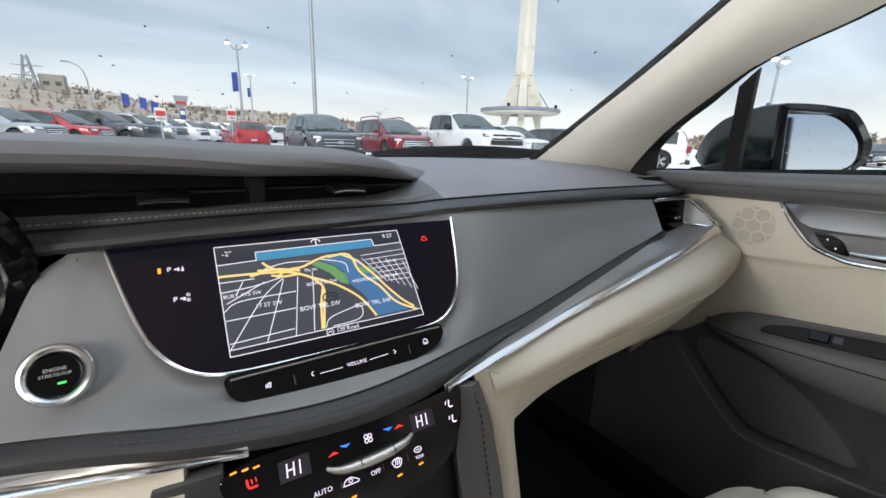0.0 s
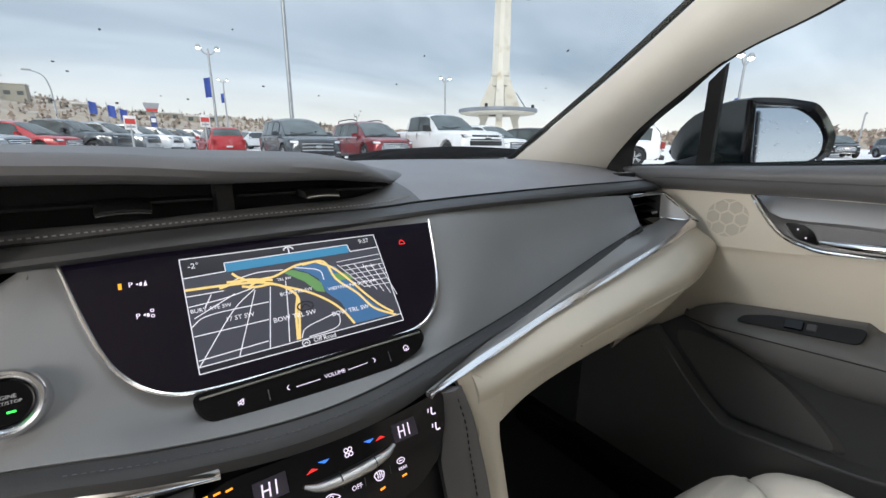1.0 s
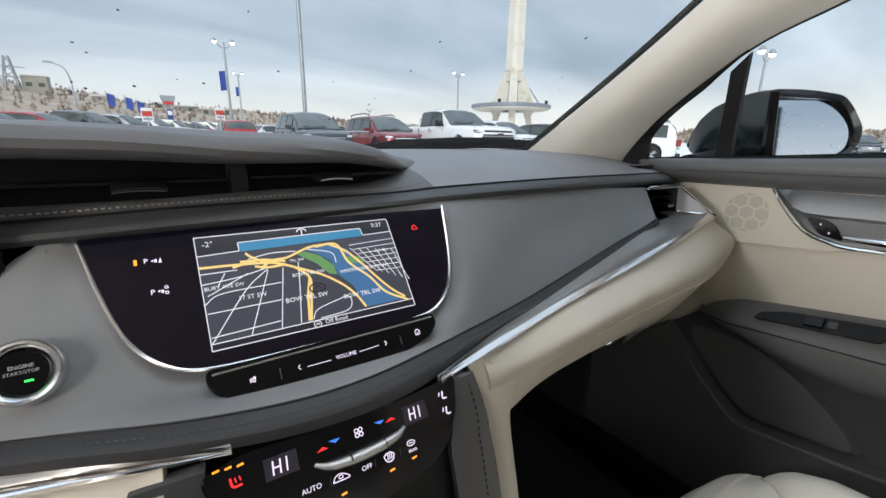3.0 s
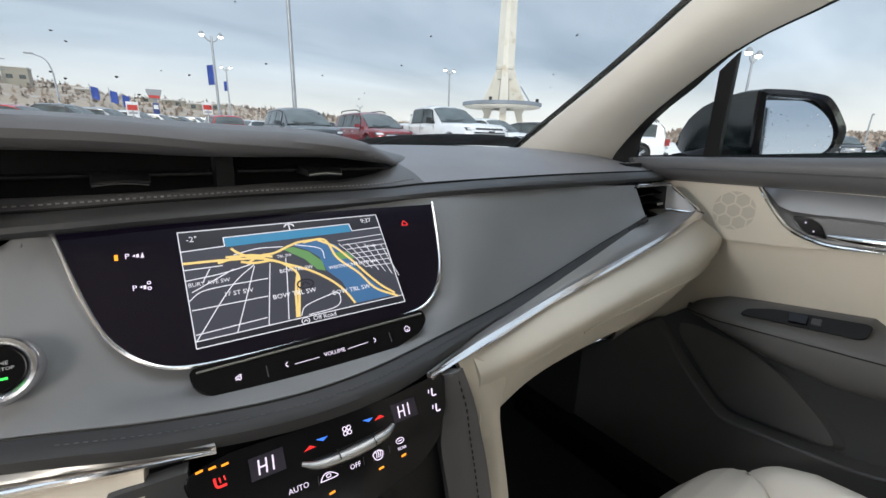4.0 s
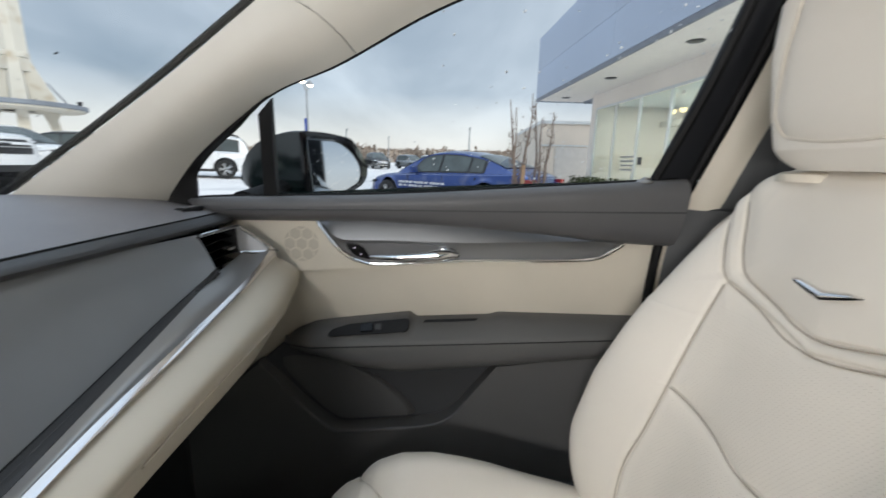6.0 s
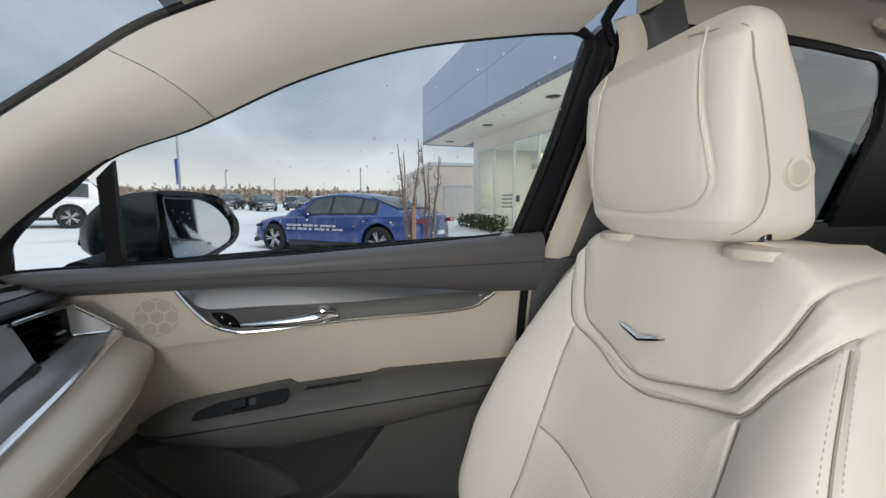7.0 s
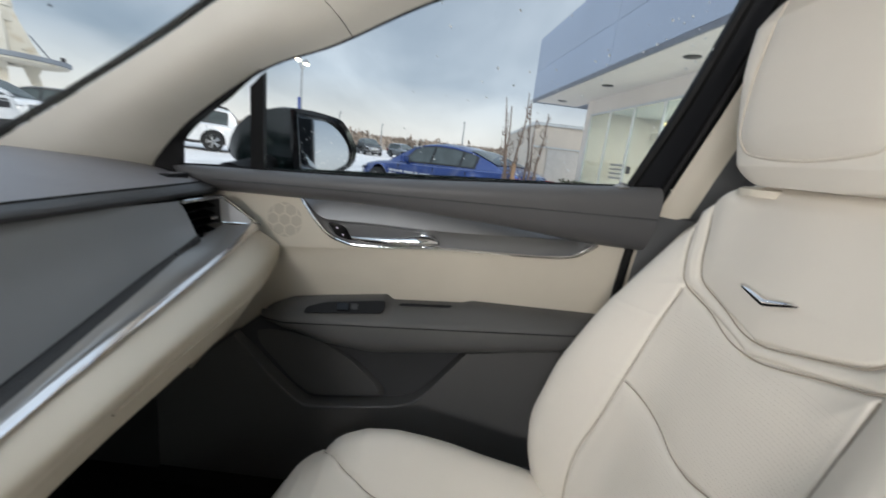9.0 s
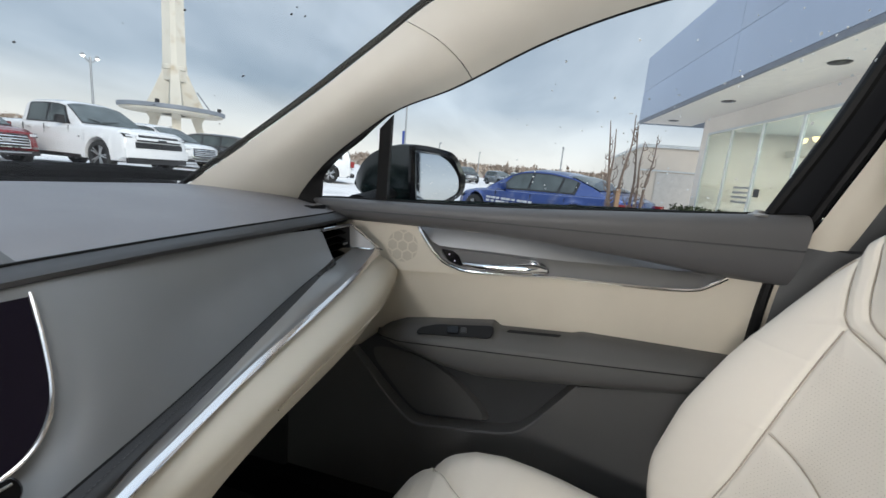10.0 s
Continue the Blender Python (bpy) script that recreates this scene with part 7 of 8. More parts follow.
    ulist = np.concatenate([np.linspace(-1, -0.5, 7), np.linspace(-0.46, 0.46, 13), np.linspace(0.5, 1, 7)])
    slist = np.unique(np.concatenate([np.linspace(s0, s1, 40), [r[0] for r in spec["cabin"]]]))
    part("cabin", grid([[cab(u, s) for u in ulist] for s in slist]), colour, car)

    def patch(name, u0, u1, sa, sb, mat, off, nu=7, ns=10, slant=0.0, label_=""):
        """A pane or strip lying a little proud of the cabin; slant shears its front edge with the windshield."""
        pts = np.array([[np.array(cab(u, sa + (sb - sa) * k - slant * k * (1 - (abs(u) - 0.5) / 0.5))) for u in np.linspace(u0, u1, nu)] for k in np.linspace(0, 1, ns)])
        mid = np.array([0, (s0 + s1) / 2 * L, belt])
        nrm = np.cross(np.gradient(pts, axis=1), np.gradient(pts, axis=0))
        nrm /= np.linalg.norm(nrm, axis=2, keepdims=True) + 1e-9
        flip = np.sign(((pts - mid) * nrm).sum(2, keepdims=True))
        return part(name, grid(pts + nrm * flip * off), mat, car, label_)

    g0, g1 = spec["glass"]
    patch("windshield_frame", -0.497, 0.497, g0 - 0.006, g1 + 0.006, M_GRILLE, 0.008, 11)
    patch("windshield", -0.475, 0.475, g0, g1, M_CARGLASS, 0.016, 11)
    patch("rear_window", -0.47, 0.47, spec["rear"][0], spec["rear"][1], M_CARGLASS, 0.016, 9)
    cuts = spec["cuts"]
    for side in (1, -1):
        patch("window_surround", side * 0.535, side * 0.975, cuts[-1][1] - 0.012, cuts[0][0] + 0.020, M_GRILLE, 0.007, 8, 16, 0.075)
        for n_, (a, b) in enumerate(cuts):
            patch("side_window", side * 0.565, side * 0.945, b, a, M_CARGLASS, 0.015, 6, 8, 0.072 if n_ == 0 else 0.0)
        if rails:
            patch("window_trim", side * 0.965, side * 0.995, cuts[-1][1], cuts[0][0], M_CHROME, 0.012, 3, 14)
    # wheels
    for ax in spec["axle"]:
        for side in (1, -1):
            cx = side * (W / 2 - 0.125)
            tyre = part("wheel", lathe([(R * 0.66, -0.115), (R * 0.93, -0.12), (R, -0.085), (R, 0.085), (R * 0.93, 0.12), (R * 0.66, 0.115)], 28, (cx, ax * L, R), "x"), M_TYRE, car)
            part("rim", lathe([(0.0, side * 0.02), (R * 0.60, side * 0.03), (R * 0.67, side * 0.118), (R * 0.70, side * 0.118), (R * 0.70, side * 0.0)], 24, (cx, ax * L, R), "x"), M_GRILLE, tyre)
            for q in range(5):
                for dw in (-0.16, 0.16):
                    w0_, w1_ = q * 2 * math.pi / 5 + dw * 0.5, q * 2 * math.pi / 5 + dw
                    part("spoke", tube([(cx + side * 0.09, ax * L + R * 0.08 * math.cos(w0_), R + R * 0.08 * math.sin(w0_)), (cx + side * 0.105, ax * L + R * 0.68 * math.cos(w1_), R + R * 0.68 * math.sin(w1_))], [0.024, 0.018], 5), M_RIM, tyre)
    # front end
    tops = [(r[1] * H, r[0] * L) for r in spec["body"] if r[0] > 0.3][::-1]

    def face_bar(name, x0, x1, z0, z1, proud, mat, drop=0.0, label_="", owner=None):
        """A strip that follows the rounded nose from x0 to x1; drop lowers its outer end."""
        rows_ = []
        for px_ in np.linspace(x0, x1, 13):
            far = abs(px_) / (W / 2)
            za, zb_ = z0 - drop * far**2, z1 - drop * far**2
            f = lambda z: float(np.interp(z, [q[0] for q in tops], [q[1] for q in tops])) - bow(px_, 0.5) + proud  # noqa: E731
            zc = (za + zb_) / 2
            rows_.append([(px_, f(za) - 0.10, za), (px_, f(za), za), (px_, f(zc) + 0.006, zc), (px_, f(zb_), zb_), (px_, f(zb_) - 0.10, zb_)])
        return part(name, grid(rows_, close_u=True, caps=True), mat, owner or car, label_)

    if form == "pickup":
        face_bar("hood_lip", -W * 0.40, W * 0.40, 0.565 * H, 0.585 * H, 0.012, colour)
        face_bar("upper_grille", -W * 0.30, W * 0.30, 0.525 * H, 0.560 * H, 0.02, M_GRILLE)
        face_bar("name_bar", -W * 0.34, W * 0.34, 0.490 * H, 0.522 * H, 0.035, colour)
        face_bar("grille_slot", -W * 0.33, W * 0.33, 0.468 * H, 0.488 * H, 0.024, M_GRILLE)
        face_bar("grille_badge", -0.13, 0.13, 0.478 * H, 0.512 * H, 0.05, M_GRILLE)
        face_bar("lower_grille", -W * 0.35, W * 0.35, 0.375 * H, 0.455 * H, 0.022, M_GRILLE)
        face_bar("bumper", -W * 0.475, W * 0.475, 0.235 * H, 0.365 * H, 0.05, colour)
        face_bar("lower_valance", -W * 0.44, W * 0.44, 0.15 * H, 0.235 * H, 0.02, M_GRILLE)
    else:
        gw = W * (0.29 if form == "suv" else 0.25)
        gz0, gz1 = (0.30 * H, 0.50 * H) if form == "suv" else (0.25 * H, 0.43 * H)
        if bright and form == "suv":
            face_bar("grille_surround", -gw * 1.06, gw * 1.06, gz0 - 0.03, gz1 + 0.025, 0.012, M_CHROME, 0.02)
        grille = face_bar("grille", -gw, gw, gz0, gz1, 0.022, M_GRILLE, 0.02)
        for k in range(4 if bright else 3):
            zz_ = gz0 + (gz1 - gz0) * (0.18 + (0.21 if bright else 0.30) * k)
            face_bar("grille_bar", -gw * 0.96, gw * 0.96, zz_ - 0.013, zz_ + 0.013, 0.034, M_CHROME if bright else M_RIM, 0.02, owner=grille)
        face_bar("grille_badge", -0.09, 0.09, (gz0 + gz1) / 2 - 0.04, (gz0 + gz1) / 2 + 0.04, 0.045, M_RIM)
        face_bar("bumper", -W * 0.45, W * 0.45, 0.165 * H, 0.235 * H, 0.03, M_GRILLE)
        face_bar("skid_strip", -W * 0.30, W * 0.30, 0.20 * H, 0.222 * H, 0.045, M_RIM)
    lz0, lz1 = {"suv": (0.45, 0.515), "pickup": (0.505, 0.555), "sedan": (0.415, 0.465)}[form]
    for side in (1, -1):
        x_in = {"suv": 0.315, "pickup": 0.33, "sedan": 0.27}[form] * W
        lamp_ = face_bar("headlamp", side * x_in, side * W * 0.462, lz0 * H, lz1 * H, 0.012, M_GRILLE, -0.02)
        face_bar("lens", side * (x_in + 0.02), side * W * 0.445, (lz0 + 0.014) * H, (lz1 - 0.012) * H, 0.022, M_LAMPGLASS, -0.02, "clear headlamp lens", lamp_)
        face_bar("fog_lamp", side * W * 0.36, side * W * 0.44, 0.27 * H, 0.30 * H, 0.02, M_RIM)
        xa, xb = side * W * 0.34, side * W * 0.445
        part("tail_lamp", box((min(xa, xb), -fy - 0.015, (0.54 if form == "sedan" else 0.44) * H), (max(xa, xb), -fy + 0.16, 0.60 * H), 0.02), M_TAIL, car)
        my = spec["glass"][1] * L - 0.62
        mirror_ = part("mirror", box((side * (W / 2 + 0.02) - 0.11, my, belt - 0.01), (side * (W / 2 + 0.02) + 0.11, my + 0.11, belt + (0.22 if form == "pickup" else 0.14)), 0.035), M_GRILLE if form == "pickup" else colour, car)
        part("mirror_arm", box((side * (W / 2 - 0.10) - 0.09, my + 0.02, belt - 0.01), (side * (W / 2 - 0.10) + 0.09, my + 0.08, belt + 0.04), 0.01), M_GRILLE, mirror_)
        for dy in (0.02, -0.165) if form != "pickup" else (0.005, -0.125):
            part("door_handle", box((side * W * 0.490 - 0.02, dy * L - 0.10, belt - 0.16), (side * W * 0.490 + 0.02, dy * L + 0.06, belt - 0.13), 0.008), colour if form != "suv" else M_RIM, car)
        for dy in ((0.165, -0.052, -0.235) if form != "pickup" else (0.135, -0.024, -0.165)):
            part("door_gap", box((side * W * 0.486 - 0.012, dy * L - 0.004, 0.26 * H), (side * W * 0.486 + 0.010, dy * L + 0.004, belt - 0.06)), M_GRILLE, car)
        part("side_cladding", box((side * W * 0.48 - 0.04, -0.20 * L, sill - 0.02), (side * W * 0.48 + 0.035, 0.21 * L, sill + 0.09), 0.02), M_GRILLE, car)
        if rails:
            part("roof_rail", tube(spline([(side * 0.30 * W, -0.40 * L, H * 0.975), (side * 0.31 * W, -0.36 * L, H * 1.02), (side * 0.31 * W, -0.08 * L, H * 1.035), (side * 0.305 * W, 0.015 * L, H * 0.99)], 16), 0.024, 6), M_GRILLE, car)
        part("wiper", tube(spline([np.array(cab(side * 0.02 + 0.16, g1 - 0.004)) + np.array([0, 0.02, 0.03]), np.array(cab(side * 0.22 + 0.12, g1 - 0.016)) + np.array([0, 0.02, 0.035])], 6), 0.012, 5), M_GRILLE, car)
    part("rear_bumper", box((-W * 0.44, -fy - 0.05, 0.18 * H), (W * 0.44, -fy + 0.14, 0.28 * H), 0.04), M_GRILLE, car)
    part("plate", box((-0.15, -fy - 0.055, 0.36 * H), (0.15, -fy - 0.01, 0.36 * H + 0.09)), M_PLATEBAR, car)
    lean = math.degrees(math.atan(0.03 if 0 < y < 13 else 0.0))
    car.matrix_world = Matrix.Translation((x, y, ground_z(y) - 0.012)) @ Matrix.Rotation(radians(lean), 4, "X") @ Matrix.Rotation(radians(heading), 4, "Z") @ Matrix.Scale(scale, 4)
    return car


ROW = "cars in the facing row"
vehicle("dark grey crossover parked on snow facing the viewer", "car", "suv", P_DARK, 4.35, 15.0, 180, ROW, scale=0.94, bright=False)
vehicle("dark red crossover with roof rails parked on snow", "car", "suv", P_RED, 7.2, 15.1, 180, ROW, rails=True, scale=0.94)
vehicle("white crew cab pickup with black grille on snow", "pickup", "pickup", P_WHITE, 9.45, 13.45, 180, ROW, scale=0.98)
vehicle("white crossover parked beside the pickup", "car", "suv", P_WHITE, 14.3, 16.2, 180, ROW)
vehicle("black crossover parked with its rear showing", "car", "suv", P_BLACK, 18.3, 18.0, 25, ROW)
vehicle("bright red crossover seen from behind", "car", "suv", P_BRIGHT, 2.95, 23.5, 4, scale=0.87)
sedan = vehicle("blue sedan dusted with snow beside a young tree", "car", "sedan", P_BLUE, 10.4, -0.13, -35.0)
vehicle("white SUV parked across the lot", "car", "suv", P_WHITE, 16.25, 10.85, 32, rails=True)
for row_, (z_, run) in enumerate(((0.66, 9), (0.58, 10))):
    for k in range(run):
        y_ = 1.05 - 0.165 * k
        bar = part("lettering_bar", box((-0.975, y_ - 0.13 + 0.03 * ((k * 7 + row_) % 3), z_), (-0.905, y_, z_ + 0.045)), M_PLATEBAR, None, "pale bar of lettering on the doors")
        bar.parent = sedan
LEFT = "vehicles in the long row"
tones = [P_SILVER, P_BRIGHT, P_DARK, P_SILVER, P_WHITE, P_WHITE, P_DARK, P_WHITE, P_SILVER, P_RED, P_WHITE, P_DARK]
words = {P_WHITE: "white", P_RED: "red", P_DARK: "dark grey", P_SILVER: "silver", P_BLACK: "black", P_BRIGHT: "bright red"}
models = {}
for k, tone_ in enumerate(tones):
    xx, yy = -6.0 + 1.32 * k, 23.4 + 2.60 * k
    place = Matrix.Translation((xx, yy, ground_z(yy))) @ Matrix.Rotation(radians(-117 + (k % 3)), 4, "Z") @ Matrix.Scale(0.96, 4)
    if (tone_, k > 1) not in models:
        models[(tone_, k > 1)] = vehicle(f"{words[tone_]} {'pickup' if k > 1 else 'crossover'} in a long row on snow", "pickup" if k > 1 else "car", "pickup" if k > 1 else "suv", tone_, 0, 0, 0, LEFT)
        models[(tone_, k > 1)].matrix_world = place
    else:
        copy_thing(models[(tone_, k > 1)], place)
FARROW = "cars far across the lot"
for k, (xx, yy, tone_) in enumerate([(48, 13.0, P_BLACK), (52, 10.6, P_DARK), (45, 9.2, P_BLACK), (50, 6.2, P_SILVER), (44, 3.6, P_WHITE), (57, 15.5, P_RED), (54, 1.0, P_DARK), (46, -2.0, P_SILVER), (20, 38, P_WHITE), (26, 42, P_DARK), (14, 40, P_SILVER), (8, 44, P_WHITE), (5, 48, P_DARK)]):
    key = ("far", tone_)
    place = Matrix.Translation((xx, yy, ground_z(yy))) @ Matrix.Rotation(radians(90 + 13 * (k % 4)), 4, "Z")
    if key not in models:
        models[key] = vehicle(f"{words[tone_]} car far across the snowy lot", "car", "suv", tone_, 0, 0, 0, FARROW)
        models[key].matrix_world = place
    else:
        copy_thing(models[key], place)

# ---- lamp posts, flags and signs ----
M_POLE = material("galvanised_pole", (0.36, 0.38, 0.40), 0.45, metal=0.6, tint=0.15)
M_LAMPHEAD = material("lamp_head", (0.30, 0.31, 0.32), 0.5, metal=0.4)
M_LAMPLIT = glowing("lit_lamp", (1.0, 0.90, 0.72), 9.0)
M_LAMPWARM = glowing("warm_pendant", (1.0, 0.72, 0.35), 3.0)
M_FLAG = material("blue_flag", (0.03, 0.07, 0.33), 0.8, tint=0.3, tint_scale=1.0)
M_SIGNWHITE = material("sign_white", (0.70, 0.70, 0.70), 0.5)
M_SIGNRED = material("sign_red", (0.50, 0.04, 0.03), 0.5)
M_SIGNBLUE = material("sign_blue", (0.03, 0.05, 0.18), 0.5)
M_SIGNGREY = material("sign_grey", (0.28, 0.29, 0.31), 0.5)


def lamp_post(x, y, top, thick, heads=2, lit=True, flag=False, label="galvanised parking lot lamp post with lit heads"):
    post = thing("street_lamp", label, "lamp post", "parking lot lamps")
    z0 = ground_z(y)
    part("pole", tube([(x, y, z0 - 0.1), (x, y, (z0 + top) / 2), (x, y, top)], [thick, thick * 0.85, thick * 0.7], 12), M_POLE, post)
    for side in (1, -1)[:heads]:
        part("arm", tube(spline([(x, y, top - 0.5), (x + side * 0.35, y, top - 0.35), (x + side * 0.75, y, top + 0.15)], 10), thick * 0.4, 6), M_LAMPHEAD, post)
        head = part("lamp_head", lathe([(0.0, 0.34), (0.08, 0.32), (0.17, 0.20), (0.22, 0.06), (0.22, 0.02)], 16, (x + side * 0.75, y, top)), M_LAMPHEAD, post)
        if lit:
            part("lens", lathe([(0.0, -0.14), (0.10, -0.12), (0.17, -0.05), (0.20, 0.03)], 16, (x + side * 0.75, y, top)), M_LAMPLIT, head, "lit lens")
    if flag:
        rows = [[(x - 0.12 - 0.52 * k, y + 0.06 * math.sin(3 * k + h), top - 2.4 - 1.7 * h - 0.10 * k) for k in np.linspace(0, 1, 8)] for h in np.linspace(0, 1, 8)]
        part("flag", grid(rows), M_FLAG, post, "blue banner")
    return post


lamp_post(5.7, 45, 9.3, 0.13, 2, True, True)
lamp_post(35.6, 50, 10.0, 0.14, 2, True)
lamp_post(31.0, 11.4, 6.45, 0.09, 2, True, True)
lamp_post(92.0, -1.0, 8.2, 0.18, 2, False)
lamp_post(13.6, 92, 12.6, 0.16, 2, True, True)
lamp_post(52.0, 118, 9.0, 0.16, 2, False)
lamp_post(85.0, 24.0, 7.0, 0.16, 1, False)
lamp_post(110.0, 20.0, 7.0, 0.16, 1, False)
lamp_post(7.05, 25.0, 15.0, 0.125, 1, False, label="tall bare grey pole above the parked cars")
curved = thing("street_lamp", "tall curved grey street lamp by the road", "lamp post")
part("pole", tube(spline([(-5.5, 45, 0.4), (-5.5, 45, 4.4), (-5.58, 45, 5.4), (-5.85, 45, 6.05), (-6.5, 45, 6.36)], 40), [0.10, 0.08, 0.06, 0.04], 8), M_POLE, curved)
part("lamp_head", box((-6.95, 44.87, 6.30), (-6.4, 45.13, 6.42), 0.03), M_LAMPHEAD, curved)

for x, y, z in ((-5.35, 70, 6.1), (-3.5, 70, 5.75), (-2.3, 70, 5.3)):
    fl = thing("banner_flag", "blue banner flag on a slim pole", "flag", "blue banner flags")
    part("pole", tube([(x, y, ground_z(y)), (x, y, z + 0.3)], 0.05, 8), M_POLE, fl)
    part("cloth", grid([[(x + 0.08 + 0.75 * k, y + 0.10 * math.sin(4 * k + h), z - 1.45 * h - 0.2 * k) for k in np.linspace(0, 1, 8)] for h in np.linspace(0, 1, 8)]), M_FLAG, fl)


def sign_board(x, y, z, w, h):
    s = thing("sale_sign", "small white sign with red band on a post", "sign", "lot signs")
    part("post", tube([(x, y, ground_z(y)), (x, y, z)], 0.05, 8), M_POLE, s)
    board = part("board", box((x - w / 2, y - 0.04, z - h / 2), (x + w / 2, y, z + h / 2), 0.01), M_SIGNWHITE, s)
    part("band", box((x - w * 0.42, y - 0.048, z - h * 0.10), (x + w * 0.42, y - 0.040, z + h * 0.28)), M_SIGNRED, board)
    part("text_bar", box((x - w * 0.36, y - 0.048, z - h * 0.36), (x + w * 0.36, y - 0.040, z - h * 0.22)), M_SIGNGREY, board)


sign_board(-0.52, 24.0, 1.98, 0.46, 0.62)
sign_board(2.29, 22.0, 2.08, 0.40, 0.54)
pylon = thing("pylon_sign", "grey and red roadside sign on a blue column", "sign")
part("column", box((1.05, 78, ground_z(80)), (1.85, 79, 4.85), 0.05), M_SIGNBLUE, pylon)
part("neck", box((1.2, 78.2, 4.8), (1.7, 78.8, 5.5)), M_SIGNGREY, pylon)
part("cap", sheet([[(0.42, 77.9, 6.80), (2.42, 77.9, 6.80)], [(0.50, 77.9, 6.30), (2.34, 77.9, 6.30)], [(0.80, 77.9, 5.50), (2.05, 77.9, 5.50)]], 8, 8, 1.0), M_SIGNGREY, pylon)
part("red_band", box((0.75, 77.75, 5.55), (2.1, 77.88, 5.95)), M_SIGNRED, pylon)
part("white_panel", box((1.15, 77.9, 4.0), (1.75, 77.98, 4.6)), M_SIGNWHITE, pylon)

mast = thing("power_mast", "steel lattice power mast on the horizon", "mast")
lat = []
mx, my, mz = -49.0, 250.0, 31.0
for sx, sy in ((1, 1), (1, -1), (-1, 1), (-1, -1)):
    lat.append(tube([(mx + sx * 4, my + sy * 4, 4), (mx + sx * 0.7, my + sy * 0.7, mz)], 0.28, 5))
for k in range(9):
    z0, z1 = 4 + k * 3.0, 4 + (k + 1) * 3.0
    w0, w1 = 4 - 3.3 * (z0 - 4) / (mz - 4), 4 - 3.3 * (z1 - 4) / (mz - 4)
    lat.append(tube([(mx - w0, my - w0, z0), (mx + w1, my - w1, z1)], 0.16, 4))
    lat.append(tube([(mx + w0, my - w0, z0), (mx - w1, my - w1, z1)], 0.16, 4))
for z in (23, 27):
    lat.append(tube([(mx - 5, my, z), (mx + 5, my, z)], 0.2, 5))
part("lattice", join(*lat), M_POLE, mast)

# ---- concrete tower ----
M_CONCRETE = material("weathered_concrete", (0.66, 0.63, 0.55), 0.85, grain=0.5, grain_scale=8, tint=0.15, tint_scale=0.15, dirt=0.55, dirt_color=(0.38, 0.28, 0.16))
M_DECK = material("grey_deck", (0.22, 0.25, 0.29), 0.6, tint=0.2, tint_scale=0.3)
tower = thing("tower", "tall white concrete tower on splayed legs", "tower")
TX, TY = 55.2, 60.0
shaft = []
for z, w in ((11.5, 1.55), (13.6, 1.50), (14.2, 1.40), (26.0, 1.25), (48.0, 0.95), (70.0, 0.6)):
    shaft.append([(TX + w * a, TY + w * b, z) for a, b in ((-1, -0.6), (-0.6, -1), (0.6, -1), (1, -0.6), (1, 0.6), (0.6, 1), (-0.6, 1), (-1, 0.6))])
part("shaft", grid(shaft, close_u=True, caps=True), M_CONCRETE, tower)
part("collar", lathe([(1.35, 13.0), (1.75, 13.2), (1.75, 13.7), (1.35, 14.0)], 12, (TX, TY, 0)), M_CONCRETE, tower)
for a in (-0.74, 0.83, 2.40, -2.31):
    ca, sa = math.cos(a), math.sin(a)
    leg = []
    for r0, r1, z, th in ((0.0, 1.30, 14.0, 0.7), (0.0, 2.1, 11.8, 0.85), (0.4, 3.1, 9.4, 1.0), (1.3, 4.2, 7.0, 1.1)):
        leg.append([(TX + ca * r - sa * t, TY + sa * r + ca * t, z) for r, t in ((r0, -th), (r1, -th * 0.7), (r1, th * 0.7), (r0, th))])
    part("leg", grid(leg, close_u=True, caps=True), M_CONCRETE, tower)
    low = []
    for r, w, z in ((3.0, 2.2, 6.6), (2.9, 1.2, 5.4), (3.4, 1.0, 3.6), (4.6, 1.3, 0.4)):
        low.append([(TX + ca * (r + p) - sa * t, TY + sa * (r + p) + ca * t, z) for p, t in ((-w / 2, -0.6), (w / 2, -0.6), (w / 2, 0.6), (-w / 2, 0.6))])
    part("lower_leg", grid(low, close_u=True, caps=True), M_CONCRETE, tower)
DX, DY2 = TX - 0.4, TY
part("deck", lathe([(2.0, 6.75), (6.9, 6.75), (7.3, 6.85), (7.3, 7.35), (7.1, 7.4), (6.9, 7.1), (1.6, 7.1)], 48, (DX, DY2, 0)), M_DECK, tower, "round grey viewing deck")
part("deck_band", lathe([(1.8, 6.35), (6.3, 6.40), (6.95, 6.55), (7.0, 6.78), (6.5, 6.78)], 48, (DX, DY2, 0)), M_CONCRETE, tower)
for a in (-2.6, -1.2, -0.4):
    part("floodlight", box((DX + 6.9 * math.cos(a) - 0.25, DY2 + 6.9 * math.sin(a) - 0.15, 7.38), (DX + 6.9 * math.cos(a) + 0.25, DY2 + 6.9 * math.sin(a) + 0.15, 7.95), 0.05), M_GRILLE, tower)
part("boom", tube([(DX + 1.6, DY2 - 3.0, 10.2), (DX + 3.2, DY2 - 4.0, 7.6)], 0.10, 6), M_DECK, tower)

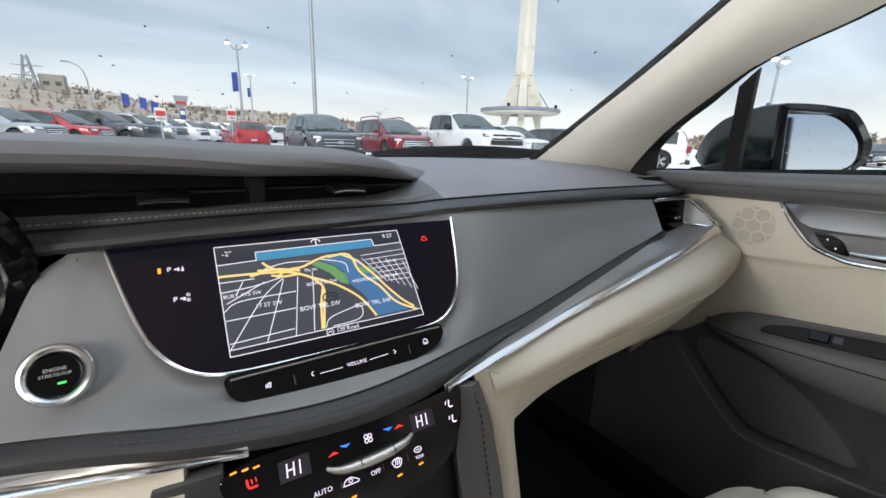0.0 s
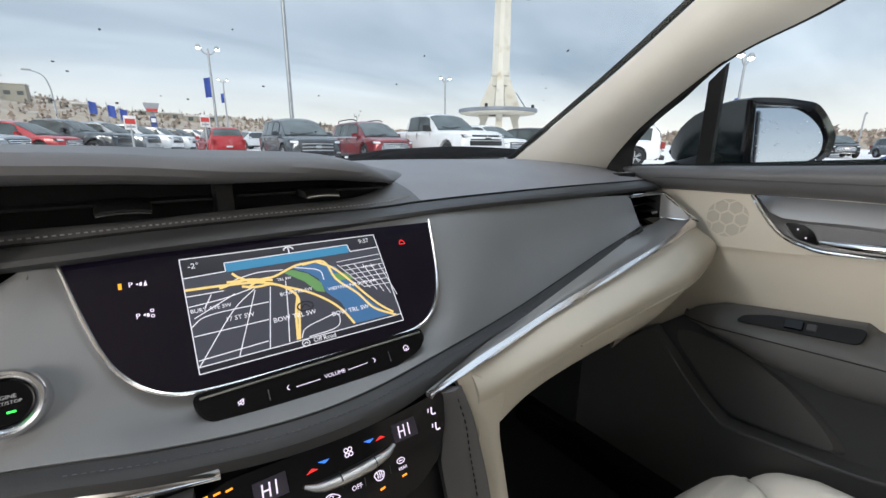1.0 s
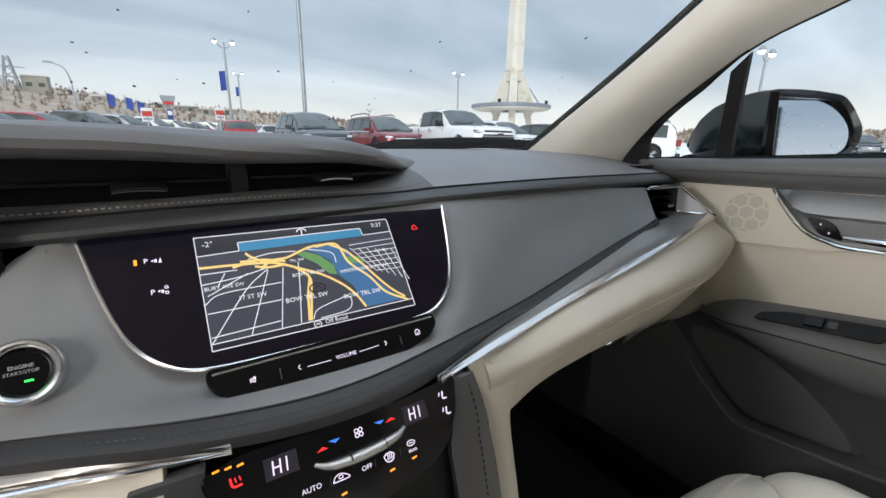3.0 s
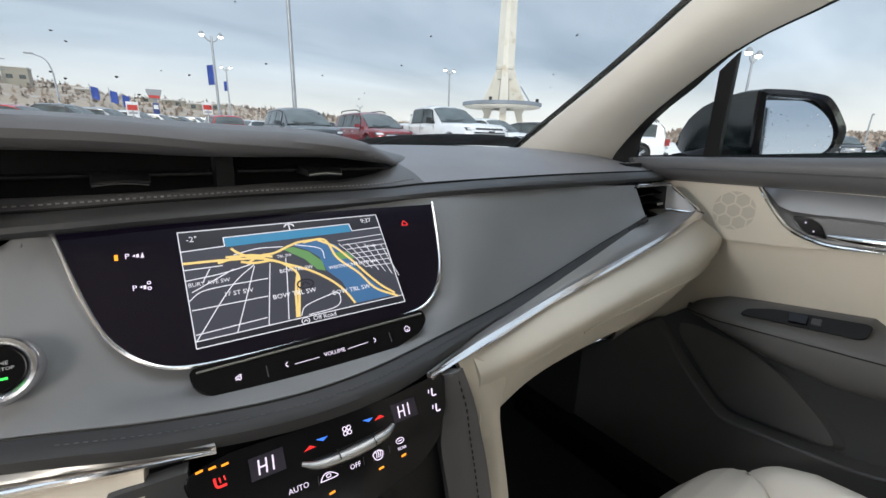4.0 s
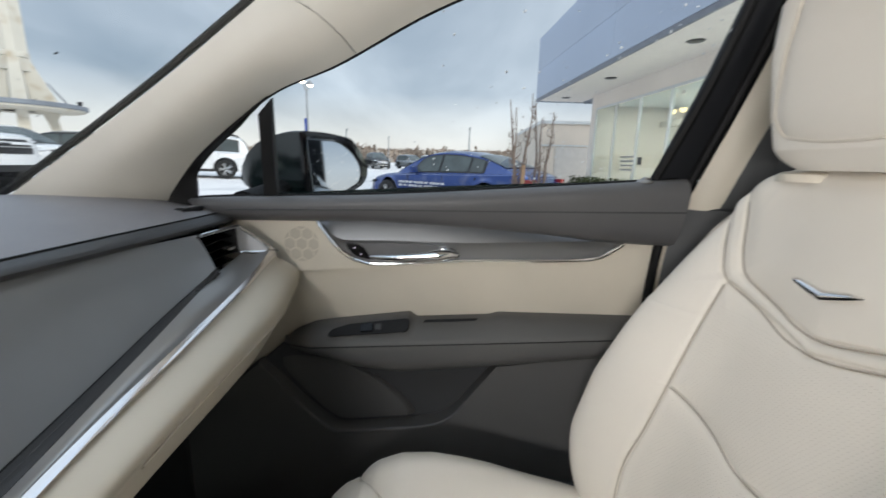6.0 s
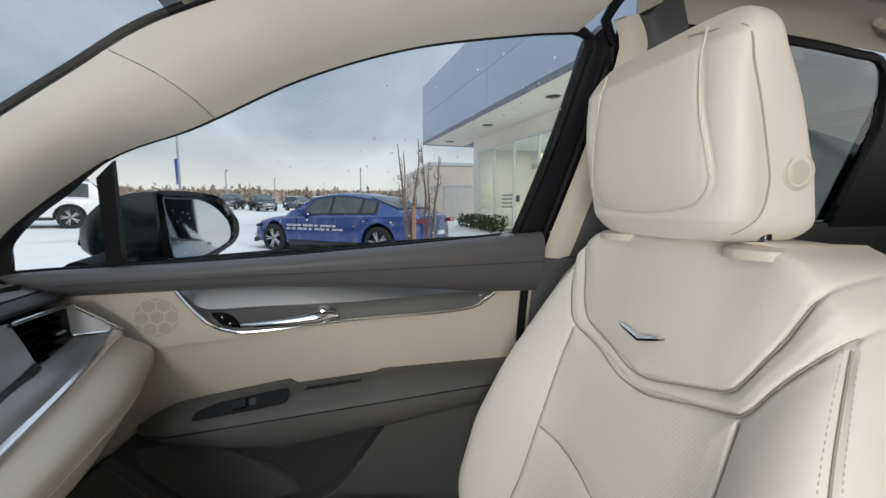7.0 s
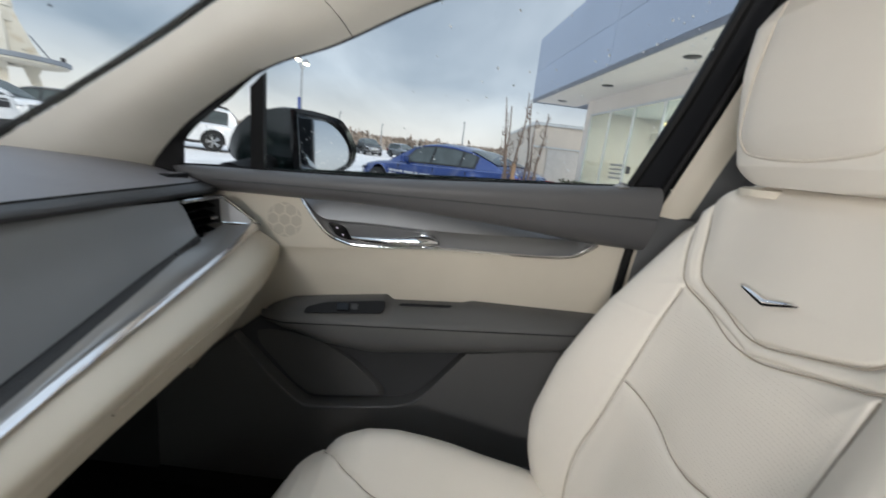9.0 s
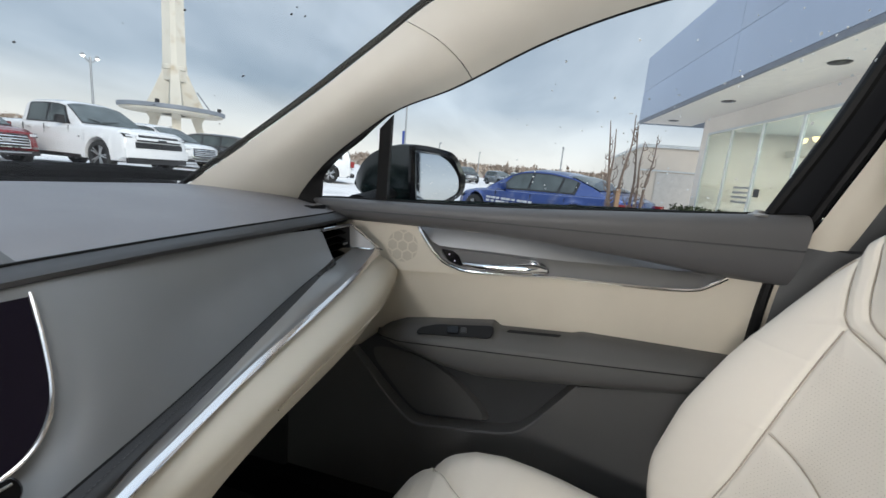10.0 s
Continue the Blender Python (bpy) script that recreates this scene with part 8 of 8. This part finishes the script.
# ---- showroom building ----
M_FASCIAPANEL = material("blue_grey_panel", (0.43, 0.49, 0.60), 0.5, metal=0.1, tint=0.06, tint_scale=0.4)
M_FASCIALIP = material("dark_fascia_lip", (0.20, 0.21, 0.24), 0.5)
M_STUCCO = material("pale_stucco", (0.82, 0.745, 0.67), 0.85, grain=0.6, grain_scale=60, tint=0.08, tint_scale=0.6)
M_SOFFIT = material("soffit_panel", (0.80, 0.745, 0.69), 0.75, tint=0.06)
M_MULLION = material("aluminium_mullion", (0.66, 0.68, 0.68), 0.4, metal=0.3)
M_SHOPGLASS = pane_material("shop_glass", (0.80, 0.86, 0.85), 1.0)
M_INSIDE = material("showroom_wall", (0.74, 0.78, 0.80), 0.8, tint=0.2, tint_scale=0.3)
show = thing("showroom", "car showroom with blue-grey canopy and glass front", "building")
FY, FX0, FX1 = -5.76, 5.5, 18.95
part("wall", box((FX0, FY - 0.30, 3.62), (FX1 + 0.6, FY, 4.25)), M_STUCCO, show)
part("end_column", box((FX1, FY - 0.9, 0.0), (FX1 + 0.6, FY + 0.004, 4.25), 0.01), M_STUCCO, show)
part("end_wall", box((FX1 + 0.3, FY - 9.0, 0.0), (FX1 + 0.6, FY - 0.9, 4.25)), M_STUCCO, show)
part("soffit", box((FX0, FY - 0.2, 4.22), (21.5, -3.80, 4.32)), M_SOFFIT, show)
part("plinth", box((FX0, FY - 0.25, -0.05), (FX1, FY + 0.02, 0.18)), M_STUCCO, show)
for x0, x1 in ((FX0, 13.4), (13.4, 21.6)):
    for z0, z1 in ((4.32, 5.58), (5.58, 7.08)):
        part("fascia_panel", box((x0 + 0.008, -3.80, z0 + 0.006), (x1 - 0.008, -3.72, z1 - 0.006), 0.004), M_FASCIAPANEL, show)
part("fascia_lip", box((FX0, -3.80, 4.18), (21.6, -3.73, 4.32)), M_FASCIALIP, show)
part("fascia_end", box((21.52, -11.0, 4.18), (21.6, -3.81, 7.08)), M_FASCIAPANEL, show)
part("roof", box((FX0, -16.0, 6.90), (21.5, -3.82, 7.00)), M_DECK, show)
for k in range(8):
    x = FX1 - 1.86 * k
    part("mullion", box((x - 0.035, FY - 0.06, 0.18), (x + 0.035, FY + 0.03, 3.62)), M_MULLION, show)
    if k:
        part("window", box((x + 0.035, FY - 0.030, 0.18), (x + 1.825, FY - 0.018, 3.62)), M_SHOPGLASS, show)
part("head_rail", box((FX0, FY - 0.06, 3.56), (FX1, FY + 0.03, 3.64)), M_MULLION, show)
part("inner_wall", box((FX0, FY - 9.0, 0.0), (FX1, FY - 8.8, 4.2)), M_INSIDE, show)
part("inner_floor", box((FX0, FY - 8.8, -0.02), (FX1, FY - 0.3, 0.05)), M_STUCCO, show)
part("inner_partition", box((FX1 - 3.4, FY - 4.0, 0.05), (FX1 - 1.6, FY - 3.8, 3.6)), M_INSIDE, show)
part("inner_beam", box((FX0, FY - 3.2, 2.9), (FX1, FY - 2.9, 3.15)), M_STUCCO, show)
part("inner_ceiling", box((FX0, FY - 8.8, 3.75), (FX1, FY - 0.3, 3.85)), M_INSIDE, show)
part("window_notice", box((14.75, FY - 0.016, 1.25), (15.05, FY - 0.012, 1.5)), M_GRILLE, show)
part("notice_bars", join(*[box((15.3, FY - 0.016, 1.02 + 0.16 * k), (16.3, FY - 0.012, 1.08 + 0.16 * k)) for k in range(4)]), M_SIGNGREY, show)
for x in (15.9, 15.3):
    part("pendant_lamp", lathe([(0.0, -0.10), (0.09, -0.06), (0.12, 0.06)], 14, (x, FY - 1.6, 3.2)), M_LAMPWARM, show, "lit pendant lamp")
for x in (20.2, 15.6, 11.0):
    part("downlight", lathe([(0.0, -0.02), (0.19, -0.02), (0.22, 0.0)], 20, (x, -4.75, 4.222)), M_GRILLE, show)
show.matrix_world = Matrix.Translation((21.6, -3.72, 0)) @ Matrix.Rotation(radians(6.0), 4, "Z") @ Matrix.Translation((-21.6, 3.72, 0))
M_ANNEX = material("tan_stucco", (0.66, 0.585, 0.50), 0.85, grain=0.6, grain_scale=60, tint=0.12, tint_scale=0.5)
M_ROLLER = material("roller_door_paint", (0.56, 0.53, 0.49), 0.6, tint=0.1)
annex = thing("workshop", "low pale stucco workshop with a roller door", "building")
part("wall", box((28.0, -22.0, -0.1), (42.0, -5.2, 3.75)), M_ANNEX, annex)
part("parapet", box((27.9, -22.1, 3.75), (42.1, -5.1, 3.95)), M_MULLION, annex)
part("roller_door", box((27.93, -9.0, 0.0), (28.0, -6.2, 2.3), 0.02), M_ROLLER, annex)
part("band", box((27.95, -22.0, 2.35), (28.0, -5.2, 2.45)), M_MULLION, annex)
part("rooftop_unit", box((31.0, -10.6, 3.95), (32.4, -9.6, 4.9), 0.05), M_LAMPHEAD, annex)

# hedge, snow bank
M_HEDGE = material("winter_hedge", (0.06, 0.075, 0.025), 0.9, tint=0.4, tint_scale=3.0)
leafy = []
rng = random.Random(21)
for _ in range(1600):
    c = np.array([rng.uniform(15.5, 20.8), rng.uniform(-6.3, -5.4), rng.uniform(0.05, 0.62 + 0.1 * math.sin(rng.uniform(0, 6)))])
    a, b = np.array([rng.gauss(0, 1) for _ in range(3)]), np.array([rng.gauss(0, 1) for _ in range(3)])
    a, b = a / np.linalg.norm(a) * 0.07, b / np.linalg.norm(b) * 0.05
    leafy.append((np.array([c - a, c + b, c + a, c - b]), [(0, 1, 2, 3)]))
hedge = part("hedge", join(*leafy), M_HEDGE, smooth=False)
tagged(hedge, "low olive hedge under the showroom windows", "hedge", kind="stuff")


# ---- young bare tree ----
M_BARK = material("bare_bark", (0.17, 0.125, 0.10), 0.9, grain=0.8, grain_scale=60)
M_STAKE = material("wooden_stake", (0.28, 0.18, 0.11), 0.85, grain=0.5, grain_scale=40)


def bare_tree(x, y, height, seed, label):
    t = thing("tree", label, "tree", at=(x, y, 0))
    r = random.Random(seed)
    stems, twigs = [], []
    for k in range(3):
        a = r.uniform(0, 6.28)
        lean_ = r.uniform(0.05, 0.13)
        pts = [(0.03 * math.cos(a), 0.03 * math.sin(a), -0.05)]
        for q in range(1, 6):
            h = height * q / 5 * (0.8 + 0.05 * k)
            pts.append((lean_ * h * math.cos(a) + r.uniform(-0.03, 0.03), lean_ * h * math.sin(a) + r.uniform(-0.03, 0.03), h))
        p = spline(pts, 30)
        stems.append(tube(p, [0.040, 0.030, 0.018, 0.007], 7))
        for _ in range(11):
            i = r.randint(9, 27)
            b = r.uniform(0, 6.28)
            ln = r.uniform(0.12, 0.42) * (1.1 - i / 40)
            tip = p[i] + np.array([0.35 * ln * math.cos(b), 0.35 * ln * math.sin(b), ln])
            mid_ = p[i] * 0.5 + tip * 0.5 + np.array([0.06 * math.cos(b), 0.06 * math.sin(b), -0.02])
            q = spline([p[i], mid_, tip], 10)
            twigs.append(tube(q, [0.011, 0.007, 0.004], 5))
            for _ in range(3):
                c = q[r.randint(3, 9)]
                w = r.uniform(0, 6.28)
                twigs.append(tube([c, c + np.array([0.04 * math.cos(w), 0.04 * math.sin(w), r.uniform(0.03, 0.10)])], [0.004, 0.002], 4))
    part("stems", join(*stems), M_BARK, t)
    part("twigs", join(*twigs), M_BARK, t)
    return t


bare_tree(7.5, -1.30, 2.65, 4, "young bare tree with upright twigs")
bare_tree(7.9, -1.72, 2.45, 9, "slim bare sapling beside the young tree")
stake = thing("stake", "weathered wooden stake tied to the young tree", "stake")
part("post", box((7.40, -1.40, -0.05), (7.47, -1.33, 1.15), 0.008), M_STAKE, stake)

# ---- distant hill, town and trees ----
M_HILL = material("winter_hillside", (0.42, 0.345, 0.265), 0.95, tint=0.5, tint_scale=0.03, second=(0.32, 0.26, 0.20), dirt=0.35, dirt_color=(0.62, 0.63, 0.65))
HILL_BEAR, HILL_TOP = [-32, -12, -7, -2, 5, 12, 22, 34, 60, 90, 118], [33, 30, 27, 20.5, 19, 17, 12, 8, 6, 8, 9]
ridge = []
bear = np.linspace(-32, 118, 90)
for d, f in ((150, 0.0), (210, 0.35), (300, 0.75), (420, 1.0), (520, 0.7)):
    row_ = []
    for b in bear:
        top = np.interp(b, HILL_BEAR, HILL_TOP)
        z = 2.0 + (top * f) + 1.6 * f * math.sin(b * 0.9) + 0.8 * f * math.sin(b * 2.3 + 1)
        y_ = d * math.cos(radians(b))
        row_.append((d * math.sin(radians(b)), y_, max(z, ground_z(max(y_, 0)) - 0.4 if f == 0 else z) - (2.4 if f == 0 else 0)))
    ridge.append(row_)
hill = part("hill", grid(ridge), M_HILL)
tagged(hill, "brown winter hillside with patches of snow", "hill", kind="structure")
M_CONIFER = material("dark_conifer", (0.20, 0.185, 0.155), 0.95, tint=0.5, tint_scale=0.1)
M_SCRUB = material("bare_scrub", (0.42, 0.345, 0.285), 0.95, tint=0.5, tint_scale=0.1)
rng = random.Random(8)


def woods(count, near, far, b0, b1, size, share, seed, low=0.0):
    r = random.Random(seed)
    made = []
    for _ in range(count):
        b, d = r.uniform(b0, b1), r.uniform(near, far)
        f = np.interp(d, [150, 210, 300, 420, 520], [0.0, 0.35, 0.75, 1.0, 0.7])
        top = np.interp(b, HILL_BEAR, HILL_TOP)
        x, y = d * math.sin(radians(b)), d * math.cos(radians(b))
        z = max(2.0 + top * f if d > 150 else ground_z(max(y, 0)), low)
        h = r.uniform(*size)
        for _ in range(9):
            k = r.random()
            c = np.array([x, y, z + h * k])
            wdt = h * share * (1.05 - k)
            e1 = np.array([r.gauss(0, 1), r.gauss(0, 1), r.gauss(0, 0.5)])
            e1 = e1 / np.linalg.norm(e1) * wdt
            e2 = np.array([0, 0, h * 0.16]) + np.array([r.gauss(0, 0.1), r.gauss(0, 0.1), 0]) * h
            made.append((np.array([c - e1, c - e2, c + e1, c + e2]), [(0, 1, 2, 3)]))
    return join(*made)


far_woods = part("far_woods", woods(240, 240, 430, -32, 40, (1.6, 3.6), 0.35, 3), M_CONIFER, smooth=False)
tagged(far_woods, "dark conifers scattered over the hillside", "woods", kind="stuff")
far_scrub = part("far_scrub", woods(5200, 170, 430, -32, 118, (0.9, 2.6), 0.6, 6), M_SCRUB, smooth=False)
tagged(far_scrub, "bare brown bushes on the far side of the lot", "scrub", kind="stuff")
near_scrub = part("roadside_trees", woods(300, 120, 170, 55, 112, (1.5, 5), 0.55, 12), M_SCRUB, smooth=False)
tagged(near_scrub, "leafless trees lining the edge of the lot", "trees", kind="stuff")
M_BLOCK = material("far_block_wall", (0.34, 0.32, 0.27), 0.8, tint=0.15, tint_scale=0.05)
for x, y, w, h, d in ((-42, 250, 8, 6.5, 8), (-20, 250, 8, 2.6, 6), (2, 262, 6, 2.4, 6), (12, 245, 9, 2.6, 6), (30, 240, 7, 2.6, 6), (20, 235, 6, 2.2, 6), (90, 130, 9, 4, 8)):
    f_ = np.interp(math.hypot(x, y), [150, 210, 300], [0.0, 0.35, 0.75])
    t_ = np.interp(math.degrees(math.atan2(x, y)), HILL_BEAR, HILL_TOP)
    base = 2.0 + t_ * f_ - 2
    hb_ = thing("far_building", "plain low building on the distant hillside", "building", "far buildings")
    part("wall", box((x - w / 2, y, base), (x + w / 2, y + d, base + h + 2)), M_BLOCK, hb_)
    part("roof", box((x - w / 2 - 0.3, y - 0.3, base + h + 2), (x + w / 2 + 0.3, y + d + 0.3, base + h + 2.5)), M_SIGNWHITE, hb_)
    for k in range(int(w // 4)):
        part("window", box((x - w / 2 + 1.2 + 4 * k, y - 0.1, base + h * 0.5 + 1), (x - w / 2 + 3.2 + 4 * k, y - 0.002, base + h * 0.5 + 2.6)), M_CARGLASS, hb_)
